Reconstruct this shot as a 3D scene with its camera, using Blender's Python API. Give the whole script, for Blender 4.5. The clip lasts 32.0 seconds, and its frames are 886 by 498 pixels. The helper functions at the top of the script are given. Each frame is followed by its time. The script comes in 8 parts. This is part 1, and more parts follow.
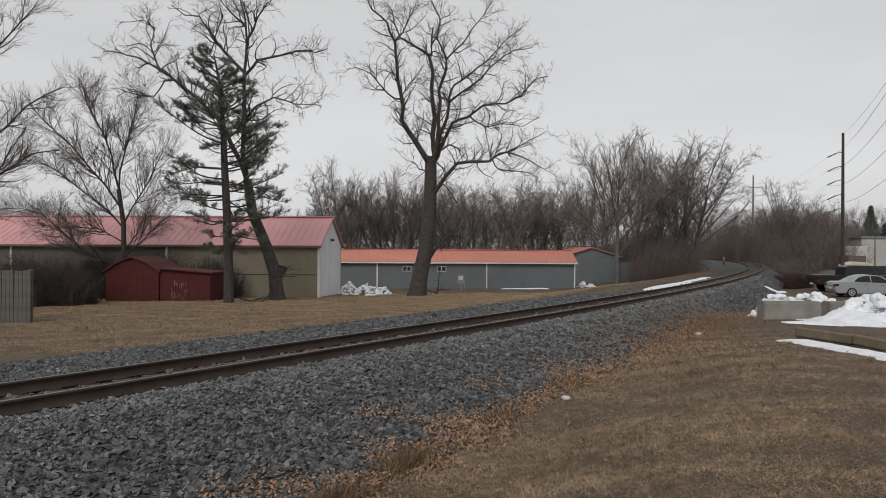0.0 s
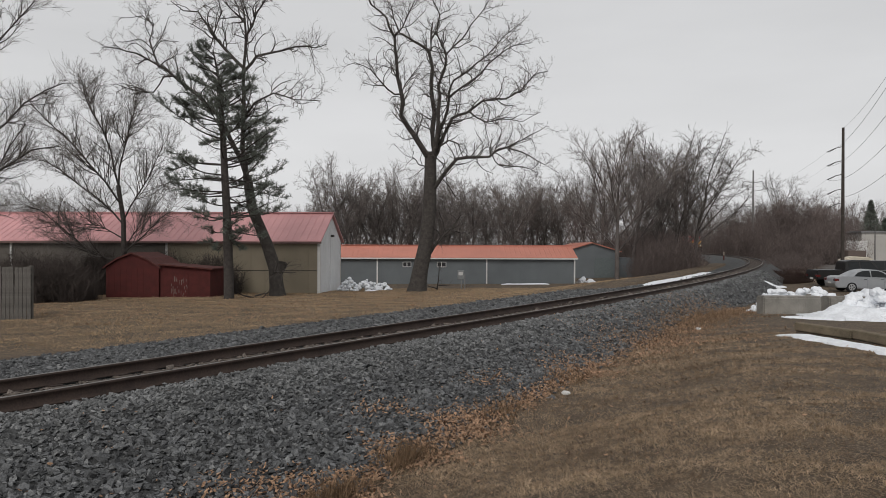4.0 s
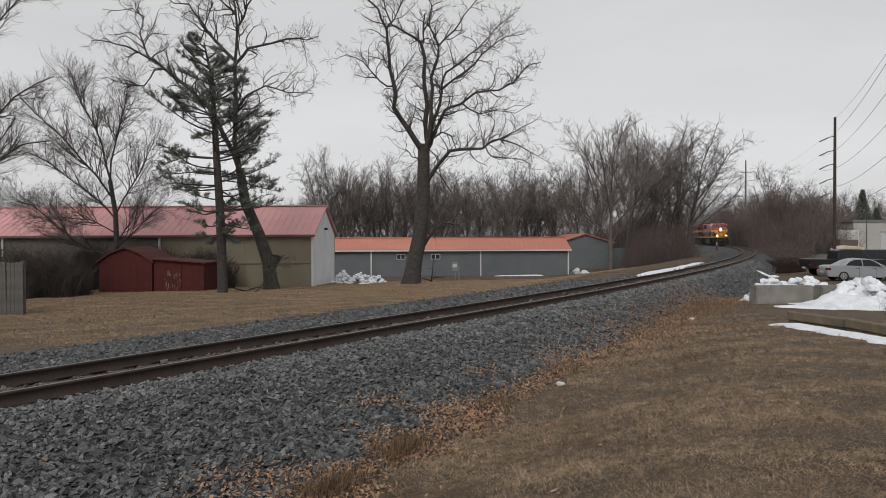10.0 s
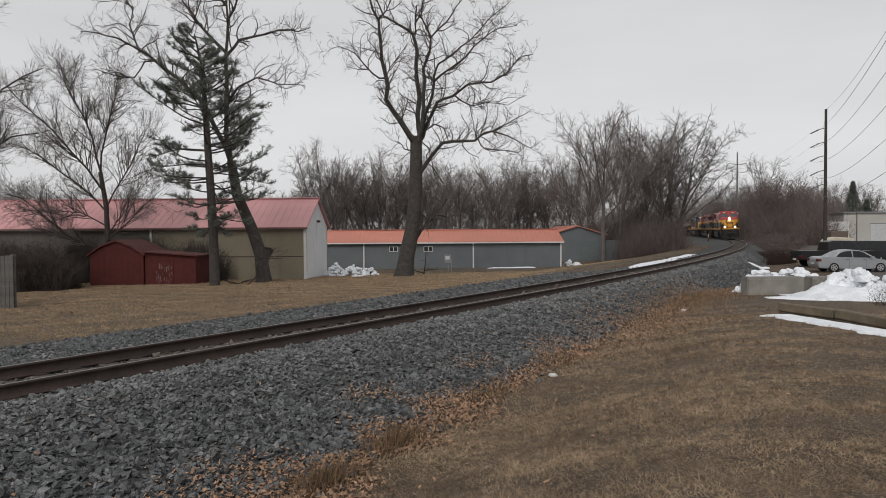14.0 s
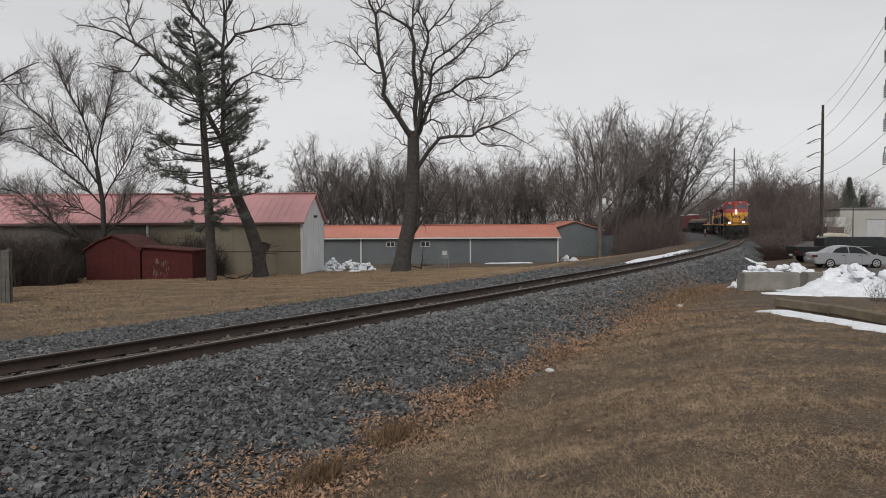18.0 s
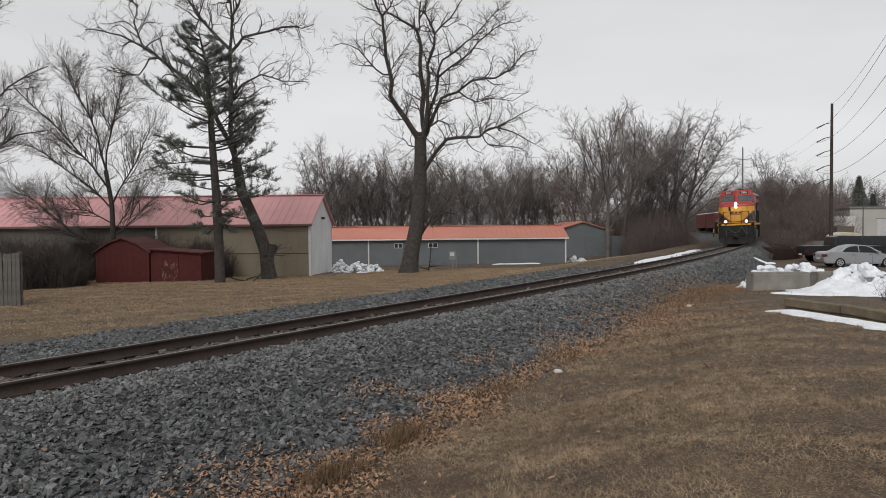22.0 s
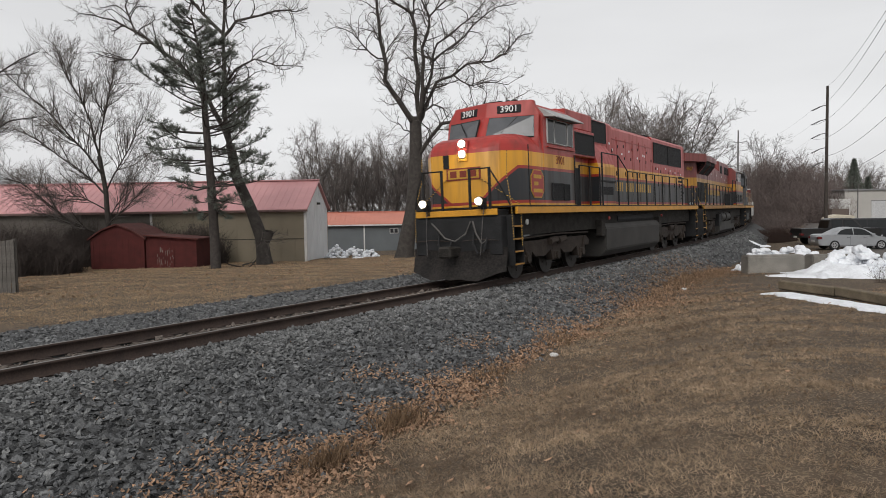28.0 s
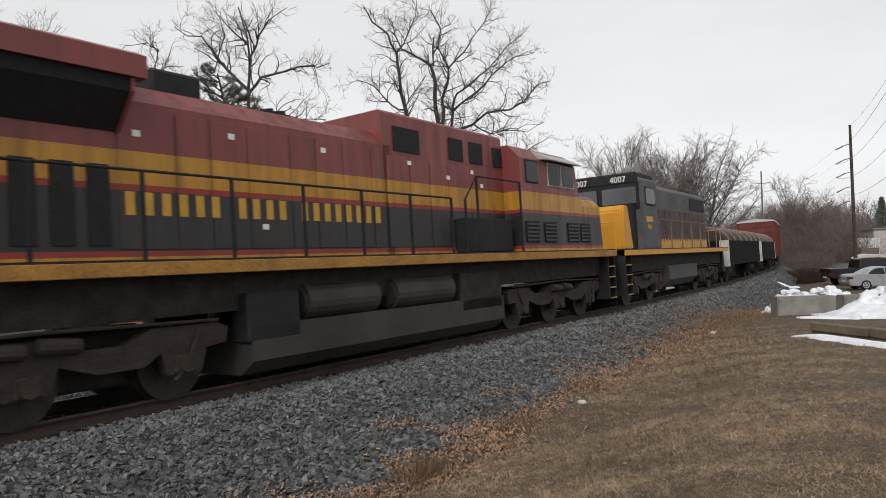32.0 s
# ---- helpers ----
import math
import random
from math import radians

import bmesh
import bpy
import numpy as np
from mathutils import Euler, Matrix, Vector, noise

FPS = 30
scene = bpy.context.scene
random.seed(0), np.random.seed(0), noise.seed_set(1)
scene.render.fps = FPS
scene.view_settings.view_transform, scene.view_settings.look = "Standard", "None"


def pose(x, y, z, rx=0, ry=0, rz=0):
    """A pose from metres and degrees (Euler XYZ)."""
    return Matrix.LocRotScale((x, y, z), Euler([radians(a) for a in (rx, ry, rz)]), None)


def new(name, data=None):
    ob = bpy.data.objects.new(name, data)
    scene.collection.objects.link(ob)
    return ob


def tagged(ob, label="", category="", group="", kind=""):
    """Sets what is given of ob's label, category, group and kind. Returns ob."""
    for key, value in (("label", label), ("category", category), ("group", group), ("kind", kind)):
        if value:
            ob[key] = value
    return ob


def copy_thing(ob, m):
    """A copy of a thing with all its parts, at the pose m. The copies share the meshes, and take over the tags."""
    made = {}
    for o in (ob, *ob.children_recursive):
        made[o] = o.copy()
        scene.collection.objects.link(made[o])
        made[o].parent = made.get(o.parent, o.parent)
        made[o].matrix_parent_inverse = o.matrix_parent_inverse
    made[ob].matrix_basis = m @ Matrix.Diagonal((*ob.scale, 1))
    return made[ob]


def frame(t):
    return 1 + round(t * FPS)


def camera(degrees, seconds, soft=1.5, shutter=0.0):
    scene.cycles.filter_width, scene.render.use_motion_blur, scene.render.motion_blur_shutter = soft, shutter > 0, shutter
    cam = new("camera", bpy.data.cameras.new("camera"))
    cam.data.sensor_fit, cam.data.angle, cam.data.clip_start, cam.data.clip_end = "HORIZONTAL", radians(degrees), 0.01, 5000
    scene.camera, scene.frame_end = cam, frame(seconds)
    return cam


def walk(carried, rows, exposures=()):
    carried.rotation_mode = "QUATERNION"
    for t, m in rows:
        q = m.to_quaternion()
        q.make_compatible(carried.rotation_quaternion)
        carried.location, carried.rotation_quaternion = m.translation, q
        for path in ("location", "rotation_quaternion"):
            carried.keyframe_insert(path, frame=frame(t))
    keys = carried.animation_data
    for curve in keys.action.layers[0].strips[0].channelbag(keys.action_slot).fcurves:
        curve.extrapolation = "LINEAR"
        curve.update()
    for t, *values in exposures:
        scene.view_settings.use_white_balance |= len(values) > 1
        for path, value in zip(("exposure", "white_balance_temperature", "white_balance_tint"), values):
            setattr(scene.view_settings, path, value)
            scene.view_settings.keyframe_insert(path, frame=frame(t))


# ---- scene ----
EYE = 1.88
cam = camera(64.4, 32.0, 0.55, 0.15)

PATH = [
    (0.0, pose(0, 0, EYE, 90.100, -0.300, 0.000)),
    (0.5, pose(0, 0, EYE, 90.054, -0.387, 0.281)),
    (1.0, pose(0, 0, EYE, 89.971, -0.355, 0.274)),
    (1.5, pose(0, 0, EYE, 89.817, -0.134, 0.191)),
    (2.0, pose(0, 0, EYE, 89.719, 0.011, 0.170)),
    (2.5, pose(0, 0, EYE, 89.798, -0.164, 0.039)),
    (3.0, pose(0, 0, EYE, 89.751, -0.133, 0.030)),
    (3.5, pose(0, 0, EYE, 89.749, -0.180, -0.005)),
    (5.5, pose(0, 0, EYE, 89.647, -0.055, -0.070)),
    (6.0, pose(0, 0, EYE, 89.611, -0.000, -0.205)),
    (6.5, pose(0, 0, EYE, 89.541, -0.004, -0.339)),
    (7.0, pose(0, 0, EYE, 89.286, 0.201, -0.370)),
    (7.5, pose(0, 0, EYE, 89.244, 0.258, -0.360)),
    (8.0, pose(0, 0, EYE, 89.266, 0.227, -0.456)),
    (8.5, pose(0, 0, EYE, 89.263, 0.225, -0.485)),
    (9.0, pose(0, 0, EYE, 89.327, 0.115, -0.589)),
    (9.5, pose(0, 0, EYE, 89.257, 0.167, -0.478)),
    (10.0, pose(0, 0, EYE, 89.101, 0.236, -0.503)),
    (10.5, pose(0, 0, EYE, 89.075, 0.315, -0.462)),
    (11.0, pose(0, 0, EYE, 89.050, 0.292, -0.574)),
    (11.5, pose(0, 0, EYE, 89.034, 0.259, -0.701)),
    (12.0, pose(0, 0, EYE, 88.968, 0.265, -0.732)),
    (12.5, pose(0, 0, EYE, 88.767, 0.435, -0.695)),
    (13.0, pose(0, 0, EYE, 88.624, 0.445, -0.784)),
    (13.5, pose(0, 0, EYE, 88.677, 0.428, -0.864)),
    (14.0, pose(0, 0, EYE, 88.470, 0.357, -1.102)),
    (14.5, pose(0, 0, EYE, 88.497, 0.370, -1.016)),
    (16.5, pose(0, 0, EYE, 88.175, 0.360, -1.270)),
    (17.0, pose(0, 0, EYE, 88.239, 0.249, -1.334)),
    (17.5, pose(0, 0, EYE, 88.206, 0.199, -1.356)),
    (18.0, pose(0, 0, EYE, 88.082, 0.262, -1.337)),
    (18.5, pose(0, 0, EYE, 88.126, 0.348, -1.302)),
    (19.0, pose(0, 0, EYE, 88.170, 0.272, -1.386)),
    (19.5, pose(0, 0, EYE, 88.014, 0.216, -1.454)),
    (20.0, pose(0, 0, EYE, 88.241, 0.437, -1.600)),
    (20.5, pose(0, 0, EYE, 87.670, 0.282, -1.136)),
    (21.0, pose(0, 0, EYE, 86.938, 0.384, -0.637)),
    (21.5, pose(0, 0, EYE, 87.887, 0.515, -0.748)),
    (22.0, pose(0, 0, EYE, 88.175, 0.549, -0.729)),
    (22.5, pose(0, 0, EYE, 87.708, 0.580, -0.944)),
    (23.0, pose(0, 0, EYE, 87.614, 0.249, -0.945)),
    (23.5, pose(0, 0, EYE, 87.462, 0.373, -0.752)),
    (24.0, pose(0, 0, EYE, 87.445, 0.440, -1.579)),
    (24.5, pose(0, 0, EYE, 87.360, 0.639, -1.418)),
    (25.0, pose(0, 0, EYE, 86.788, 0.852, -1.517)),
    (25.5, pose(0, 0, EYE, 86.434, 0.561, -1.611)),
    (27.5, pose(0, 0, EYE, 86.578, 0.605, -1.259)),
    (28.0, pose(0, 0, EYE, 86.926, 0.856, -1.079)),
    (28.5, pose(0, 0, EYE, 88.397, 1.165, -0.474)),
    (29.0, pose(0, 0, EYE, 89.462, 1.458, 0.206)),
    (29.5, pose(0, 0, EYE, 90.007, 1.497, 0.384)),
    (30.0, pose(0, 0, EYE, 90.444, 1.806, 0.235)),
    (30.5, pose(0, 0, EYE, 90.318, 1.802, 0.190)),
    (31.0, pose(0, 0, EYE, 90.485, 1.877, 0.403)),
    (31.5, pose(0, 0, EYE, 90.502, 2.069, 0.720)),
    (32.0, pose(0, 0, EYE, 90.821, 1.977, 0.776)),
]
walk(cam, PATH, ((0.0, 0.0), (13.0, 0.03), (20.0, 0.09), (25.0, 0.15), (28.0, 0.2), (29.0, 0.27), (30.0, 0.34), (32.0, 0.35)))

# ---- light ----
world = bpy.data.worlds.new("overcast_sky")
scene.world = world
world.use_nodes = True
wt = world.node_tree
wt.nodes.clear()


def wnode(kind, **props):
    nd = wt.nodes.new(kind)
    for k, v in props.items():
        setattr(nd, k, v)
    return nd


SUN_EL, SUN_ROT = radians(38), radians(200)
w_out = wnode("ShaderNodeOutputWorld")
w_bg = wnode("ShaderNodeBackground")
w_sky = wnode("ShaderNodeTexSky", sky_type="NISHITA", sun_disc=False, sun_elevation=SUN_EL, sun_rotation=SUN_ROT,
              air_density=1.0, dust_density=4.0, ozone_density=1.0)
w_hsv = wnode("ShaderNodeHueSaturation")
w_hsv.inputs["Saturation"].default_value = 0.1
w_hsv.inputs["Value"].default_value = 0.03
w_co = wnode("ShaderNodeTexCoord")
w_sep = wnode("ShaderNodeSeparateXYZ")
w_ramp = wnode("ShaderNodeValToRGB")
w_ramp.color_ramp.elements[0].position, w_ramp.color_ramp.elements[0].color = 0.0, (0.62, 0.622, 0.63, 1)
w_ramp.color_ramp.elements[1].position, w_ramp.color_ramp.elements[1].color = 0.6, (0.44, 0.442, 0.45, 1)
w_map = wnode("ShaderNodeMapping")
w_map.inputs["Scale"].default_value = (1.2, 1.2, 5.0)
w_noise = wnode("ShaderNodeTexNoise")
w_noise.inputs["Scale"].default_value = 1.6
w_noise.inputs["Detail"].default_value = 5
w_cl = wnode("ShaderNodeMapRange")
w_cl.inputs["From Min"].default_value, w_cl.inputs["From Max"].default_value = 0.3, 0.75
w_cl.inputs["To Min"].default_value, w_cl.inputs["To Max"].default_value = 0.9, 1.07
w_mul = wnode("ShaderNodeMixRGB", blend_type="MULTIPLY")
w_mul.inputs[0].default_value = 1
w_add = wnode("ShaderNodeMixRGB", blend_type="ADD")
w_add.inputs[0].default_value = 1
for a, b in ((w_co.outputs["Generated"], w_sep.inputs[0]), (w_sep.outputs[2], w_ramp.inputs[0]), (w_co.outputs["Generated"], w_map.inputs[0]),
             (w_map.outputs[0], w_noise.inputs["Vector"]), (w_noise.outputs[0], w_cl.inputs[0]), (w_ramp.outputs[0], w_mul.inputs[1]),
             (w_cl.outputs[0], w_mul.inputs[2]), (w_sky.outputs[0], w_hsv.inputs["Color"]), (w_hsv.outputs[0], w_add.inputs[1]),
             (w_mul.outputs[0], w_add.inputs[2]), (w_add.outputs[0], w_bg.inputs[0]), (w_bg.outputs[0], w_out.inputs[0])):
    wt.links.new(a, b)
w_bg.inputs[1].default_value = 1.0

sun_data = bpy.data.lights.new("sun", "SUN")
sun_data.energy, sun_data.angle, sun_data.color = 1.0, radians(25), (1.0, 0.97, 0.93)
sun = new("sun", sun_data)
sun.rotation_euler = (radians(52), 0, radians(-20))
scene.view_settings.exposure = 0.0

# ---- materials ----
MATS = {}


def mat(name, col, rough=0.8, metal=0.0, var=0.25, scale=6.0, fine=60.0, bump=0.15, col2=None, spec=0.4, rand=0.0, emit=None):
    """Principled surface with two scales of colour variation and fine relief."""
    if name in MATS:
        return MATS[name]
    m = bpy.data.materials.new(name)
    m.use_nodes = True
    nt = m.node_tree
    b = nt.nodes["Principled BSDF"]
    b.inputs["Roughness"].default_value, b.inputs["Metallic"].default_value = rough, metal
    b.inputs["Specular IOR Level"].default_value = spec
    co = nt.nodes.new("ShaderNodeTexCoord")
    n1, n2 = nt.nodes.new("ShaderNodeTexNoise"), nt.nodes.new("ShaderNodeTexNoise")
    n1.inputs["Scale"].default_value, n2.inputs["Scale"].default_value = scale, fine
    n1.inputs["Detail"].default_value, n2.inputs["Detail"].default_value = 4, 3
    for nn in (n1, n2):
        nt.links.new(co.outputs["Object"], nn.inputs["Vector"])
    avg = nt.nodes.new("ShaderNodeMath")
    avg.operation = "ADD"
    nt.links.new(n1.outputs[0], avg.inputs[0])
    nt.links.new(n2.outputs[0], avg.inputs[1])
    mr = nt.nodes.new("ShaderNodeMapRange")
    mr.inputs["From Min"].default_value, mr.inputs["From Max"].default_value = 0.75, 1.25
    nt.links.new(avg.outputs[0], mr.inputs[0])
    mx = nt.nodes.new("ShaderNodeMixRGB")
    c = Vector(col)
    d = Vector(col2) if col2 else c * (1 - var)
    e = c if col2 else c * (1 + var * 0.6)
    mx.inputs[1].default_value, mx.inputs[2].default_value = (*d, 1), (*e, 1)
    nt.links.new(mr.outputs[0], mx.inputs[0])
    last = mx.outputs[0]
    if rand:
        oi = nt.nodes.new("ShaderNodeObjectInfo")
        gi = nt.nodes.new("ShaderNodeNewGeometry")
        ad = nt.nodes.new("ShaderNodeMath")
        ad.operation = "ADD"
        nt.links.new(oi.outputs["Random"], ad.inputs[0])
        nt.links.new(gi.outputs["Random Per Island"], ad.inputs[1])
        r2 = nt.nodes.new("ShaderNodeMapRange")
        r2.inputs["From Max"].default_value = 2.0
        r2.inputs["To Min"].default_value, r2.inputs["To Max"].default_value = 1 - rand, 1 + rand
        nt.links.new(ad.outputs[0], r2.inputs[0])
        m2 = nt.nodes.new("ShaderNodeMixRGB")
        m2.blend_type = "MULTIPLY"
        m2.inputs[0].default_value = 1
        nt.links.new(last, m2.inputs[1])
        nt.links.new(r2.outputs[0], m2.inputs[2])
        last = m2.outputs[0]
    nt.links.new(last, b.inputs["Base Color"])
    if bump:
        bp = nt.nodes.new("ShaderNodeBump")
        bp.inputs["Strength"].default_value, bp.inputs["Distance"].default_value = bump, 0.02
        nt.links.new(avg.outputs[0], bp.inputs["Height"])
        nt.links.new(bp.outputs[0], b.inputs["Normal"])
    if emit:
        b.inputs["Emission Color"].default_value = (*emit[:3], 1)
        b.inputs["Emission Strength"].default_value = emit[3]
    MATS[name] = m
    return m


# ---- building blocks ----
def mesh_of(name, bm, material):
    me = bpy.data.meshes.new(name)
    bm.to_mesh(me)
    bm.free()
    for m in material if isinstance(material, (list, tuple)) else [material]:
        me.materials.append(m)
    return me


def smooth_mesh(me, angle=40):
    me.polygons.foreach_set("use_smooth", [True] * len(me.polygons))
    me.set_sharp_from_angle(angle=radians(angle))
    return me


def thing(name, m=None, label="", category="", group="", kind=""):
    ob = new(name)
    ob.empty_display_size = 0.2
    if m is not None:
        ob.matrix_world = m
        ob.matrix_basis = m
    return tagged(ob, label, category, group, kind)


def part(name, bm, material=None, parent=None, label="", smooth=False):
    me = bm if isinstance(bm, bpy.types.Mesh) else mesh_of(name, bm, material)
    if smooth:
        smooth_mesh(me)
    ob = new(name, me)
    if parent is not None:
        ob.parent = parent
    if label:
        ob["label"] = label
    return ob


def B():
    return bmesh.new()


def box(bm, x0, x1, y0, y1, z0, z1, bev=0.0, m=None):
    r = bmesh.ops.create_cube(bm, size=1)
    vs = r["verts"]
    bmesh.ops.scale(bm, vec=(x1 - x0, y1 - y0, z1 - z0), verts=vs)
    bmesh.ops.translate(bm, vec=((x0 + x1) / 2, (y0 + y1) / 2, (z0 + z1) / 2), verts=vs)
    if bev:
        es = list({e for v in vs for e in v.link_edges})
        q = bmesh.ops.bevel(bm, geom=es, offset=bev, segments=1, affect="EDGES")
        vs = list({v for f in q["faces"] for v in f.verts} | {v for v in vs if v.is_valid})
    if m is not None:
        bmesh.ops.transform(bm, matrix=m, verts=[v for v in vs if v.is_valid])
    return bm


def cyl(bm, p, q, r, r2=None, seg=12):
    p, q = Vector(p), Vector(q)
    d = q - p
    m = Matrix.Translation((p + q) / 2) @ d.to_track_quat("Z", "Y").to_matrix().to_4x4()
    bmesh.ops.create_cone(bm, cap_ends=True, segments=seg, radius1=r, radius2=r if r2 is None else r2, depth=d.length, matrix=m)
    return bm


def prism(bm, pts, axis, a, b):
    """Extrude a polygon of 2D points along an axis: x takes (y, z), y takes (x, z), z takes (x, y)."""
    def put(p, v):
        return {"x": (v, p[0], p[1]), "y": (p[0], v, p[1]), "z": (p[0], p[1], v)}[axis]
    lo = [bm.verts.new(put(p, a)) for p in pts]
    hi = [bm.verts.new(put(p, b)) for p in pts]
    n = len(pts)
    fs = [bm.faces.new(lo), bm.faces.new(hi[::-1])]
    for i in range(n):
        fs.append(bm.faces.new((lo[i], hi[i], hi[(i + 1) % n], lo[(i + 1) % n])))
    bmesh.ops.recalc_face_normals(bm, faces=fs)
    return bm


def pipe(bm, pts, r, seg=6):
    """One continuous bent tube through the points."""
    pts = [Vector(p) for p in pts]
    closed = (pts[0] - pts[-1]).length < 1e-6 and len(pts) > 3
    rings = []
    for i, p in enumerate(pts):
        a = pts[i - 1] if i else (pts[-2] if closed else p)
        c = pts[i + 1] if i < len(pts) - 1 else (pts[1] if closed else p)
        d = (c - a).normalized()
        ref = Vector((0.3, 0.9, 0.1)) if abs(d.z) > 0.8 else Vector((0.0, 0.12, 1.0))
        u = d.cross(ref).normalized()
        v = d.cross(u)
        rings.append([bm.verts.new(p + (u * math.cos(k * math.tau / seg) + v * math.sin(k * math.tau / seg)) * r) for k in range(seg)])
    fs = []
    for a, c in zip(rings[:-1], rings[1:]):
        for k in range(seg):
            fs.append(bm.faces.new((a[k], a[(k + 1) % seg], c[(k + 1) % seg], c[k])))
    if not closed:
        fs += [bm.faces.new(rings[0][::-1]), bm.faces.new(rings[-1])]
    bmesh.ops.recalc_face_normals(bm, faces=fs)
    return bm


def raw(name, verts, faces, material):
    """A mesh from numpy arrays of vertices and quads or triangles."""
    me = bpy.data.meshes.new(name)
    verts, faces = np.asarray(verts, np.float32), np.asarray(faces, np.int32)
    k = faces.shape[1]
    me.vertices.add(len(verts))
    me.vertices.foreach_set("co", verts.ravel())
    me.loops.add(faces.size)
    me.loops.foreach_set("vertex_index", faces.ravel())
    me.polygons.add(len(faces))
    me.polygons.foreach_set("loop_start", np.arange(len(faces), dtype=np.int32) * k)
    for m in material if isinstance(material, (list, tuple)) else [material]:
        me.materials.append(m)
    me.update(calc_edges=True)
    return me


class Tubes:
    """Collects tapered tubes as quads; two sides give a narrow ribbon."""

    def __init__(self):
        self.v, self.f, self.t, self.n = [], [], [], 0

    def add(self, pts, radii, k):
        pts = np.asarray(pts, float)
        d = np.gradient(pts, axis=0)
        d /= np.maximum(np.linalg.norm(d, axis=1)[:, None], 1e-9)
        ref = np.array([0.31, 0.95, 0.05]) if abs(d[0][2]) > 0.7 else np.array([0.05, 0.1, 0.99])
        a = np.cross(d, ref)
        a /= np.maximum(np.linalg.norm(a, axis=1)[:, None], 1e-9)
        b = np.cross(d, a)
        ang = np.arange(k) * math.tau / k + (self.n % 7) * 0.45
        ring = pts[:, None, :] + (np.cos(ang)[None, :, None] * a[:, None, :] + np.sin(ang)[None, :, None] * b[:, None, :]) * np.asarray(radii)[:, None, None]
        m = len(pts)
        i = np.arange(m * k).reshape(m, k) + self.n
        j = np.roll(i, -1, axis=1)
        if k == 2:
            i, j = i[:, :1], j[:, :1]
        self.f.append(np.stack([i[:-1], j[:-1], j[1:], i[1:]], -1).reshape(-1, 4))
        self.v.append(ring.reshape(-1, 3))
        self.n += m * k

    def spikes(self, p, q, w, rng):
        """One long thin triangle for each twig from p to q."""
        d = q - p
        a = np.cross(d, rng.normal(0, 1, d.shape))
        a *= (w / np.maximum(np.linalg.norm(a, axis=1), 1e-9))[:, None]
        m = len(p)
        self.v.append(np.stack([p - a, p + a, q], 1).reshape(-1, 3))
        self.t.append(np.arange(m * 3).reshape(-1, 3) + self.n)
        self.n += m * 3

    def mesh(self, name, material):
        q = np.concatenate(self.f) if self.f else np.zeros((0, 4), np.int32)
        t = np.concatenate(self.t) if self.t else np.zeros((0, 3), np.int32)
        me = bpy.data.meshes.new(name)
        v = np.concatenate(self.v).astype(np.float32)
        me.vertices.add(len(v))
        me.vertices.foreach_set("co", v.ravel())
        me.loops.add(q.size + t.size)
        me.loops.foreach_set("vertex_index", np.concatenate([q.ravel(), t.ravel()]).astype(np.int32))
        me.polygons.add(len(q) + len(t))
        me.polygons.foreach_set("loop_start", np.concatenate([np.arange(len(q)) * 4, q.size + np.arange(len(t)) * 3]).astype(np.int32))
        me.materials.append(material)
        me.update(calc_edges=True)
        me.polygons.foreach_set("use_smooth", [True] * len(me.polygons))
        return me


# ---- the lie of the track and the land ----
TH = radians(34.57)
U = Vector((math.sin(TH), math.cos(TH)))
N = Vector((math.cos(TH), -math.sin(TH)))
QC, RAD, S0 = -9.87, 400.0, 15.0
CEN = U * S0 + N * (QC - RAD)
# from S1 on the bend is a little wider
S1, RAD2 = 60.0, 450.0
A1 = (S1 - S0) / RAD
CEN2 = CEN + (U * math.sin(A1) + N * math.cos(A1)) * (RAD - RAD2)


def track(s, off=0.0):
    """Point and heading of the line at s metres along, off metres towards the lawn."""
    if s <= S0:
        return U * s + N * (QC + off), TH
    if s > S1:
        a = A1 + (s - S1) / RAD2
        return CEN2 + U * ((RAD2 + off) * math.sin(a)) + N * ((RAD2 + off) * math.cos(a)), TH - a
    a = (s - S0) / RAD
    return CEN + U * ((RAD + off) * math.sin(a)) + N * ((RAD + off) * math.cos(a)), TH - a


CANT = 1.8  # the outer rail lies higher on the bend, in degrees
RAISE = 1.48 * math.sin(radians(CANT))


def rail_pose(s, turn=0.0, half=6.5):
    """Pose of a vehicle with its middle at s, facing down the line towards small s, leaning with the cant."""
    a, b = track(s - half)[0], track(s + half)[0]
    d = a - b
    mid = (a + b) / 2
    return pose(mid.x, mid.y, RAISE / 2 - 0.05, 0, 0, math.degrees(math.atan2(d.y, d.x))) @ pose(0, 0, 0, CANT) @ pose(0, 0, 0, 0, 0, turn)


def sd(x, y):
    """s and lateral offset from the line for numpy arrays."""
    s = x * U.x + y * U.y
    q = x * N.x + y * N.y
    dx, dy = x - CEN.x, y - CEN.y
    r = np.hypot(dx, dy)
    su, qn = dx * U.x + dy * U.y, dx * N.x + dy * N.y
    a = np.arctan2(su, qn)
    arc = s > S0
    ex, ey = x - CEN2.x, y - CEN2.y
    r2 = np.hypot(ex, ey)
    a2 = np.arctan2(ex * U.x + ey * U.y, ex * N.x + ey * N.y)
    far = arc & (a > A1)
    sv, dv = np.where(arc, S0 + a * RAD, s), np.where(arc, r - RAD, q - QC)
    return np.where(far, S1 + (a2 - A1) * RAD2, sv), np.where(far, r2 - RAD2, dv)


def sstep(t):
    t = np.clip(t, 0, 1)
    return t * t * (3 - 2 * t)


def edge_right(s):
    return np.clip(5.42 - 0.098 * s, 2.9, 5.9)


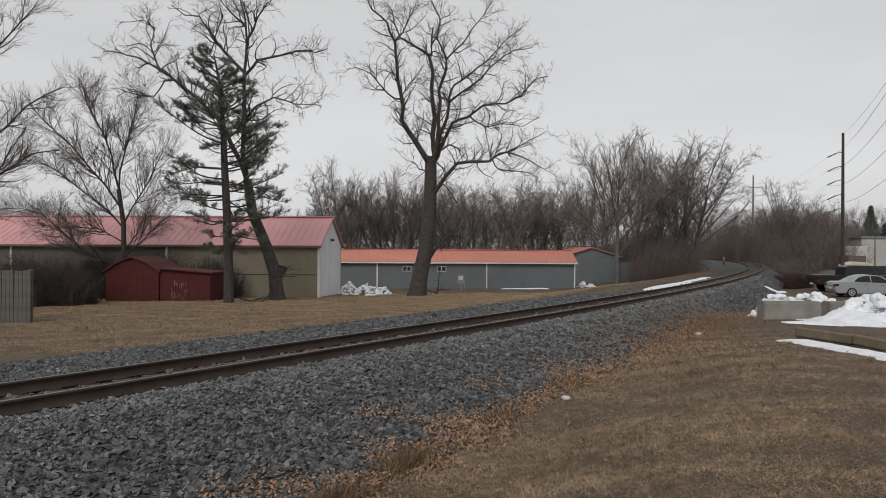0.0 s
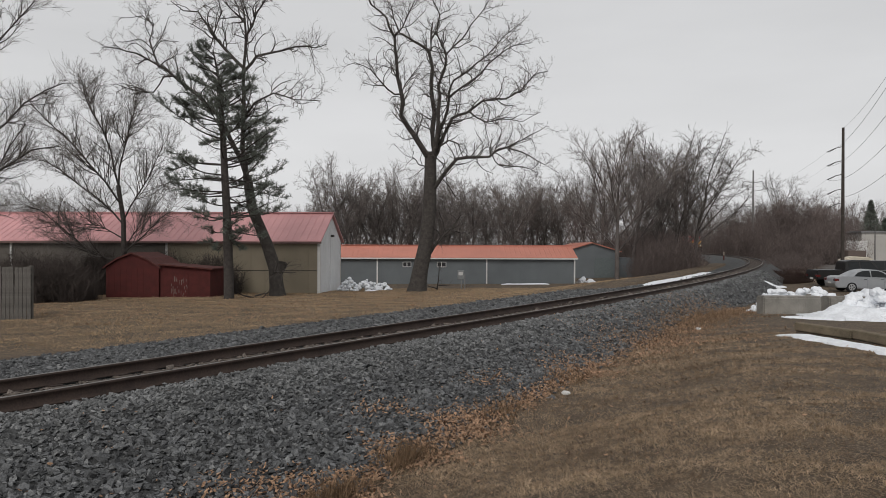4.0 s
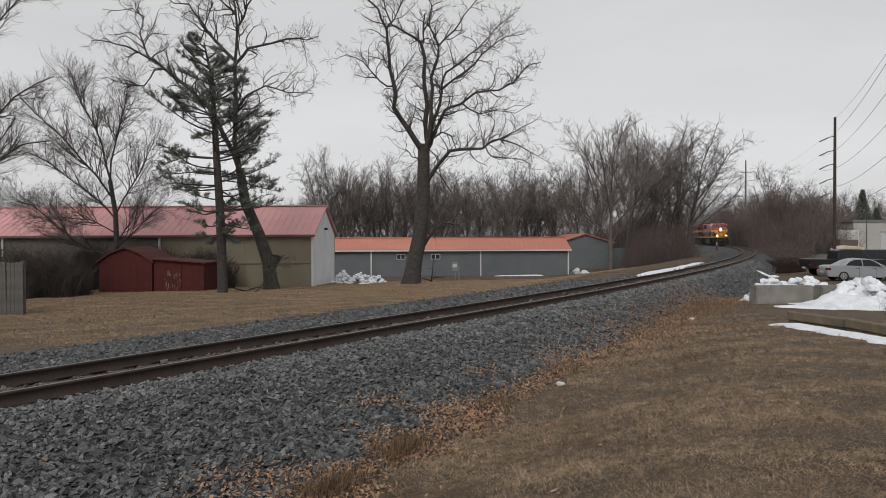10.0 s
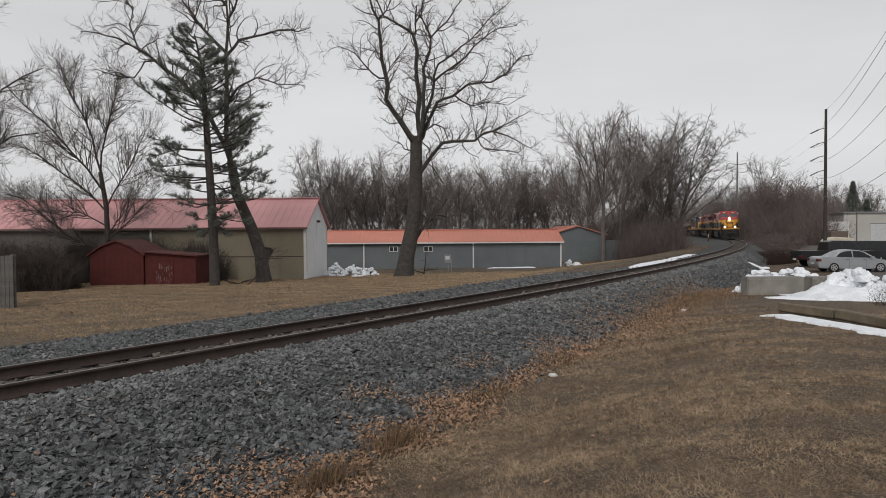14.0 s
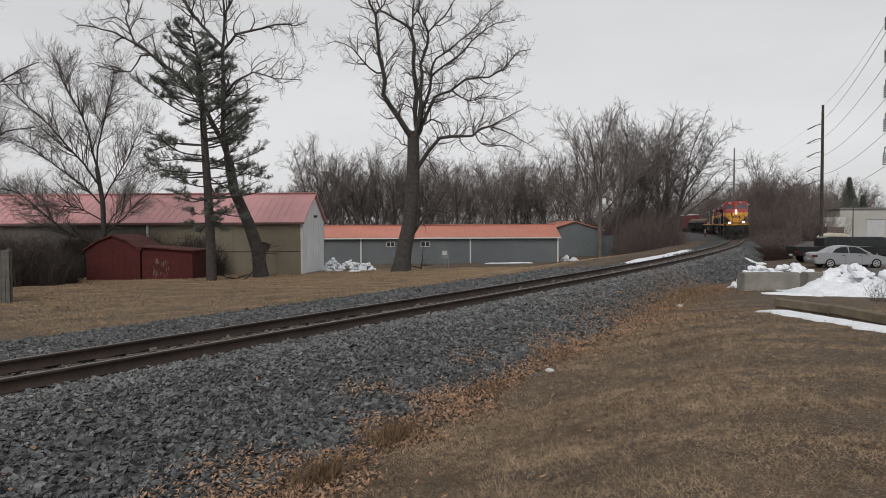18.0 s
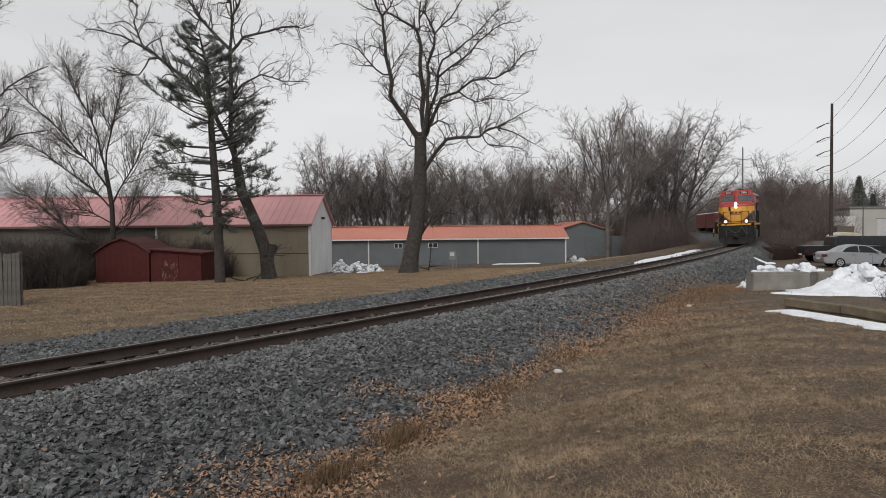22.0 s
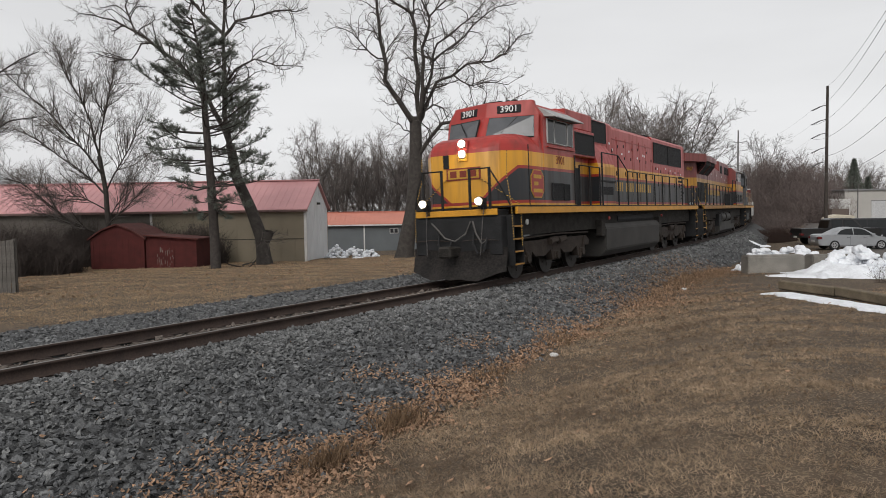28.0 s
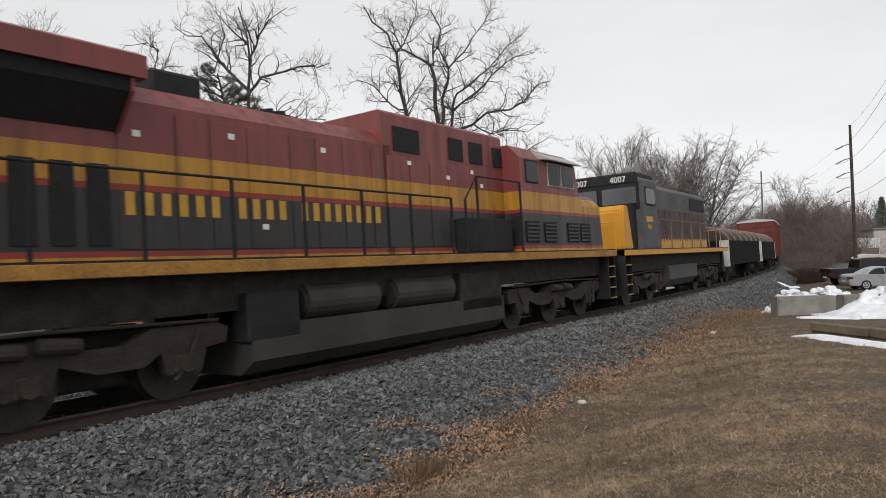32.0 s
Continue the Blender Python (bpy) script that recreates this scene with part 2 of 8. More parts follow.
def land(x, y):
    """Height of the earth under ballast, grass and snow."""
    x, y = np.asarray(x, float), np.asarray(y, float)
    s, d = sd(x, y)
    er = edge_right(s)
    zr = 0.33 - 0.036 * np.clip(s - 2, 0, 34)
    ze = np.minimum(-0.62, zr - 0.12)
    right = ze + (zr - ze) * sstep((d - er) / np.clip(5.0 - 0.06 * s, 2.5, 5))
    left = -0.52 - 0.02 * np.clip(-d - 5.5, 0, 45) - 0.02 * np.clip(s - 20, 0, 45)
    rise = sstep((s - 26) / 16) * (1 - sstep((s - 95) / 40))
    left = left + rise * (-0.26 - left) * (1 - sstep((-d - 4.5) / 7.0))
    bed = np.where(d > 0, ze, -0.6 - 0.0 * s)
    bed = np.where((d < -3.6) & (rise > 0.5), left, bed)
    z = np.where(d > er, right, np.where(d < -5.5, left, bed - 0.05))
    return z


def land1(x, y):
    return float(land(np.array([x]), np.array([y]))[0])

# ---- ground, ballast and line ----
def ground_mat():
    m = mat("dry_lawn", (0.105, 0.072, 0.045), 0.95, col2=(0.034, 0.023, 0.015), scale=0.7, fine=5.5, bump=0.8)
    nt = m.node_tree
    b = nt.nodes["Principled BSDF"]
    old = b.inputs["Base Color"].links[0].from_socket
    co = nt.nodes.new("ShaderNodeTexCoord")
    n = nt.nodes.new("ShaderNodeTexNoise")
    n.inputs["Scale"].default_value, n.inputs["Detail"].default_value = 46, 3
    mp = nt.nodes.new("ShaderNodeMapRange")
    mp.inputs["From Min"].default_value, mp.inputs["From Max"].default_value = 0.53, 0.64
    mx = nt.nodes.new("ShaderNodeMixRGB")
    mx.inputs[2].default_value = (0.22, 0.165, 0.105, 1)
    nt.links.new(co.outputs["Object"], n.inputs["Vector"])
    nt.links.new(n.outputs[0], mp.inputs[0])
    nt.links.new(mp.outputs[0], mx.inputs[0])
    nt.links.new(old, mx.inputs[1])
    nt.links.new(mx.outputs[0], b.inputs["Base Color"])
    return m


def grid_sheet(name, xs, ys, zf, material):
    X, Y = np.meshgrid(xs, ys)
    Z = zf(X, Y)
    nx, ny = len(xs), len(ys)
    i = np.arange(nx * ny).reshape(ny, nx)
    f = np.stack([i[:-1, :-1], i[:-1, 1:], i[1:, 1:], i[1:, :-1]], -1).reshape(-1, 4)
    return raw(name, np.stack([X, Y, Z], -1).reshape(-1, 3), f, material)


def axis_steps(a, b, fine_a, fine_b, step, grow=1.25):
    v = list(np.arange(fine_a, fine_b + step, step))
    st = step
    while v[-1] < b:
        st *= grow
        v.append(v[-1] + st)
    st = step
    while v[0] > a:
        st *= grow
        v.insert(0, v[0] - st)
    return np.array(v)


def ground_z(x, y):
    s, d = sd(x, y)
    z = land(x, y)
    rough = np.sin(x * 1.7 + np.sin(y * 1.1) * 2) * np.sin(y * 1.9 + np.sin(x * 0.7)) * 0.02
    return z + rough * (np.abs(d) > 4)


ground = part("ground", smooth_mesh(grid_sheet("ground", axis_steps(-2500, 2500, -30, 45, 0.5), axis_steps(-1500, 3500, -6, 90, 0.5), ground_z, ground_mat()), 80), None)
tagged(ground, "dry brown winter lawn with thin patches and bare soil", "ground", kind="structure")


def sweep(prof, s_list, off=0.0, zoff=0.0):
    """Vertices and quads of a closed profile of (lateral, z) pairs carried along the line."""
    vs, k = [], len(prof)
    for s in s_list:
        for py, pz in prof:
            p, _ = track(s, off + py)
            vs.append((p.x, p.y, pz + zoff))
    fs = []
    for i in range(len(s_list) - 1):
        for j in range(k):
            a, b = i * k + j, i * k + (j + 1) % k
            fs.append((a, b, b + k, a + k))
    return np.array(vs), np.array(fs)


S_LIST = list(np.arange(-30, 16, 2.0)) + list(np.arange(16, 330, 3.0))
# The bed's colour is darkened to put shade into gaps between stones.
BALLAST = mat("gap_shaded_gravel", (0.09, 0.091, 0.091), 0.9, col2=(0.022, 0.022, 0.022), scale=14, fine=45, bump=1.0)


def bed_z(s, d):
    """Height of the ballast bed's surface."""
    er = edge_right(s) + 0.15
    zr = np.minimum(-0.62, 0.33 - 0.036 * np.clip(s - 2, 0, 34) - 0.12) + 0.02
    zl = -0.52
    ad = np.abs(d)
    top = -0.2 + 0.0 * s
    shoulder = -0.125 + 0.0 * s
    r = shoulder + (zr - shoulder) * np.clip((d - 1.75) / np.maximum(er - 1.75, 0.5), 0, 1) ** 0.9
    r = np.where(d < 0.85, -0.2 + 0.03 * (d + 0.74) / 1.48, r)
    rise = sstep((s - 26) / 16) * (1 - sstep((s - 95) / 40))
    l = top + (zl - top) * np.clip((-d - 1.75) / (4.1 - 2.0 * rise), 0, 1) ** 0.9
    return np.where(d > 0, r, l) + np.where(ad < 0.75, -0.02, 0)


def make_bed():
    ds = np.concatenate([np.linspace(-6.1, -1.75, 9), np.linspace(-1.2, 0.8, 7), (0.9, 1.2), np.linspace(1.75, 6.0, 12)])
    vs = []
    for s in S_LIST:
        for d in ds:
            er = float(edge_right(np.array(s))) + 0.4
            dd = d if d < 1.75 else 1.75 + (d - 1.75) / 4.25 * (er - 1.75)
            p, _ = track(s, dd)
            z = float(bed_z(np.array(s), np.array(dd)))
            if d == ds[0] or d == ds[-1]:
                z -= 0.25
            vs.append((p.x, p.y, z))
    k = len(ds)
    i = np.arange(len(vs)).reshape(-1, k)
    f = np.stack([i[:-1, :-1], i[:-1, 1:], i[1:, 1:], i[1:, :-1]], -1).reshape(-1, 4)
    return raw("ballast_bed", vs, f, BALLAST)


bed = part("ballast_bed", smooth_mesh(make_bed(), 80))
tagged(bed, "grey crushed stone ballast bed under the railway line", "ballast", kind="structure")

RUST = mat("rusty_rail", (0.062, 0.042, 0.034), 0.85, 0.1, col2=(0.030, 0.021, 0.018), scale=3, fine=40, bump=0.2)
SHINE = mat("worn_rail_head", (0.24, 0.225, 0.21), 0.5, 0.7, var=0.3, scale=4, bump=0.05)
RAIL_PROF = [(-0.075, -0.18), (0.075, -0.18), (0.07, -0.165), (0.012, -0.145), (0.012, -0.045), (0.036, -0.035), (0.034, -0.003),
             (-0.034, -0.003), (-0.036, -0.035), (-0.012, -0.045), (-0.012, -0.145), (-0.07, -0.165)]
line = thing("railway_line", None, "single railway line of rusty rails on old wooden ties", "railway track", kind="structure")
for side in (-0.74, 0.74):
    up = RAISE if side > 0 else 0.0
    v, f = sweep(RAIL_PROF, S_LIST, side, up)
    rail = part("rail", raw("rail", v, f, RUST), None, line)
    v, f = sweep([(-0.026, -0.004), (0.026, -0.004), (0.024, 0.0), (-0.024, 0.0)], S_LIST, side, up)
    part("rail_head", raw("rail_head", v, f, SHINE), None, rail, "worn grey running surface")
TIE = mat("weathered_tie", (0.13, 0.108, 0.092), 0.95, col2=(0.05, 0.041, 0.036), scale=5, fine=50, bump=0.6)
tie_me = mesh_of("tie", box(B(), -0.115, 0.115, -1.3, 1.3, -0.37, -0.185, 0.012), TIE)
plate_me = mesh_of("tie_plate", box(B(), -0.09, 0.09, -0.19, 0.19, -0.186, -0.172), RUST)
s = -14.0
far_bm = B()
while s < 230:
    p, h = track(s)
    m = pose(p.x, p.y, RAISE / 2 + random.uniform(-0.012, 0.004), -CANT, 0, -math.degrees(h) + random.uniform(-1.2, 1.2) + 90)
    if s < 62:
        t = part("tie", tie_me, None, line)
        t.matrix_basis = m
        for k in (-0.755, 0.755):
            pl = part("tie_plate", plate_me, None, t)
            pl.matrix_basis = pose(0, k, 0)
    else:
        box(far_bm, -0.115, 0.115, -1.3, 1.3, -0.37, -0.185, m=m)
    s += 0.52
tagged(part("far_ties", far_bm, TIE, line), kind="stuff")

# ---- buildings ----
ROOF_PINK = mat("faded_red_metal_roof", (0.60, 0.305, 0.305), 0.45, 0.0, var=0.12, scale=0.6, fine=12, bump=0.05)
ROOF_ORANGE = mat("orange_red_metal_roof", (0.53, 0.20, 0.14), 0.5, 0.0, var=0.12, scale=0.5, fine=12, bump=0.05)
OLIVE = mat("olive_tan_siding", (0.24, 0.203, 0.146), 0.7, var=0.15, scale=0.7, fine=20, bump=0.1)
GREYW = mat("blue_grey_siding", (0.135, 0.148, 0.155), 0.7, var=0.12, scale=0.7, fine=20, bump=0.1)
WHITEW = mat("white_siding", (0.74, 0.75, 0.76), 0.65, var=0.08, scale=0.8, fine=20, bump=0.1)
TRIM = mat("white_trim", (0.62, 0.61, 0.59), 0.6, var=0.1, bump=0.03)
DARKW = mat("dark_opening", (0.02, 0.02, 0.022), 0.3, var=0.2, bump=0)
BARN = mat("barn_red_boards", (0.075, 0.013, 0.011), 0.85, var=0.3, scale=2.5, fine=40, bump=0.3)
BARNROOF = mat("dull_red_shingle", (0.095, 0.03, 0.025), 0.9, var=0.4, scale=3, fine=50, bump=0.4)
OLDWOOD = mat("weathered_grey_boards", (0.115, 0.105, 0.095), 0.95, var=0.35, scale=3, fine=45, bump=0.5)
SNOW = mat("old_snow", (0.78, 0.80, 0.83), 0.75, var=0.12, scale=2.5, fine=14, bump=0.5)
CONCRETE = mat("weathered_concrete", (0.235, 0.22, 0.195), 0.9, var=0.38, scale=2.2, fine=30, bump=0.3)
TIMBER = mat("old_timber", (0.165, 0.132, 0.09), 0.95, var=0.4, scale=3, fine=40, bump=0.6)


def gable_building(name, label, m, L, W, h, rise, wall, endm, roofm, rib=0.45, over=0.3, category="building", base=-0.6):
    """A long shed: x along its ridge from -L to 0, y from 0 to W, with walls, ribbed roof planes and trim."""
    e = thing(name, m, label, category)
    t = 0.15
    for nm, y0, y1 in (("front_wall", 0, t), ("back_wall", W - t, W)):
        bm = B()
        box(bm, -L, 0, y0, y1, base, h)
        part(nm, bm, wall, e)
    for x in (-L, 0):
        bm = B()
        prism(bm, [(t, base), (W - t, base), (W - t, h), (W / 2, h + rise), (t, h)], "x", x - (t if x == 0 else 0), x + (0 if x == 0 else t))
        part("end_wall", bm, endm, e)
    sl = math.hypot(W / 2 + over, rise * (W / 2 + over) / (W / 2))
    for sy in (0, 1):
        y_e, y_r = (-over, W / 2) if sy == 0 else (W + over, W / 2)
        z_e = h - rise * over / (W / 2)
        bm = B()
        prism(bm, [(y_e, z_e + 0.02), (y_r, h + rise + 0.02), (y_r, h + rise + 0.1), (y_e, z_e + 0.1)], "x", -L - over * 0.6, over * 0.6)
        rf = part("roof_plane", bm, roofm, e)
        n = int((L + over) / rib)
        bm = B()
        prism(bm, [(y_e, z_e + 0.1), (y_r, h + rise + 0.1), (y_r, h + rise + 0.125), (y_e, z_e + 0.125)], "x", -0.012, 0.012)
        me = mesh_of("roof_rib", bm, roofm)
        for k in range(n + 1):
            part("roof_rib", me, None, rf).matrix_basis = pose(-L - over * 0.5 + k * (L + over) / n, 0, 0)
    bm = B()
    box(bm, -L - 0.2, 0.2, W / 2 - 0.16, W / 2 + 0.16, h + rise + 0.1, h + rise + 0.16)
    part("ridge_cap", bm, roofm, e)
    bm = B()
    box(bm, -L - 0.2, 0.2, -over - 0.08, -over + 0.02, h - rise * over / (W / 2) - 0.06, h - rise * over / (W / 2) + 0.06)
    part("gutter", bm, TRIM if roofm is ROOF_ORANGE else mat("brown_gutter", (0.15, 0.09, 0.08), 0.6, bump=0), e)
    return e


def downspout(e, x, h, y=-0.06, base=-0.4):
    bm = B()
    box(bm, x - 0.06, x + 0.06, y - 0.05, y + 0.05, base, h - 0.1)
    part("downspout", bm, TRIM, e, "white downspout")


def slider_window(e, x, z, w, h, y=-0.02):
    """A small two-pane sliding window in a white frame."""
    bm = B()
    for a, b_, c, d in ((x - w / 2, x + w / 2, z - h / 2, z - h / 2 + 0.05), (x - w / 2, x + w / 2, z + h / 2 - 0.05, z + h / 2),
                        (x - w / 2, x - w / 2 + 0.05, z - h / 2, z + h / 2), (x + w / 2 - 0.05, x + w / 2, z - h / 2, z + h / 2), (x - 0.03, x + 0.03, z - h / 2, z + h / 2)):
        box(bm, a, b_, y - 0.04, y + 0.01, c, d)
    f = part("window", bm, TRIM, e)
    for sx in (-1, 1):
        bm = B()
        box(bm, x + sx * w / 4 - w / 4 + 0.03, x + sx * w / 4 + w / 4 - 0.03, y - 0.012, y - 0.002, z - h / 2 + 0.04, z + h / 2 - 0.04)
        part("pane", bm, DARKW, f)


# big storage building with the pink roof
b1 = gable_building("storage_building", "long olive storage building with a faded red metal roof", pose(-7.65, 43.5, -1.26, 0, 0, -2.7), 38, 7.0, 3.46, 1.75, OLIVE, WHITEW, ROOF_PINK, base=-0.8)
for x in (-9.6, -19.6, -29.6):
    downspout(b1, x, 3.4, base=-0.7)
bm = B()
box(bm, -0.1, 0.06, -0.06, 0.12, -0.8, 3.4)
part("corner_trim", bm, TRIM, b1)
bm = B()
box(bm, -38, -0.12, -0.025, 0.0, 1.55, 1.6)
part("siding_joint", bm, mat("dark_siding_joint", (0.06, 0.052, 0.04), 0.8), b1)
bm = B()
box(bm, -38, -9.66, -0.012, 0.0, -0.75, 3.44)
part("wall_cladding", bm, mat("brown_grey_siding", (0.105, 0.093, 0.08), 0.75, var=0.2, scale=0.7, fine=20, bump=0.1), b1, "darker brown-grey siding of the left bays")
for k in range(42):
    bm = B()
    box(bm, -37.6 + k * 0.9, -37.57 + k * 0.9, -0.02, 0.0, -0.7, 3.4)
    part("siding_seam", bm, OLIVE if k > 30 else MATS["brown_grey_siding"], b1)
for k in range(9):
    bm = B()
    zt = 3.46 + 1.75 * (1 - abs((k + 0.5) * 0.75 - 3.5) / 3.5) - 0.1
    box(bm, 0.0, 0.014, 0.35 + k * 0.75, 0.38 + k * 0.75, -0.7, zt)
    part("siding_seam", bm, WHITEW, b1)
bm = B()
box(bm, 0.0, 0.22, 3.35, 3.6, 3.7, 3.85, 0.02)
part("wall_lamp", bm, mat("bronze_lamp", (0.05, 0.045, 0.04), 0.5), b1)

# long grey building
b2 = gable_building("storage_building", "long low grey storage building with an orange-red roof", pose(12.03, 64, -1.64), 27, 6.0, 2.47, 0.98, GREYW, GREYW, ROOF_ORANGE, base=-0.8)
for x in (-18.0, -8.05, -0.06):
    downspout(b2, x, 2.45, base=-0.6)
slider_window(b2, -15.3, 1.82, 0.78, 0.48)
slider_window(b2, -12.15, 1.82, 0.85, 0.48)
for k in range(30):
    bm = B()
    box(bm, -26.6 + k * 0.9, -26.57 + k * 0.9, -0.014, 0.0, -0.6, 2.4)
    part("siding_seam", bm, GREYW, b2)
bm = B()
box(bm, -4.9, -3.3, -0.03, 0.0, 0.0, 2.1)
part("door_panel", bm, GREYW, b2)

# gabled building behind it, gable to the line
e3 = thing("storage_building", pose(13.5, 78, -1.9), "grey gabled building with a red roof behind the trees", "building")
bm = B()
prism(bm, [(0, -0.5), (6.0, -0.5), (6.0, 3.2), (3.0, 4.1), (0, 3.2)], "y", 0, 0.15)
part("gable_wall", bm, GREYW, e3)
for x in (0, 5.85):
    bm = B()
    box(bm, x, x + 0.15, 0.15, 12, -0.5, 3.2)
    part("side_wall", bm, GREYW, e3)
bm = B()
box(bm, 0.15, 5.85, 11.85, 12, -0.5, 3.2)
part("back_wall", bm, GREYW, e3)
for pts in ([(-0.3, 3.12), (3.0, 4.13), (3.0, 4.22), (-0.3, 3.2)], [(6.3, 3.12), (3.0, 4.13), (3.0, 4.22), (6.3, 3.2)]):
    bm = B()
    prism(bm, pts, "y", -0.3, 12.2)
    part("roof_plane", bm, ROOF_ORANGE, e3)
bm = B()
box(bm, 3.3, 5.4, -0.03, 0.0, -0.4, 2.5)
part("roller_door", bm, mat("grey_roller_door", (0.13, 0.15, 0.15), 0.6), e3)
bm = B()
box(bm, 6.0, 7.9, 0.6, 9, -0.5, 2.5)
part("lean_to", bm, GREYW, e3)

# red sheds
sh = thing("garden_shed", pose(-18.2, 38, land1(-17, 38)), "small barn-red wooden shed with a dull red roof", "shed")
bm = B()
prism(bm, [(0, -0.2), (2.85, -0.2), (2.85, 1.62), (2.2, 2.05), (1.4, 2.35), (0.65, 2.05), (0, 1.62)], "y", 0, 3.4)
part("body", bm, BARN, sh)
for pts in ([(-0.12, 1.56), (0.62, 2.06), (0.62, 2.14), (-0.12, 1.64)], [(0.62, 2.06), (1.4, 2.36), (1.4, 2.44), (0.62, 2.14)], [(1.4, 2.36), (2.2, 2.06), (2.2, 2.14), (1.4, 2.44)], [(2.2, 2.06), (2.97, 1.56), (2.97, 1.64), (2.2, 2.14)]):
    bm = B()
    prism(bm, pts, "y", -0.15, 3.5)
    part("roof_panel", bm, BARNROOF, sh)
for k in range(9):
    bm = B()
    box(bm, 0.14 + k * 0.31, 0.16 + k * 0.31, -0.012, 0.0, -0.1, 1.6)
    part("batten", bm, BARN, sh)
sh2 = thing("garden_shed", pose(-15.3, 38.1, land1(-14, 38)), "barn-red lean-to shed with peeling paint on its door", "shed")
bm = B()
prism(bm, [(0, -0.2), (2.7, -0.2), (2.7, 1.5), (0, 1.72)], "y", 0, 2.4)
part("body", bm, BARN, sh2)
bm = B()
prism(bm, [(-0.05, 1.74), (2.85, 1.5), (2.85, 1.57), (-0.05, 1.81)], "y", -0.2, 2.5)
part("roof_panel", bm, BARNROOF, sh2)
bm = B()
box(bm, 0.55, 1.5, -0.03, 0.0, -0.1, 1.42)
dr = part("door", bm, BARN, sh2)
rs = random.Random(5)
for k in range(26):
    x, z = rs.uniform(0.6, 1.45), rs.uniform(0.0, 0.9)
    bm = B()
    box(bm, x, x + rs.uniform(0.015, 0.05), -0.036, -0.03, z, z + rs.uniform(0.05, 0.3))
    part("bare_patch", bm, mat("peeled_grey_wood", (0.16, 0.125, 0.11), 0.9), dr)

# board fence at the edge
fe = thing("board_fence", pose(-14.35, 24.5, land1(-14.8, 24.5)), "weathered grey vertical board fence", "fence")
for k in range(70):
    bm = B()
    hh = 1.84 + rs.uniform(-0.03, 0.03)
    box(bm, -0.14, -0.005, -0.012, 0.012, -0.15, hh, 0.004)
    o = part("board", bm, OLDWOOD, fe)
    o.matrix_basis = pose(-k * 0.147, rs.uniform(-0.006, 0.006), 0, 0, rs.uniform(-0.8, 0.8), 0)
for z in (0.35, 1.05, 1.6):
    bm = B()
    box(bm, -10.3, 0, 0.015, 0.06, z, z + 0.09)
    part("rail", bm, OLDWOOD, fe)
for k in range(5):
    bm = B()
    box(bm, -k * 2.4 - 0.1, -k * 2.4, 0.06, 0.16, -0.3, 1.88)
    part("post", bm, OLDWOOD, fe)

# ---- snow ----
def snow_heap(name, label, outline, hgt, seed, n=(40, 18), lumps=9):
    """A heap of lumpy snow between two lines of ground points: outline = (start, end, half width)."""
    (x0, y0), (x1, y1), w = outline
    rng = np.random.RandomState(seed)
    L_ = math.hypot(x1 - x0, y1 - y0)
    ux, uy = (x1 - x0) / L_, (y1 - y0) / L_
    A, Bq = np.meshgrid(np.linspace(0, 1, n[0]), np.linspace(-1, 1, n[1]))
    prof = np.clip(1 - np.abs(Bq) ** 2.2, 0, 1) * np.clip(np.minimum(A, 1 - A) * 7, 0, 1) ** 0.6
    bump = np.zeros_like(A)
    for _ in range(lumps * 4):
        ca, cb, r = rng.uniform(0, 1), rng.uniform(-0.9, 0.9), rng.uniform(0.12, 0.4)
        d2 = ((A - ca) * L_) ** 2 + ((Bq - cb) * w) ** 2
        bump = np.maximum(bump, np.sqrt(np.clip(1 - d2 / (r * L_ * 0.35 + 0.1) ** 2, 0, 1)) * rng.uniform(0.3, 1))
    H = prof * (0.35 + 0.65 * bump) * hgt + rng.uniform(-0.5, 0.5, A.shape) * 0.07 * hgt * prof
    edge = 1 + 0.18 * np.sin(A * 23 + seed) + 0.12 * np.sin(A * 51)
    X = x0 + ux * A * L_ - uy * Bq * w * edge
    Y = y0 + uy * A * L_ + ux * Bq * w * edge
    ss, dd = sd(X, Y)
    Z = np.maximum(land(X, Y), np.where((dd > -6.0) & (dd < 4), bed_z(ss, dd), -9)) + H - 0.05 + 0.08 * (prof > 0.02)
    i = np.arange(X.size).reshape(X.shape)
    f = np.stack([i[:-1, :-1], i[:-1, 1:], i[1:, 1:], i[1:, :-1]], -1).reshape(-1, 4)
    me = raw(name, np.stack([X, Y, Z], -1).reshape(-1, 3), f, SNOW)
    return tagged(part(name, smooth_mesh(me, 50)), label, "snow")


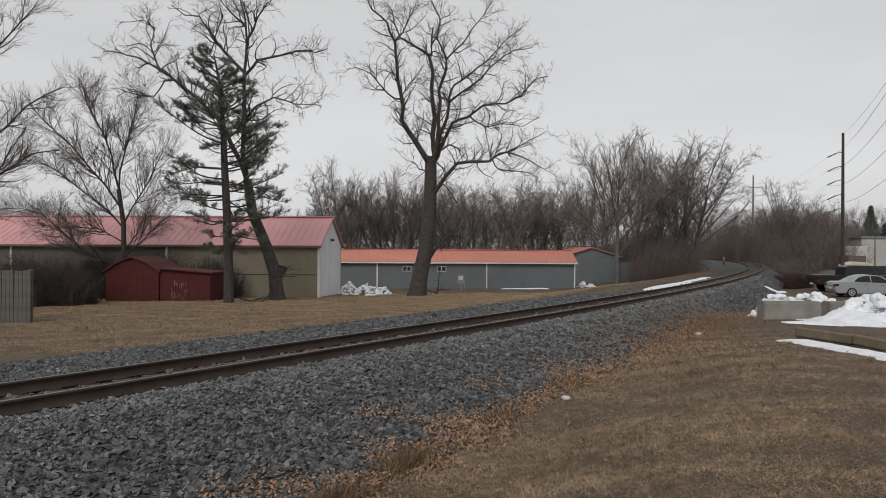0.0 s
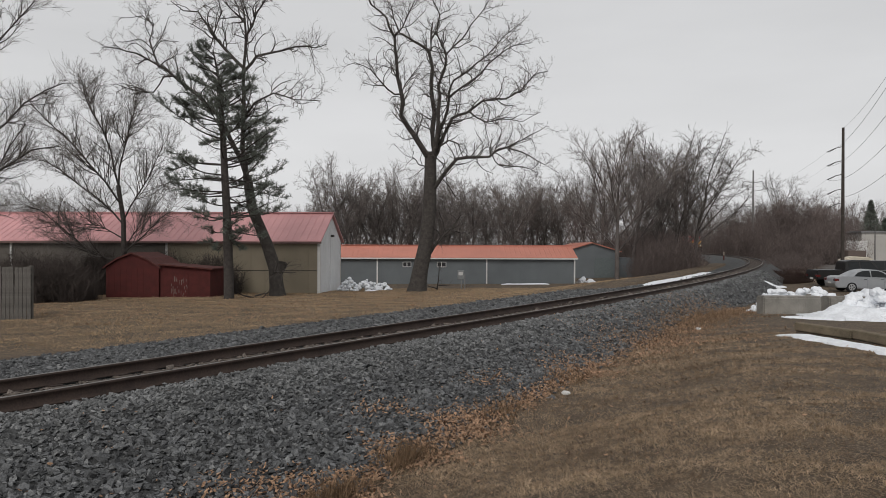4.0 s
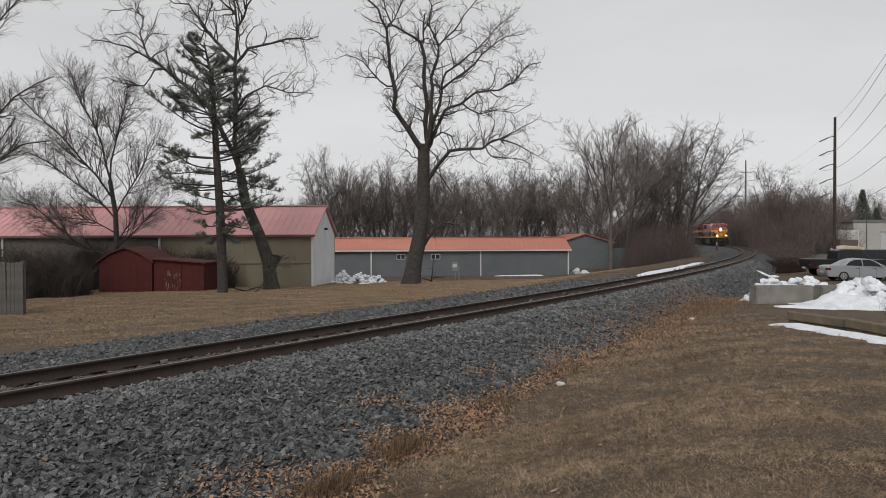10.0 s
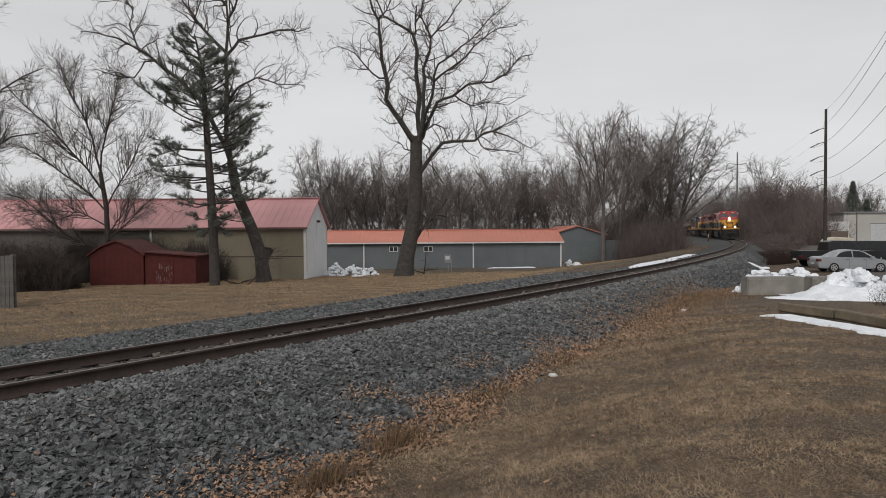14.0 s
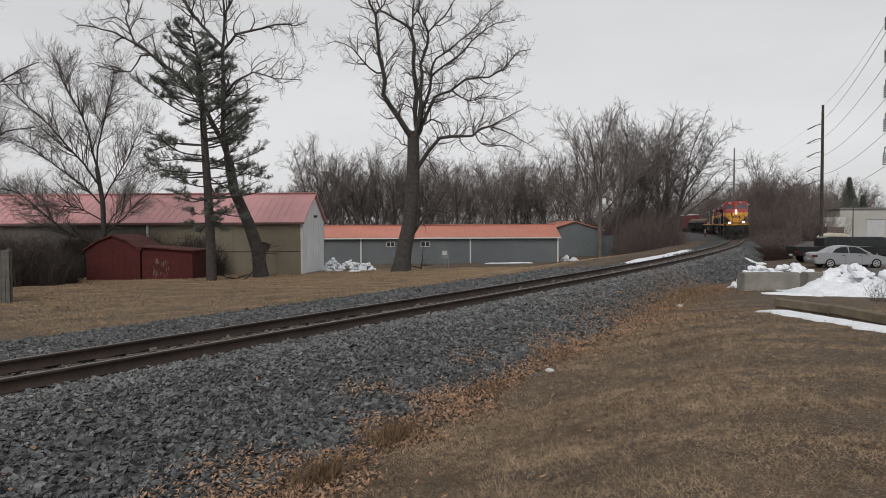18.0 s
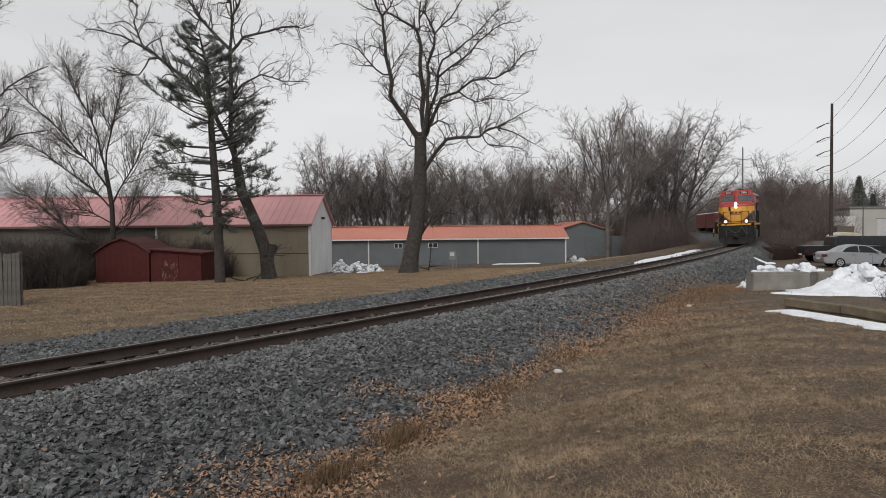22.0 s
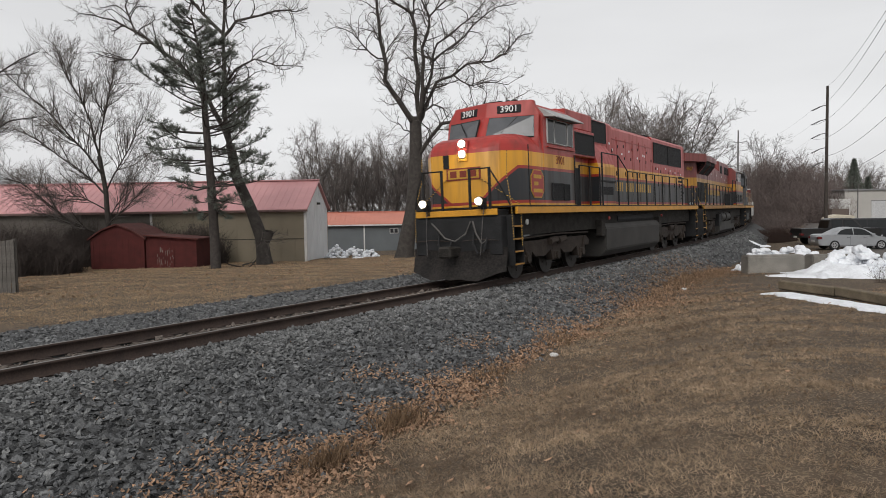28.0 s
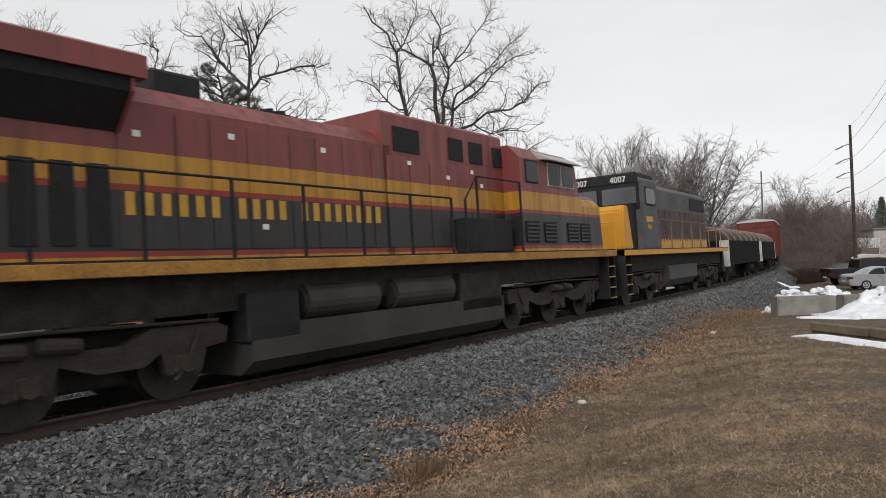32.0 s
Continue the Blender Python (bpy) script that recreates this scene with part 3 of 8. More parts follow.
def snow_pile(label, mounds, seed, n, r0, r1):
    """A ploughed heap: broken lumps of snow piled over low mounds. mounds: (x, y, radius, height)."""
    rng = random.Random(seed)
    bm = B()
    for k in range(n):
        x, y, R, h = mounds[k % len(mounds)]
        a, f = rng.uniform(0, math.tau), math.sqrt(rng.uniform(0, 1))
        lx, ly = x + R * f * math.cos(a), y + R * 0.75 * f * math.sin(a)
        r = rng.uniform(r0, r1) * (1.15 - 0.4 * f)
        lz = land1(lx, ly) + h * (1 - f ** 1.6) * rng.uniform(0.55, 1.0) - r * 0.2
        q = bmesh.ops.create_icosphere(bm, subdivisions=2, radius=r)
        ph = [rng.uniform(0, 6) for _ in range(3)]
        for v in q["verts"]:
            w = 1 + 0.22 * math.sin(v.co.x * 7 / r * 0.4 + ph[0]) + 0.18 * math.sin(v.co.y * 9 / r * 0.4 + ph[1]) + rng.uniform(-0.2, 0.2)
            v.co = Vector((v.co.x * w, v.co.y * w, v.co.z * w * 0.75)) + Vector((lx, ly, lz))
    me = mesh_of("snow_heap", bm, SNOW)
    return tagged(part("snow_bank", smooth_mesh(me, 50)), label, "snow", "snow banks", "stuff")


snow_heap("snow_sheet", "low bank of old snow under the ploughed heap", ((13.0, 24.6), (20.0, 24.2), 1.6), 0.5, 3, (90, 40), 16)
snow_pile("dirty white ploughed snow pile behind the concrete blocks", ((14.6, 25.0, 0.9, 0.75), (15.6, 24.8, 1.0, 1.15), (16.8, 24.6, 1.0, 1.2), (18.2, 24.4, 1.2, 1.0), (15.2, 24.1, 1.3, 0.45), (17.4, 23.9, 1.4, 0.45)), 3, 520, 0.06, 0.24)
snow_pile("low white snow bank along the parking lot", ((13.9, 29.0, 1.2, 1.0), (15.6, 29.6, 1.5, 1.0), (18.2, 30.2, 1.5, 0.9)), 8, 320, 0.06, 0.22)
snow_pile("lumpy snow pile at the storage building's corner", ((-6.4, 48.0, 0.8, 0.85), (-5.2, 48.1, 0.9, 0.75), (-4.2, 48.3, 0.7, 0.6)), 11, 260, 0.07, 0.17)
snow_pile("small snow pile by the grey building's end", ((13.2, 66.6, 0.5, 0.55), (14.0, 66.8, 0.5, 0.4)), 15, 70, 0.07, 0.17)
snow_heap("snow_strip", "thin strip of old snow below the timber edging", ((8.45, 17.2), (8.75, 12.3), 0.34), 0.07, 21, (50, 14))
snow_heap("snow_strip", "thin sheet of snow in front of the concrete block", ((11.6, 24.1), (16.5, 23.0), 0.5), 0.07, 22, (40, 14))
snow_heap("snow_strip", "long strip of snow beside the railway line", ((10.6, 36.8), (21.8, 58.2), 0.75), 0.16, 23, (60, 14))
snow_heap("snow_strip", "thin strip of snow along the grey building's foot", ((5.0, 61.5), (9.4, 61.8), 0.25), 0.08, 24, (30, 8))
snow_heap("snow_patch", "small remnant of snow on the gravel", ((20.9, 41.5), (22.3, 41.9), 0.3), 0.12, 25, (20, 10))
snow_heap("snow_patch", "small remnant of snow beside the line", ((22.6, 49.0), (24.2, 49.8), 0.3), 0.12, 26, (20, 10))
snow_heap("snow_patch", "small remnant of snow on the grass", ((-5.2, 46.4), (-4.4, 46.5), 0.12), 0.06, 27, (14, 8))

# ---- concrete blocks, timbers ----
def block(x, y, L, rz, label):
    bm = B()
    prism(bm, [(-0.3, -0.2), (0.3, -0.2), (0.3, 0.62), (0.27, 0.68), (-0.27, 0.68), (-0.3, 0.62)], "x", 0, L)
    bmesh.ops.bevel(bm, geom=bm.edges[:], offset=0.035, segments=2, affect="EDGES")
    o = part("concrete_block", bm, CONCRETE)
    o.matrix_basis = pose(x, y, land1(x + L / 2, y), 0, 0, rz)
    tagged(o, label, "barrier", "concrete blocks")


block(11.95, 26.5, 2.2, 2, "long weathered concrete barrier block in snow")
block(14.9, 27.4, 1.5, 3, "short concrete barrier block half buried in snow")
for k, (x, y, L, rz, z) in enumerate(((8.95, 17.75, 1.75, -75, 0.02), (9.4, 15.98, 2.6, -88, 0.0))):
    bm = B()
    box(bm, 0, L, -0.1, 0.1, 0.06, 0.27, 0.02)
    o = part("timber", bm, TIMBER)
    o.matrix_basis = pose(x, y, land1(x, y) + z, 0, 0, rz)
    tagged(o, "weathered squared edging timber lying on another", "timber", "edging timbers")
    bm = B()
    box(bm, 0.05, L + 0.1, -0.1, 0.1, -0.16, 0.05, 0.02)
    o = part("timber", bm, mat("dark_lower_timber", (0.07, 0.055, 0.04), 0.95, var=0.4, scale=3, fine=40, bump=0.5))
    o.matrix_basis = pose(x, y, land1(x, y) + z, 0, 0, rz)
    tagged(o, "dark lower edging timber set in the ground", "timber", "edging timbers")

# ---- utility box on its post, fallen branch ----
ub = thing("meter_box", pose(1.3, 49.4, land1(1.3, 49.4)), "grey utility meter box on a post", "utility box")
bm = B()
box(bm, -0.04, 0.04, -0.04, 0.04, -0.2, 1.15)
box(bm, 0.2, 0.27, -0.03, 0.03, -0.2, 1.1)
part("post", bm, mat("galvanised_post", (0.2, 0.2, 0.2), 0.6), ub)
bm = B()
box(bm, -0.28, 0.18, -0.16, -0.04, 0.72, 1.35, 0.02)
bx = part("box", bm, mat("grey_box_paint", (0.23, 0.24, 0.24), 0.6), ub)
bm = B()
box(bm, -0.2, 0.1, -0.175, -0.16, 1.0, 1.25)
part("meter_face", bm, TRIM, bx)

# ---- poles and wires ----
POLE = mat("creosoted_pole", (0.055, 0.045, 0.038), 0.9, var=0.35, scale=3, fine=40, bump=0.4)
STEELP = mat("weathered_pole_steel", (0.11, 0.105, 0.10), 0.7, var=0.2, bump=0.1)
INSUL = mat("grey_insulator", (0.12, 0.12, 0.125), 0.4, bump=0)
WIRE = mat("overhead_wire", (0.08, 0.08, 0.085), 0.6, bump=0)


def power_pole(x, y, top, arms, reach, yaw, label):
    """A tall pole with slanted bracket arms on one side, an insulator at each tip; gives the tips."""
    zb = land1(x, y)
    e = thing("utility_pole", pose(x, y, zb, 0, 0, yaw), label, "utility pole", "power poles")
    bm = B()
    cyl(bm, (0, 0, -0.5), (0, 0, top - zb), 0.2, 0.13, 14)
    part("pole", bm, POLE, e)
    tips = []
    for z in arms:
        zz = z - zb
        bm = B()
        pipe(bm, [(0, 0, zz), (-reach * 0.45, 0, zz - 0.18), (-reach, 0, zz - 0.6)], 0.045)
        a = part("bracket_arm", bm, STEELP, e)
        bm = B()
        for k in range(5):
            cyl(bm, (-reach * (0.5 + 0.1 * k), 0, zz - 0.23 - 0.085 * k), (-reach * (0.53 + 0.1 * k), 0, zz - 0.26 - 0.085 * k), 0.09, 0.05, 8)
        part("insulator", bm, INSUL, a)
        q = e.matrix_world @ Vector((-reach, 0, zz - 0.6))
        tips.append(q)
    return tips


ARMS = [12.6, 11.1, 9.65, 8.1, 6.6]
t1 = power_pole(42.6, 75, 14.6, ARMS, 1.7, 0, "tall wooden power pole with five slanted bracket arms")


def hanging_pole(x, y, label):
    e = thing("utility_pole", pose(x, y, land1(x, y)), label, "utility pole", "power poles")
    bm = B()
    cyl(bm, (0, 0, -0.5), (0, 0, 13.6), 0.2, 0.13, 14)
    part("pole", bm, POLE, e)
    tips = []
    for z in (11.4, 10.05, 8.6, 7.2, 5.8):
        bm = B()
        pipe(bm, [(0, 0, z), (-1.5, 0, z + 0.1)], 0.04)
        a = part("bracket_arm", bm, STEELP, e)
        bm = B()
        cyl(bm, (-1.5, 0, z + 0.08), (-1.5, 0, z - 0.12), 0.02, seg=6)
        for k in range(6):
            cyl(bm, (-1.5, 0, z - 0.12 - k * 0.09), (-1.5, 0, z - 0.18 - k * 0.09), 0.06, 0.09, 8)
        part("insulator", bm, INSUL, a)
        tips.append(e.matrix_world @ Vector((-1.5, 0, z - 0.7)))
    return tips


bpy.context.view_layer.update()
t2 = hanging_pole(20.6, 29.0, "near wooden power pole with hanging insulator strings")


def wire(a, b_, sag, r=0.012):
    a, b_ = Vector(a), Vector(b_)
    pts = []
    for k in range(17):
        f = k / 16
        p = a.lerp(b_, f)
        p.z -= sag * 4 * f * (1 - f)
        pts.append(p)
    o = part("power_line", pipe(B(), pts, r, 4), WIRE)
    tagged(o, "thin sagging overhead power line between poles", "power line", "power lines")


far_tips = [(42.6 - 1.7, 75, z - 0.6) for z in ARMS]
near_tips = [(20.6 - 1.5, 29.0, land1(20.6, 29) + z - 0.7) for z in (11.4, 10.05, 8.6, 7.2, 5.8)]
for a, b_ in zip(far_tips, near_tips):
    wire(a, b_, 0.9)
wire((42.6, 75, 14.55), (20.6, 29, land1(20.6, 29) + 13.55), 0.7)
pyl = (83.7, 190, land1(83.7, 190))
for k, (a, b_) in enumerate(zip(far_tips, [(81.6, 190, 19.2), (85.8, 190, 19.2), (81.4, 190, 12.6), (86.0, 190, 12.6), (85.8, 190, 19.2)])):
    if k < 3:
        wire(a, b_, 2.2, 0.007)
for a, b_ in zip(near_tips, far_tips):
    d = Vector(a) - Vector(b_)
    wire(a, Vector(a) + d * 0.9, 0.9)
# far steel pole with two cross arms
py = thing("transmission_pole", pose(*pyl), "tall far transmission pole with two braced cross arms", "utility pole", "power poles")
bm = B()
cyl(bm, (0, 0, -0.5), (0, 0, 23.4), 0.3, 0.17, 10)
# The pole's grey is lightened to carry distance haze.
PYM = mat("hazy_pole_grey", (0.17, 0.165, 0.16), 0.8, bump=0)
part("pole", bm, PYM, py)
for z, w in ((20.4, 2.9), (13.8, 3.2)):
    bm = B()
    pipe(bm, [(-w, 0, z - 0.5), (-w * 0.8, 0, z), (0, 0, z - 0.35), (w * 0.8, 0, z), (w, 0, z - 0.5)], 0.08)
    a = part("cross_arm", bm, PYM, py)
    for sx in (-1, 1):
        part("insulator", pipe(B(), [(sx * w, 0, z - 0.5), (sx * w, 0, z - 1.9)], 0.07), PYM, a)
# slim street lamp pole behind the cars
sp = thing("lamp_post", pose(56.5, 92, land1(56.5, 92)), "slim grey steel lamp post in the parking lot", "lamp post")
bm = B()
cyl(bm, (0, 0, -0.3), (0, 0, 5.6), 0.09, 0.06, 10)
part("pole", bm, STEELP, sp)
# milepost on the outside of the bend
mp_ = thing("marker_post", pose(*track(112, 5.0)[0], -0.45), "small white-topped marker post beside the line", "marker post")
mp_.location = (track(128, -3.6)[0].x, track(128, -3.6)[0].y, -0.5)
bm = B()
box(bm, -0.1, 0.1, -0.06, 0.06, -0.2, 1.3)
part("post", bm, BARNROOF, mp_)
bm = B()
box(bm, -0.1, 0.1, -0.07, 0.07, 0.9, 1.5)
part("plate", bm, mat("dull_marker_paint", (0.3, 0.27, 0.22), 0.7), mp_)


# ---- vehicles in the parking lot ----
TYRE = mat("tyre_rubber", (0.015, 0.015, 0.016), 0.9, bump=0.1)
RIM = mat("alloy_rim", (0.45, 0.45, 0.46), 0.35, 0.7, bump=0)
CARGLASS = mat("car_glass", (0.014, 0.016, 0.017), 0.1, bump=0, spec=0.3)


def vehicle(kind, label, m, paint, L, belt, roof, green, wheels, wr=0.32, W=1.72, sills=0.22, hood=None, tail=(0.12, 0.014, 0.013)):
    """A road vehicle from side profiles: lower body, glasshouse, wheels, lamps. x runs from the tail to the front."""
    e = thing(kind, m, label, "car", "parked vehicles")
    bm = B()
    prism(bm, belt, "y", -W / 2, W / 2)
    bmesh.ops.bevel(bm, geom=bm.edges[:], offset=0.05, segments=2, affect="EDGES")
    part("body", bm, paint, e, smooth=True)
    bm = B()
    prism(bm, roof, "y", -W / 2 + 0.1, W / 2 - 0.1)
    for v in bm.verts:
        if v.co.z > min(p[1] for p in roof) + 0.2:
            v.co.y *= 0.84
    bmesh.ops.bevel(bm, geom=bm.edges[:], offset=0.04, segments=2, affect="EDGES")
    part("roof", bm, paint, e, smooth=True)
    zb, zt = min(p[1] for p in roof), max(p[1] for p in roof)
    for sy in (-1, 1):
        for pts in green:
            vs = []
            for x, z in pts:
                f = (z - zb) / (zt - zb)
                vs.append((x, sy * (W / 2 - 0.1 + 0.012) * (1 - 0.16 * max(0, min(1, (f - 0.2) / 0.5))) + sy * 0.012, z))
            bm = B()
            a = [bm.verts.new(v) for v in vs]
            c = [bm.verts.new((v[0], v[1] - sy * 0.03, v[2])) for v in vs]
            n = len(vs)
            bm.faces.new(a)
            bm.faces.new(c[::-1])
            for i in range(n):
                bm.faces.new((a[i], c[i], c[(i + 1) % n], a[(i + 1) % n]))
            bmesh.ops.recalc_face_normals(bm, faces=bm.faces)
            part("side_window", bm, CARGLASS, e)
        for x in wheels:
            bm = B()
            cyl(bm, (x, sy * (W / 2 - 0.2), wr), (x, sy * (W / 2 + 0.015), wr), wr, seg=24)
            bmesh.ops.bevel(bm, geom=[ed for ed in bm.edges if ed.calc_face_angle(0) > 1], offset=0.035, segments=2, affect="EDGES")
            w = part("wheel", bm, TYRE, e)
            bm = B()
            cyl(bm, (x, sy * (W / 2 - 0.05), wr), (x, sy * (W / 2 + 0.022), wr), wr * 0.62, seg=20)
            part("rim", bm, RIM, w)
            bm = B()
            for k in range(5):
                a_ = k * math.tau / 5
                cyl(bm, (x + wr * 0.36 * math.cos(a_), sy * (W / 2 + 0.02), wr + wr * 0.36 * math.sin(a_)), (x + wr * 0.36 * math.cos(a_), sy * (W / 2 + 0.028), wr + wr * 0.36 * math.sin(a_)), wr * 0.13, seg=8)
            part("rim_recess", bm, TYRE, w)
        bm = B()
        box(bm, -0.01, 0.22, sy * (W / 2 - 0.15) - 0.16, sy * (W / 2 - 0.15) + 0.165, 0.68, 0.84, 0.02)
        part("tail_light", bm, mat("tail_lamp_red", tail, 0.25, bump=0), e)
        bm = B()
        box(bm, L - 0.3, L + 0.0, sy * (W / 2 - 0.2) - 0.17, sy * (W / 2 - 0.2) + 0.18, 0.58, 0.7, 0.02)
        part("headlight", bm, LENSG, e)
        for x in wheels[:1]:
            bm = B()
            box(bm, L * 0.66, L * 0.70, sy * (W / 2 + 0.02), sy * (W / 2 + 0.02) + 0.16 * sy if sy > 0 else sy * (W / 2 + 0.02), 0.9, 1.02) if sy > 0 else box(bm, L * 0.66, L * 0.70, -(W / 2 + 0.18), -(W / 2 - 0.02), 0.9, 1.02)
            part("mirror", bm, paint, e)
        for x in (L * 0.36, L * 0.57):
            bm = B()
            box(bm, x, x + 0.16, sy * (W / 2) - 0.01, sy * (W / 2) + 0.015, 0.78, 0.81)
            part("door_handle", bm, BLACKPL, e)
            bm = B()
            box(bm, x + 0.2, x + 0.21, sy * (W / 2) - 0.004, sy * (W / 2) + 0.004, 0.3, 0.88)
            part("door_seam", bm, BLACKPL, e)
    bm = B()
    box(bm, -0.02, 0.02, -0.25, 0.25, 0.5, 0.62)
    part("plate", bm, TRIM, e, "plain pale number plate")
    return e


LENSG = mat("clear_lamp_glass", (0.5, 0.52, 0.54), 0.15, bump=0)
BLACKPL = mat("black_plastic", (0.02, 0.02, 0.02), 0.6, bump=0)
SEDAN_B = [(0.0, 0.42), (0.1, 0.27), (4.42, 0.22), (4.58, 0.4), (4.55, 0.56), (4.4, 0.68), (4.05, 0.77), (3.3, 0.89), (2.0, 0.94), (0.9, 0.98), (0.3, 0.97), (0.08, 0.88), (0.0, 0.7)]
SEDAN_R = [(0.55, 0.85), (1.05, 1.14), (1.4, 1.31), (1.75, 1.39), (2.1, 1.41), (2.5, 1.38), (2.8, 1.29), (3.2, 1.06), (3.6, 0.8)]
SEDAN_G = [[(1.12, 0.98), (1.36, 1.2), (1.62, 1.3), (2.02, 1.335), (2.06, 0.95)], [(2.13, 0.95), (2.1, 1.335), (2.5, 1.32), (2.76, 1.23), (3.2, 0.93)]]


def parked(kind, label, x, y, rz, paint, B_, R_, G_, wh, **kw):
    return vehicle(kind, label, pose(x, y, land1(x, y), 0, 0, rz), paint, max(p[0] for p in B_), B_, R_, G_, wh, **kw)


SILVER = mat("silver_car_paint", (0.36, 0.37, 0.385), 0.35, 0.5, var=0.05, bump=0)
parked("parked_sedan", "silver four-door sedan parked behind the snow", 24.2, 44.0, -8, SILVER, SEDAN_B, SEDAN_R, SEDAN_G, (0.95, 3.65))
PICK_B = [(0.0, 0.6), (0.05, 0.5), (5.4, 0.5), (5.5, 0.75), (5.45, 1.05), (5.2, 1.15), (0.05, 1.18), (0.0, 1.0)]
PICK_R = [(1.9, 1.1), (2.0, 1.75), (2.3, 1.86), (3.5, 1.86), (3.8, 1.78), (4.3, 1.1)]
PICK_G = [[(2.15, 1.2), (2.15, 1.72), (2.85, 1.76), (2.85, 1.2)], [(2.95, 1.2), (2.95, 1.76), (3.6, 1.74), (4.05, 1.2)]]
parked("parked_pickup", "dark green-black pickup truck with a chrome bumper", 26.2, 50.0, -6, mat("black_truck_paint", (0.012, 0.011, 0.011), 0.35, bump=0), PICK_B, PICK_R, PICK_G, (1.1, 4.5), wr=0.4, W=1.95)
SUV_B = [(0.0, 0.5), (0.05, 0.4), (4.6, 0.38), (4.72, 0.6), (4.65, 0.95), (4.3, 1.02), (0.05, 1.08), (0.0, 0.9)]
SUV_R = [(0.1, 1.0), (0.3, 1.65), (0.6, 1.76), (3.0, 1.76), (3.2, 1.7), (3.8, 1.0)]
SUV_G = [[(0.4, 1.12), (0.5, 1.62), (1.5, 1.66), (1.5, 1.12)], [(1.6, 1.12), (1.6, 1.66), (2.9, 1.66), (3.45, 1.12)]]
parked("parked_suv", "black sport utility vehicle in the parking lot", 31.6, 53.5, -12, mat("black_suv_paint", (0.02, 0.02, 0.023), 0.25, bump=0), SUV_B, SUV_R, SUV_G, (0.9, 3.8), wr=0.36, W=1.85)
parked("parked_sedan", "red sedan in the parking lot", 37.0, 57.0, -15, mat("red_car_paint", (0.28, 0.025, 0.02), 0.3, bump=0), SEDAN_B, SEDAN_R, SEDAN_G, (0.95, 3.65))
parked("parked_sedan", "white sedan far back in the parking lot", 74.0, 140.0, 20, mat("white_car_paint", (0.6, 0.6, 0.6), 0.35, bump=0), SEDAN_B, SEDAN_R, SEDAN_G, (0.95, 3.65))
parked("parked_suv", "grey sport utility vehicle far back in the lot", 79.0, 150.0, 10, mat("grey_suv_paint", (0.12, 0.13, 0.14), 0.35, bump=0), SUV_B, SUV_R, SUV_G, (0.9, 3.8), wr=0.36, W=1.85)
parked("parked_van", "white van parked beyond the pickup truck", 70.5, 126.0, 60, mat("white_van_paint", (0.55, 0.55, 0.54), 0.4, bump=0), [(0, .5), (.05, .4), (4.9, .38), (5.0, .6), (4.95, 1.0), (4.3, 1.1), (.05, 1.2), (0, .9)], [(0.05, 1.0), (0.1, 1.9), (0.5, 2.05), (3.3, 2.05), (3.6, 1.95), (4.3, 1.05)], [[(2.4, 1.25), (2.4, 1.85), (3.4, 1.85), (3.9, 1.25)]], (0.9, 4.0), wr=0.36, W=1.95)
parked("parked_suv", "dark blue sport utility vehicle near the poles", 47.0, 66.0, -20, mat("blue_suv_paint", (0.03, 0.04, 0.06), 0.3, bump=0), SUV_B, SUV_R, SUV_G, (0.9, 3.8), wr=0.36, W=1.85)

# covered boat, trailer and the pale building
tb = thing("covered_boat", pose(53.5, 95, land1(54, 95)), "boat under a cream tarpaulin on a trailer", "boat")
tb.scale = (0.62, 0.62, 0.62)
bm = B()
prism(bm, [(0, 1.5), (0.8, 1.2), (6.6, 1.3), (7.0, 1.7), (6.2, 2.25), (2.5, 2.5), (0.5, 1.9)], "y", -1.1, 1.1)
bmesh.ops.bevel(bm, geom=bm.edges[:], offset=0.2, segments=3, affect="EDGES")
part("tarpaulin", bm, mat("cream_tarpaulin", (0.52, 0.47, 0.38), 0.8, var=0.15, scale=1.5, bump=0.3), tb, smooth=True)
bm = B()
box(bm, 0.5, 6.5, -0.9, 0.9, 0.45, 0.6)
part("trailer", bm, STEELP, tb)
for sy in (-1, 1):
    bm = B()
    cyl(bm, (3.5, sy * 0.95, 0.35), (3.5, sy * 1.15, 0.35), 0.35, seg=16)
    part("wheel", bm, TYRE, tb)
    bm = B()
    box(bm, 1.5, 5.5, sy * 0.5 - 0.08, sy * 0.5 + 0.08, 0.55, 1.4)
    part("bunk", bm, OLDWOOD, tb)
tl = thing("box_trailer", pose(61.1, 106, land1(61, 106)), "low brown box trailer", "trailer")
tl.scale = (0.36, 1.0, 0.7)
bm = B()
box(bm, 0, 7.5, 0, 2.3, 0.6, 3.2, 0.03)
part("body", bm, mat("brown_trailer", (0.13, 0.10, 0.085), 0.8), tl)
bm = B()
for x in (1.0, 6.0):
    cyl(bm, (x, 0.0, 0.45), (x, 2.3, 0.45), 0.45, seg=14)
part("wheel", bm, TYRE, tl)
PALE = mat("pale_metal_siding", (0.42, 0.40, 0.37), 0.7, var=0.1, scale=0.5, bump=0.1)
wb = thing("workshop_building", pose(71.4, 120, land1(71, 120), 0, 0, -4), "pale flat-roofed workshop building with roller doors", "building")
bm = B()
box(bm, 0, 34, 0, 18, -0.5, 5.3)
part("wall", bm, PALE, wb)
bm = B()
box(bm, -0.3, 34.3, -0.3, 18.3, 5.25, 5.5)
part("roof", bm, mat("grey_roof_edge", (0.2, 0.2, 0.2), 0.7), wb)
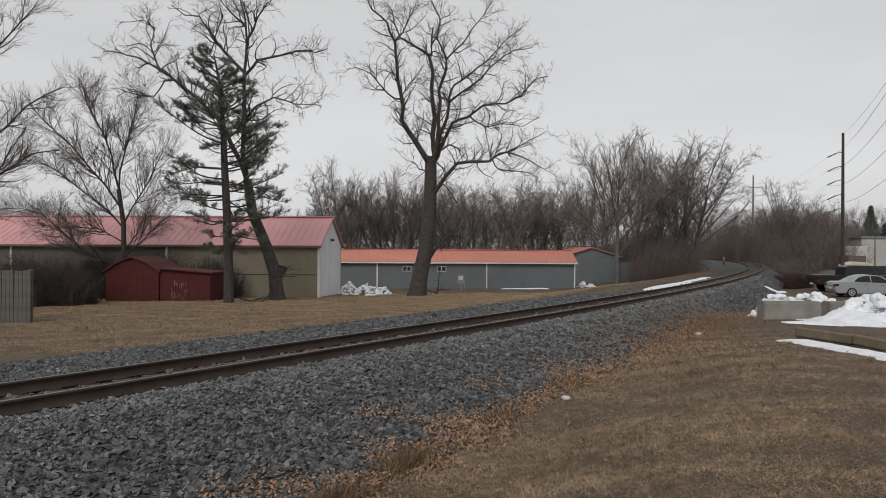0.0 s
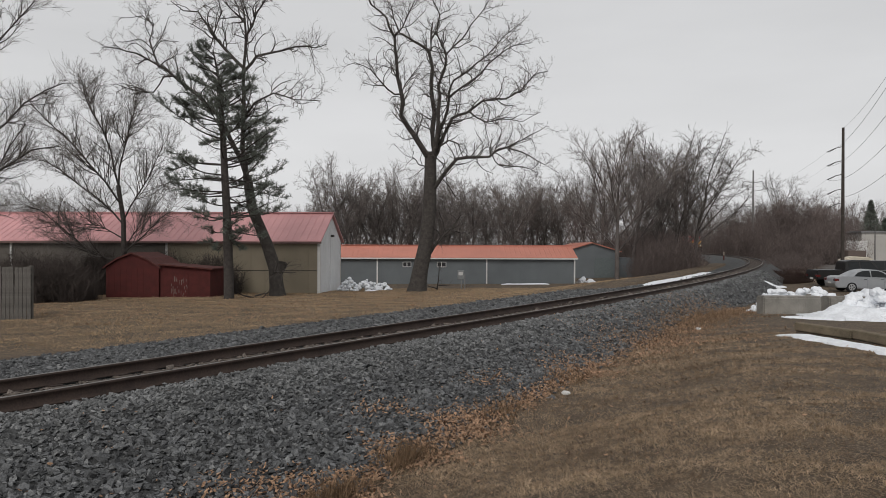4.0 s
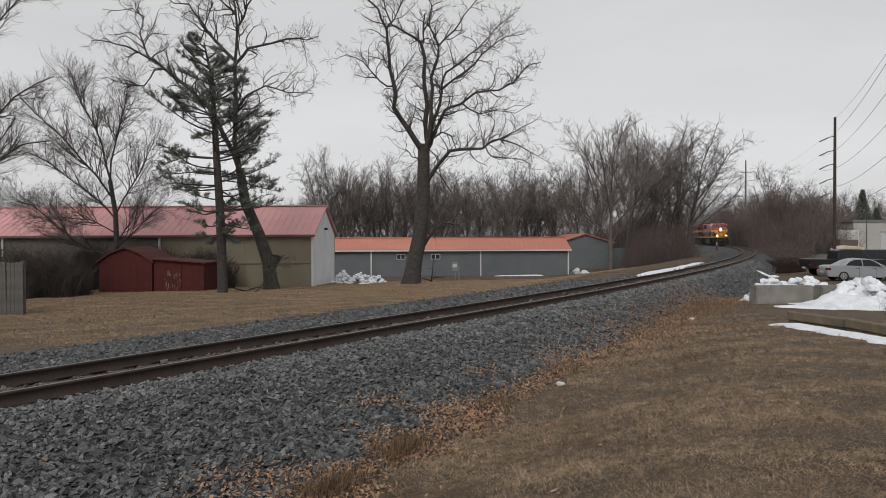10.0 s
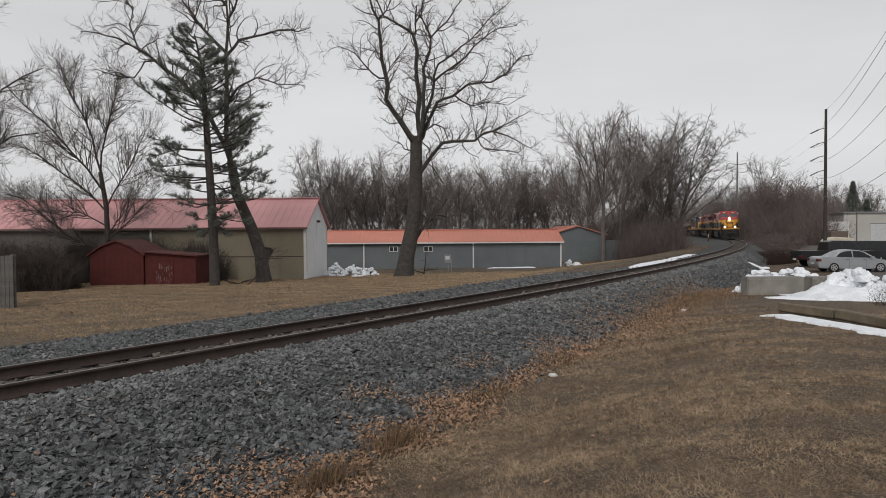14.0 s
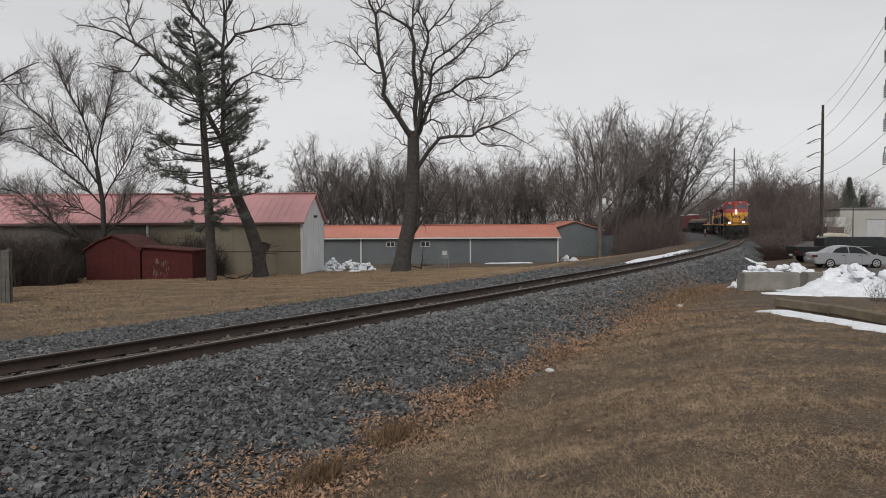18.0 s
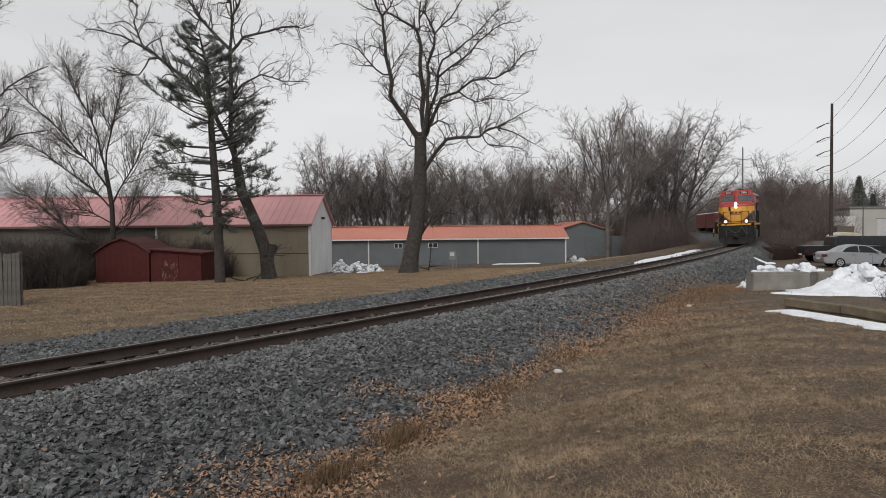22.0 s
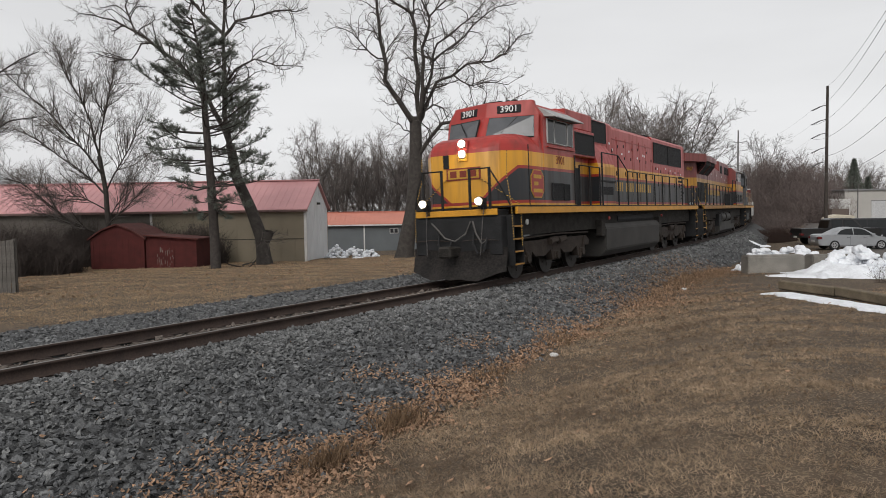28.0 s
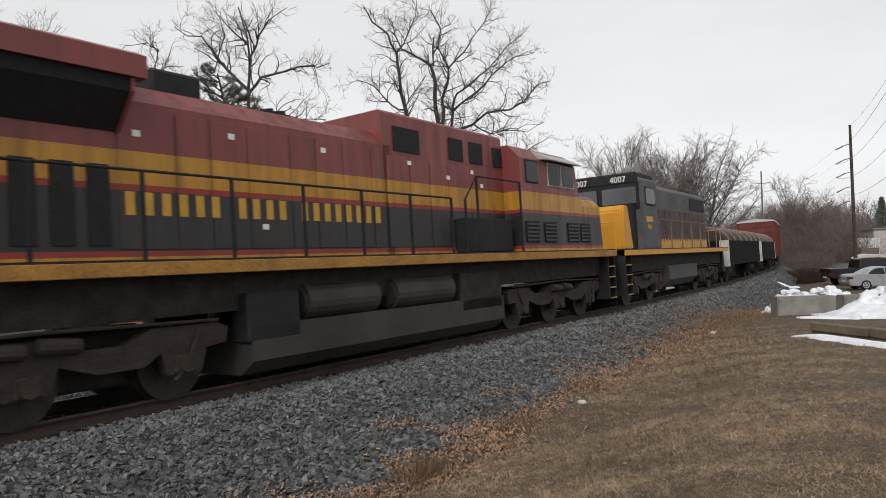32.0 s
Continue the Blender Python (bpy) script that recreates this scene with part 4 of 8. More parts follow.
for x, w, h_ in ((4.5, 3.0, 3.4), (8.5, 4.5, 3.8), (17, 4, 3.8)):
    bm = B()
    box(bm, x, x + w, -0.05, 0.0, 0.0, h_)
    d = part("roller_door", bm, mat("white_roller_door", (0.5, 0.5, 0.5), 0.6), wb)
    bm = B()
    box(bm, x - 0.12, x + w + 0.12, -0.08, -0.05, h_, h_ + 0.15)
    part("door_frame", bm, mat("grey_roof_edge", (0.2, 0.2, 0.2), 0.7), d)
ws = thing("box_trailer", pose(66.0, 116, land1(66, 116)), "small white storage trailer by the workshop", "trailer")
bm = B()
box(bm, 0, 4.0, 0, 2.2, 0.4, 3.8, 0.05)
part("body", bm, TRIM, ws)
bm = B()
for x in (0.8, 3.2):
    cyl(bm, (x, 0.0, 0.4), (x, 2.2, 0.4), 0.4, seg=12)
part("wheel", bm, TYRE, ws)

# gravel lot under the vehicles
def lot_sheet():
    vs, ns, nd = [], 40, 26
    for i in range(ns):
        for j in range(nd):
            p, _ = track(34 + i * 3.2, 8.2 + j * 3.2 + 0.8 * math.sin(i * 1.7))
            vs.append((p.x, p.y, land1(p.x, p.y) + 0.03))
    i = np.arange(ns * nd).reshape(ns, nd)
    return raw("parking_lot", vs, np.stack([i[:-1, :-1], i[:-1, 1:], i[1:, 1:], i[1:, :-1]], -1).reshape(-1, 4), mat("wet_gravel_lot", (0.14, 0.125, 0.112), 0.9, col2=(0.07, 0.06, 0.054), scale=0.6, fine=9, bump=0.4))


tagged(part("parking_lot", lot_sheet()), "wet brown gravel parking lot", "parking lot", kind="structure")

# ---- trees ----
BARK = mat("dark_bark", (0.062, 0.054, 0.048), 0.95, var=0.4, scale=5, fine=30, bump=0.8)
TWIG = mat("dark_twigs", (0.135, 0.118, 0.107), 0.95, var=0.3, scale=2, bump=0)
# Distance haze is put into these far twig, bark and brush colours.
TWIG_FAR = mat("hazed_twigs", (0.188, 0.162, 0.151), 0.95, var=0.3, scale=0.5, bump=0, rand=0.25)
BARK_FAR = mat("hazed_bark", (0.12, 0.104, 0.096), 0.95, var=0.35, scale=1.5, bump=0.2, rand=0.25)
BRUSH = mat("brown_brush_twigs", (0.148, 0.117, 0.107), 0.95, var=0.3, scale=0.6, bump=0, rand=0.3)
NEEDLE = mat("dark_pine_needles", (0.15, 0.165, 0.138), 0.8, var=0.35, scale=2, bump=0, rand=0.35)
PINEBARK = mat("pine_bark", (0.06, 0.051, 0.046), 0.95, var=0.4, scale=6, fine=30, bump=0.8)


def wander(rng, p, d, L, n, wig, up):
    """A crooked line from p towards d."""
    pts = [np.array(p, float)]
    d = np.array(d, float)
    bend = rng.normal(0, wig, 3) * 0.6
    for _ in range(n):
        bend = 0.5 * bend + rng.normal(0, wig, 3) * 0.75
        d = d + bend + np.array([0, 0, up])
        d /= np.linalg.norm(d)
        pts.append(pts[-1] + d * L / n)
    return pts, d


def twig_out(rng, trunk, twigs, pts, r0, r1, level, cfg):
    """Side branches along a line, down to fine twigs."""
    pts = [np.asarray(p, float) for p in pts]
    seg = [np.linalg.norm(b - a) for a, b in zip(pts[:-1], pts[1:])]
    tot = sum(seg)
    n = max(1, int(tot * cfg["dens"][level]))
    for k in range(n):
        f = rng.uniform(cfg["from"][level], 1.0)
        s, i = f * tot, 0
        while i < len(seg) - 1 and s > seg[i]:
            s -= seg[i]
            i += 1
        p = pts[i] + (pts[i + 1] - pts[i]) * min(1, s / max(seg[i], 1e-6))
        d = (pts[i + 1] - pts[i]) / max(seg[i], 1e-6)
        side = rng.normal(0, 1, 3)
        side -= d * side.dot(d)
        side /= max(np.linalg.norm(side), 1e-6)
        a = rng.uniform(*cfg["angle"])
        dd = d * math.cos(a) + side * math.sin(a)
        L = cfg["len"][level] * rng.uniform(0.55, 1.25) * (1.15 - 0.55 * f)
        rb = (r0 + (r1 - r0) * f) * cfg.get("ratio", 0.55)
        rb = max(min(rb, cfg["rmax"][level]), cfg["rmin"])
        q, _ = wander(rng, p, dd, L, cfg["seg"][level], cfg["wig"], cfg["up"])
        tip = max(rb * 0.35, cfg["rmin"] * 0.7)
        (trunk if level == 0 else twigs).add(q, np.linspace(rb, tip, len(q)), cfg["sides"][level])
        if level >= cfg.get("spray_from", 1):
            LINES.append(q)
        if level + 1 < len(cfg["dens"]):
            twig_out(rng, trunk, twigs, q, rb, tip, level + 1, cfg)


LINES = []


def spray(rng, twigs, per_m, length, width):
    """Fine twigs, one thin triangle each, along all the lines grown since the last call."""
    P0 = np.concatenate([np.array(l[:-1]) for l in LINES])
    P1 = np.concatenate([np.array(l[1:]) for l in LINES])
    LINES.clear()
    seg = np.linalg.norm(P1 - P0, axis=1)
    n = int(seg.sum() * per_m)
    i = rng.choice(len(seg), n, p=seg / seg.sum())
    d = (P1 - P0)[i] / np.maximum(seg[i], 1e-6)[:, None]
    p = P0[i] + (P1 - P0)[i] * rng.uniform(0, 1, (n, 1))
    dd = d + rng.normal(0, 0.55, (n, 3)) + np.array([0, 0, 0.15])
    dd /= np.linalg.norm(dd, axis=1)[:, None]
    twigs.spikes(p, p + dd * (length * rng.uniform(0.4, 1.3, (n, 1))), width * rng.uniform(0.7, 1.2, n), rng)


def hero_tree(name, label, base, limbs, trunk_r, cfg, seed, depth=1.0, barkm=BARK, twigm=TWIG):
    """A tree whose main limbs follow given lines in its broad plane; the rest grows from them."""
    rng = np.random.RandomState(seed)
    e = thing(name, pose(*base), label, "tree", "bare trees")
    tr, tw = Tubes(), Tubes()
    grown = []
    for k, (pts, r0, r1, lean) in enumerate(limbs):
        y0 = 0.0
        if grown:
            near = min(grown, key=lambda q: (q[0] - pts[0][0]) ** 2 + (q[2] - pts[0][1]) ** 2)
            pts, y0 = [(near[0], near[2])] + list(pts), near[1]
        ys = np.linspace(y0, y0 + lean, len(pts))
        p3 = [np.array((x, y, z)) for (x, z), y in zip(pts, ys)]
        # finer, slightly crooked
        fine = [p3[0]]
        for a, b in zip(p3[:-1], p3[1:]):
            m = (a + b) / 2 + rng.normal(0, 0.035, 3) * np.linalg.norm(b - a) * (k > 0)
            fine += [m, b]
        for a, b in zip(fine[:-1], fine[1:]):
            grown += [a + (b - a) * f for f in (0.0, 0.25, 0.5, 0.75)]
        rr = np.linspace(1, 0, len(fine)) ** 1.15 * (r0 - r1) * (1 if k == 0 else 0.86) + r1
        if k == 0:
            rr[0] *= 1.35
            rr[1] *= 1.06
        tr.add(fine, rr, 12 if k == 0 else 8)
        if k:
            twig_out(rng, tr, tw, fine, r0, r1, 0, cfg)
    spray(rng, tw, *cfg["spray"])
    part("trunk", tr.mesh("trunk", barkm), None, e)
    part("crown", tw.mesh("crown", twigm), None, e, "bare fine twigs")
    return e


HERO = dict(dens=(2.9, 3.3, 4.0), **{"from": (0.1, 0.1, 0.1)}, angle=(0.45, 1.15), len=(1.9, 1.05, 0.55), rmax=(0.042, 0.018, 0.009), rmin=0.0075, seg=(8, 6, 4), wig=0.25, up=0.05, sides=(5, 3, 2), spray=(2.8, 0.3, 0.007))
hero_tree("bare_tree", "big bare spreading tree with a thick dark trunk", (-1.63, 46.0, -1.1), [
    ([(-0.1, -0.3), (0.15, 1.4), (0.5, 3.0), (0.75, 5.4), (0.8, 7.4), (0.8, 9.1)], 0.56, 0.38, 0),
    ([(0.6, 8.8), (-0.3, 10.2), (-1.1, 11.4), (-1.1, 12.9), (-1.4, 15.0), (-1.5, 16.3), (-2.0, 17.5), (-3.0, 18.3), (-3.5, 19.3)], 0.25, 0.03, -1.4),
    ([(-1.5, 12.7), (-2.4, 13.5), (-3.0, 14.2), (-4.0, 14.6), (-4.5, 14.4)], 0.08, 0.015, -0.8),
    ([(1.0, 8.9), (0.9, 10.5), (0.9, 12.7), (0.9, 14.7), (0.6, 15.9), (-0.3, 16.5), (-1.3, 17.1), (-1.7, 18.1), (-1.9, 19.1)], 0.24, 0.03, 1.0),
    ([(0.8, 15.9), (0.8, 17.1), (0.9, 17.8)], 0.1, 0.05, 0.2),
    ([(0.95, 8.7), (1.2, 9.9), (1.3, 11.7), (1.3, 13.3), (1.7, 14.3), (1.8, 15.3), (1.2, 16.5), (1.4, 17.7), (0.8, 18.9)], 0.2, 0.025, -1.3),
    ([(1.05, 8.8), (1.4, 10.5), (1.9, 11.9), (2.0, 13.1), (2.3, 13.9), (3.4, 14.7), (4.4, 15.5), (5.6, 16.9), (6.8, 17.9)], 0.16, 0.02, 1.2),
    ([(0.95, 8.6), (1.4, 9.7), (2.2, 11.4), (3.2, 11.8), (4.2, 12.6), (5.8, 12.8), (6.8, 13.4), (7.7, 14.5), (8.7, 14.8)], 0.17, 0.02, 1.7),
    ([(3.4, 11.8), (3.9, 11.4), (4.4, 11.1), (5.4, 11.3), (6.8, 11.1), (7.9, 11.7)], 0.08, 0.015, -0.8),
    ([(2.0, 12.7), (2.8, 13.3), (4.0, 14.1), (5.2, 15.3), (6.2, 15.9), (7.3, 16.0)], 0.11, 0.018, -1.2),
    ([(0.9, 6.5), (1.8, 7.8), (2.5, 8.6), (3.8, 8.7), (4.6, 8.7), (5.2, 9.2), (6.2, 9.1), (7.1, 8.7), (8.1, 8.1)], 0.19, 0.02, -1.5),
    ([(4.6, 8.8), (5.6, 9.3), (6.8, 9.9), (7.9, 10.5), (8.3, 10.8)], 0.08, 0.015, 1.0),
    ([(1.2, 9.4), (2.0, 9.9), (2.6, 9.7), (2.9, 8.9)], 0.09, 0.03, 0.3),
    ([(4.8, 8.7), (5.2, 8.1), (6.6, 8.0), (7.5, 7.6)], 0.06, 0.015, -0.9),
    ([(0.7, 8.2), (0.0, 8.3), (-0.4, 8.8), (-0.3, 9.2)], 0.06, 0.025, 0.2),
    ([(0.6, 2.2), (1.6, 3.6), (2.2, 4.2), (2.8, 5.0)], 0.18, 0.03, 0.5),
    ([(1.8, 15.3), (2.8, 16.3), (3.4, 17.3), (4.2, 18.3), (4.8, 19.3)], 0.08, 0.018, 0.8),
    ([(-1.1, 12.9), (-0.4, 14.1), (0.2, 15.0)], 0.07, 0.015, 0.7),
    ([(-1.5, 16.3), (-0.7, 17.5), (-0.2, 18.5), (-0.1, 19.7)], 0.07, 0.015, -0.6),
], 0.5, HERO, 4)
hero_tree("bare_tree", "leaning bare tree with a knobbly stump at its foot", (-9.45, 40.0, -1.15), [
    ([(0.1, -0.3), (-0.1, 1.7), (-0.6, 3.2), (-1.4, 5.1), (-1.7, 7.0)], 0.40, 0.25, 0),
    ([(-1.7, 6.8), (-1.9, 8.5), (-1.8, 10.6), (-1.8, 12.7), (-1.6, 14.7), (-1.7, 16.1), (-2.1, 17.6)], 0.22, 0.03, -0.8),
    ([(-1.7, 6.9), (-2.7, 9.1), (-3.5, 10.6), (-4.7, 11.7), (-6.0, 12.7), (-7.0, 13.4), (-8.3, 14.1), (-9.4, 14.4), (-10.4, 14.5)], 0.20, 0.02, 1.0),
    ([(-6.0, 12.7), (-6.5, 12.6), (-7.0, 11.7), (-8.1, 11.8), (-9.0, 12.1)], 0.08, 0.015, -0.8),
    ([(-7.0, 13.3), (-7.6, 14.9), (-7.4, 15.9), (-8.1, 16.4), (-9.6, 16.3)], 0.08, 0.015, 0.7),
    ([(-1.7, 12.8), (-1.0, 13.6), (0.0, 13.8), (1.2, 14.1), (2.3, 14.0), (3.0, 14.2)], 0.12, 0.02, -0.5),
    ([(-1.9, 10.0), (-1.1, 11.0), (0.0, 11.5), (1.2, 11.1), (2.7, 11.0)], 0.1, 0.02, -0.9),
    ([(-1.8, 13.0), (-2.6, 13.8), (-3.4, 14.7), (-3.9, 15.5), (-4.5, 16.3), (-5.4, 16.4), (-6.2, 17.0)], 0.13, 0.02, 0.8),
    ([(-1.6, 14.6), (-0.9, 15.9), (-0.3, 16.6), (0.8, 17.2)], 0.09, 0.018, -0.9),
    ([(-1.7, 15.5), (-2.6, 16.4), (-3.4, 17.4)], 0.08, 0.018, 0.7),
    ([(-1.5, 7.7), (-1.1, 9.1), (-0.6, 9.5)], 0.08, 0.025, 0.3),
    ([(-3.5, 14.9), (-3.0, 16.1), (-3.2, 17.2)], 0.06, 0.015, -0.6),
    ([(-0.1, 1.3), (0.3, 1.85), (0.36, 2.05)], 0.34, 0.26, -0.1),
], 0.4, HERO, 9)


def grown_tree(rng, h, spread, stems, cfg, barkm, twigm, r0=None):
    """Two meshes of a bare tree of height h: a bole that parts into arching limbs, or a clump of stems."""
    tr, tw = Tubes(), Tubes()
    r0 = r0 or h * 0.014
    if stems > 1:
        for s in range(stems):
            a = rng.uniform(0, math.tau)
            d = np.array([math.cos(a) * spread, math.sin(a) * spread, 1.0])
            d /= np.linalg.norm(d)
            pts, _ = wander(rng, (0, 0, -0.3), d, h * rng.uniform(0.85, 1.05), 9, 0.06, 0.05)
            tr.add(pts, np.linspace(r0, 0.02, len(pts)), 6)
            twig_out(rng, tr, tw, pts, r0, 0.03, 0, cfg)
    else:
        bole, _ = wander(rng, (0, 0, -0.3), (rng.normal(0, 0.05), rng.normal(0, 0.05), 1.0), h * 0.62, 7, 0.04, 0.05)
        tr.add(bole, np.linspace(r0, r0 * 0.4, len(bole)), 6)
        n = 9
        for k in range(n):
            f = 0.3 + 0.7 * (k + rng.uniform(0, 0.6)) / n
            i = min(int(f * (len(bole) - 1)), len(bole) - 2)
            p = bole[i] + (bole[i + 1] - bole[i]) * (f * (len(bole) - 1) - i)
            a = k * 2.4 + rng.uniform(-0.4, 0.4)
            out = spread * (1.25 - 0.75 * f)
            d = np.array([math.cos(a) * out, math.sin(a) * out, 1.0])
            d /= np.linalg.norm(d)
            L = min((h * rng.uniform(0.88, 1.02) - p[2]) / max(d[2], 0.3), h * 0.55)
            pts, _ = wander(rng, p, d, L, 7, 0.085, 0.03)
            rb = r0 * (0.55 - 0.25 * f)
            tr.add(pts, np.linspace(rb * 0.8, 0.014, len(pts)), 5)
            twig_out(rng, tr, tw, pts, rb, 0.02, 0, cfg)
    spray(rng, tw, *cfg["spray"])
    return tr.mesh("trunk", barkm), tw.mesh("crown", twigm)


rngt = np.random.RandomState(31)
FINE = dict(dens=(3.6, 3.4, 3.6), **{"from": (0.15, 0.1, 0.1)}, angle=(0.35, 0.9), len=(2.0, 1.1, 0.6), rmax=(0.03, 0.014, 0.008), rmin=0.006, seg=(7, 5, 4), wig=0.16, up=0.07, sides=(4, 3, 2), spray=(3.2, 0.4, 0.006))
hero_tree("bare_tree", "slender grey bare tree with fine ascending branches", (-18.3, 40.5, -1.2), [
    ([(0.0, -0.3), (-0.05, 2.2), (-0.1, 4.5), (-0.4, 6.5)], 0.17, 0.12, 0),
    ([(-0.4, 6.3), (-1.0, 8.5), (-2.2, 10.8), (-2.9, 12.6)], 0.1, 0.02, 0.8),
    ([(-0.3, 5.6), (-1.8, 7.6), (-3.6, 9.6), (-4.9, 11.0)], 0.09, 0.02, -0.8),
    ([(-0.15, 4.2), (-1.8, 5.8), (-4.0, 7.4), (-6.0, 8.3)], 0.08, 0.015, 0.9),
    ([(-0.4, 6.4), (0.0, 8.6), (0.6, 10.6), (0.9, 11.9)], 0.08, 0.02, -0.6),
    ([(-0.1, 4.6), (0.8, 6.3), (1.5, 7.8), (2.0, 9.0)], 0.07, 0.015, 0.6),
    ([(-0.1, 2.0), (-1.2, 2.4), (-2.8, 3.6), (-4.4, 5.0), (-5.6, 5.6)], 0.09, 0.015, -1.0),
    ([(0.0, 2.6), (1.2, 3.6), (2.2, 4.6), (3.0, 5.0)], 0.06, 0.012, -0.6),
    ([(-0.1, 3.4), (-1.6, 4.2), (-3.6, 4.4), (-5.4, 4.0)], 0.06, 0.012, 0.5),
    ([(-0.1, 3.0), (1.0, 4.6), (1.7, 6.0)], 0.05, 0.012, 0.8),
], 0.17, dict(FINE, dens=(4.6, 4.4, 4.2), angle=(0.35, 0.95), len=(2.2, 1.15, 0.6), wig=0.12, up=0.07, spray=(6.5, 0.42, 0.005)), 14, 1.0, BARK, mat("grey_slender_twigs", (0.16, 0.142, 0.132), 0.95, var=0.25, bump=0))
hero_tree("bare_tree", "bare tree whose outer branches reach over the fence", (-23.5, 33.0, -1.0), [
    ([(0.0, -0.3), (0.2, 3.0), (0.3, 6.0)], 0.3, 0.22, 0),
    ([(0.3, 5.0), (1.8, 7.8), (3.6, 9.6), (5.4, 10.6)], 0.13, 0.02, 0.6),
    ([(0.3, 5.8), (1.4, 9.5), (3.0, 12.2), (4.8, 14.0)], 0.15, 0.02, -0.8),
    ([(0.3, 4.6), (2.0, 6.2), (3.8, 7.4), (5.0, 7.6)], 0.1, 0.02, 0.9),
    ([(0.3, 6.0), (0.2, 9.5), (0.8, 13.0), (1.4, 16.0)], 0.16, 0.02, 0.3),
    ([(0.2, 4.4), (1.6, 5.2), (3.0, 6.4), (4.4, 8.4)], 0.08, 0.02, -0.8),
    ([(0.3, 6.0), (-1.5, 9.0), (-3.0, 12.0)], 0.14, 0.02, 0.3),
], 0.3, FINE, 15)

FAR = dict(dens=(3.4, 3.0), **{"from": (0.08, 0.08, 0.1)}, angle=(0.35, 0.95), len=(2.0, 1.0, 0.9), rmax=(0.03, 0.014, 0.01), rmin=0.009, seg=(6, 4, 2), wig=0.13, up=0.08, sides=(3, 2, 2), spray=(6.5, 0.6, 0.0085), spray_from=0)
FAR2 = dict(FAR, dens=(2.8, 3.0), angle=(0.5, 1.1), len=(2.1, 1.05, 0.9), wig=0.18, up=0.04)
CLUMP = dict(FAR, dens=(2.6, 2.0), len=(2.8, 1.4, 0.9), spray=(4.4, 1.0, 0.015))
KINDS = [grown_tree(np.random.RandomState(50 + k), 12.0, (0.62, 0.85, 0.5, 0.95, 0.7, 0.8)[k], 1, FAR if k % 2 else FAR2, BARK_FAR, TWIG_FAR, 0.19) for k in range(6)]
KINDS += [grown_tree(np.random.RandomState(60 + k), 12.0, 0.42, 3, CLUMP, BRUSH, BRUSH, 0.09) for k in range(3)]
BARK_DIM, TWIG_DIM = mat("dim_brown_bark", (0.105, 0.092, 0.084), 0.95, var=0.35, scale=1.5, bump=0.2), mat("dim_brown_twigs", (0.135, 0.116, 0.106), 0.95, var=0.3, bump=0)
# trees that stand nearer, with darker bark and more crooked limbs
NEARER = [grown_tree(np.random.RandomState(140 + k), 12.0, (0.75, 0.95, 0.85)[k], 1, dict(FAR2, dens=(3.0, 3.2), wig=0.24, spray=(3.6, 0.5, 0.009)), BARK_DIM, TWIG_DIM, 0.2) for k in range(3)]


def px_tree(px, depth, h, k, label="bare winter tree at the edge of the wood", sx=1.0):
    """Sets a far tree by its bearing and depth."""
    x = (px - 784) / 1245.0 * depth
    z = land1(x, depth)
    s = h / 12.0
    e = thing("woodland_tree", Matrix.Translation((x, depth, z)) @ Matrix.Rotation(rngt.uniform(0, math.tau), 4, "Z"), label, "tree", "woodland trees")
    e.scale = (s * sx, s * sx, s)
    meshes = NEARER[k - 20] if k >= 20 else KINDS[k]
    part("trunk", meshes[0], None, e)
    part("crown", meshes[1], None, e)
    return e


k = 0
for px0, px1, step, d0, d1, h0, h1, brush in ((588, 750, 19, 92, 108, 12.8, 15.2, 0), (755, 1015, 20, 90, 110, 11.8, 13.8, 0), (590, 1100, 24, 118, 145, 13, 16.0, 0), (-20, 300, 26, 105, 125, 9.0, 12.0, 0), (470, 585, 24, 100, 118, 9.4, 11.0, 0),
                                              (1368, 1494, 6.5, 118, 150, 9.5, 13.0, 1), (1215, 1600, 17, 225, 260, 14, 19, 0), (1310, 1420, 14, 165, 190, 9, 13, 1)):
    px = px0
    while px < px1:
        d = rngt.uniform(d0, d1)
        px_tree(px, d, rngt.uniform(h0, h1), 6 + k % 3 if brush else k % 6, sx=1.0 if brush else rngt.uniform(0.85, 1.1))
        k += 1
        px += step * rngt.uniform(0.7, 1.3)
for px, d, h, kk, sx in ((1092, 68, 14.9, 3, 1.1), (1040, 86, 13.0, 4, 1.0), (1066, 84, 15.6, 1, 1.0), (1118, 80, 16.0, 5, 1.0), (1140, 88, 16.2, 0, 1.0), (1160, 82, 14.6, 2, 1.1), (1178, 86, 14.8, 4, 1.0)):
    px_tree(px, d, h, kk, "tall bare tree at the wood's edge by the gabled building", sx)
for px, d, h, kk, sx in ((1196, 82, 16.0, 20, 1.15), (1212, 88, 16.6, 21, 1.2), (1230, 86, 15.4, 22, 1.3)):
    px_tree(px, d, h, kk, "dark crooked bare tree beside the line", sx)
px_tree(1378, 150, 18.5, 20, "taller bare tree above the brush")


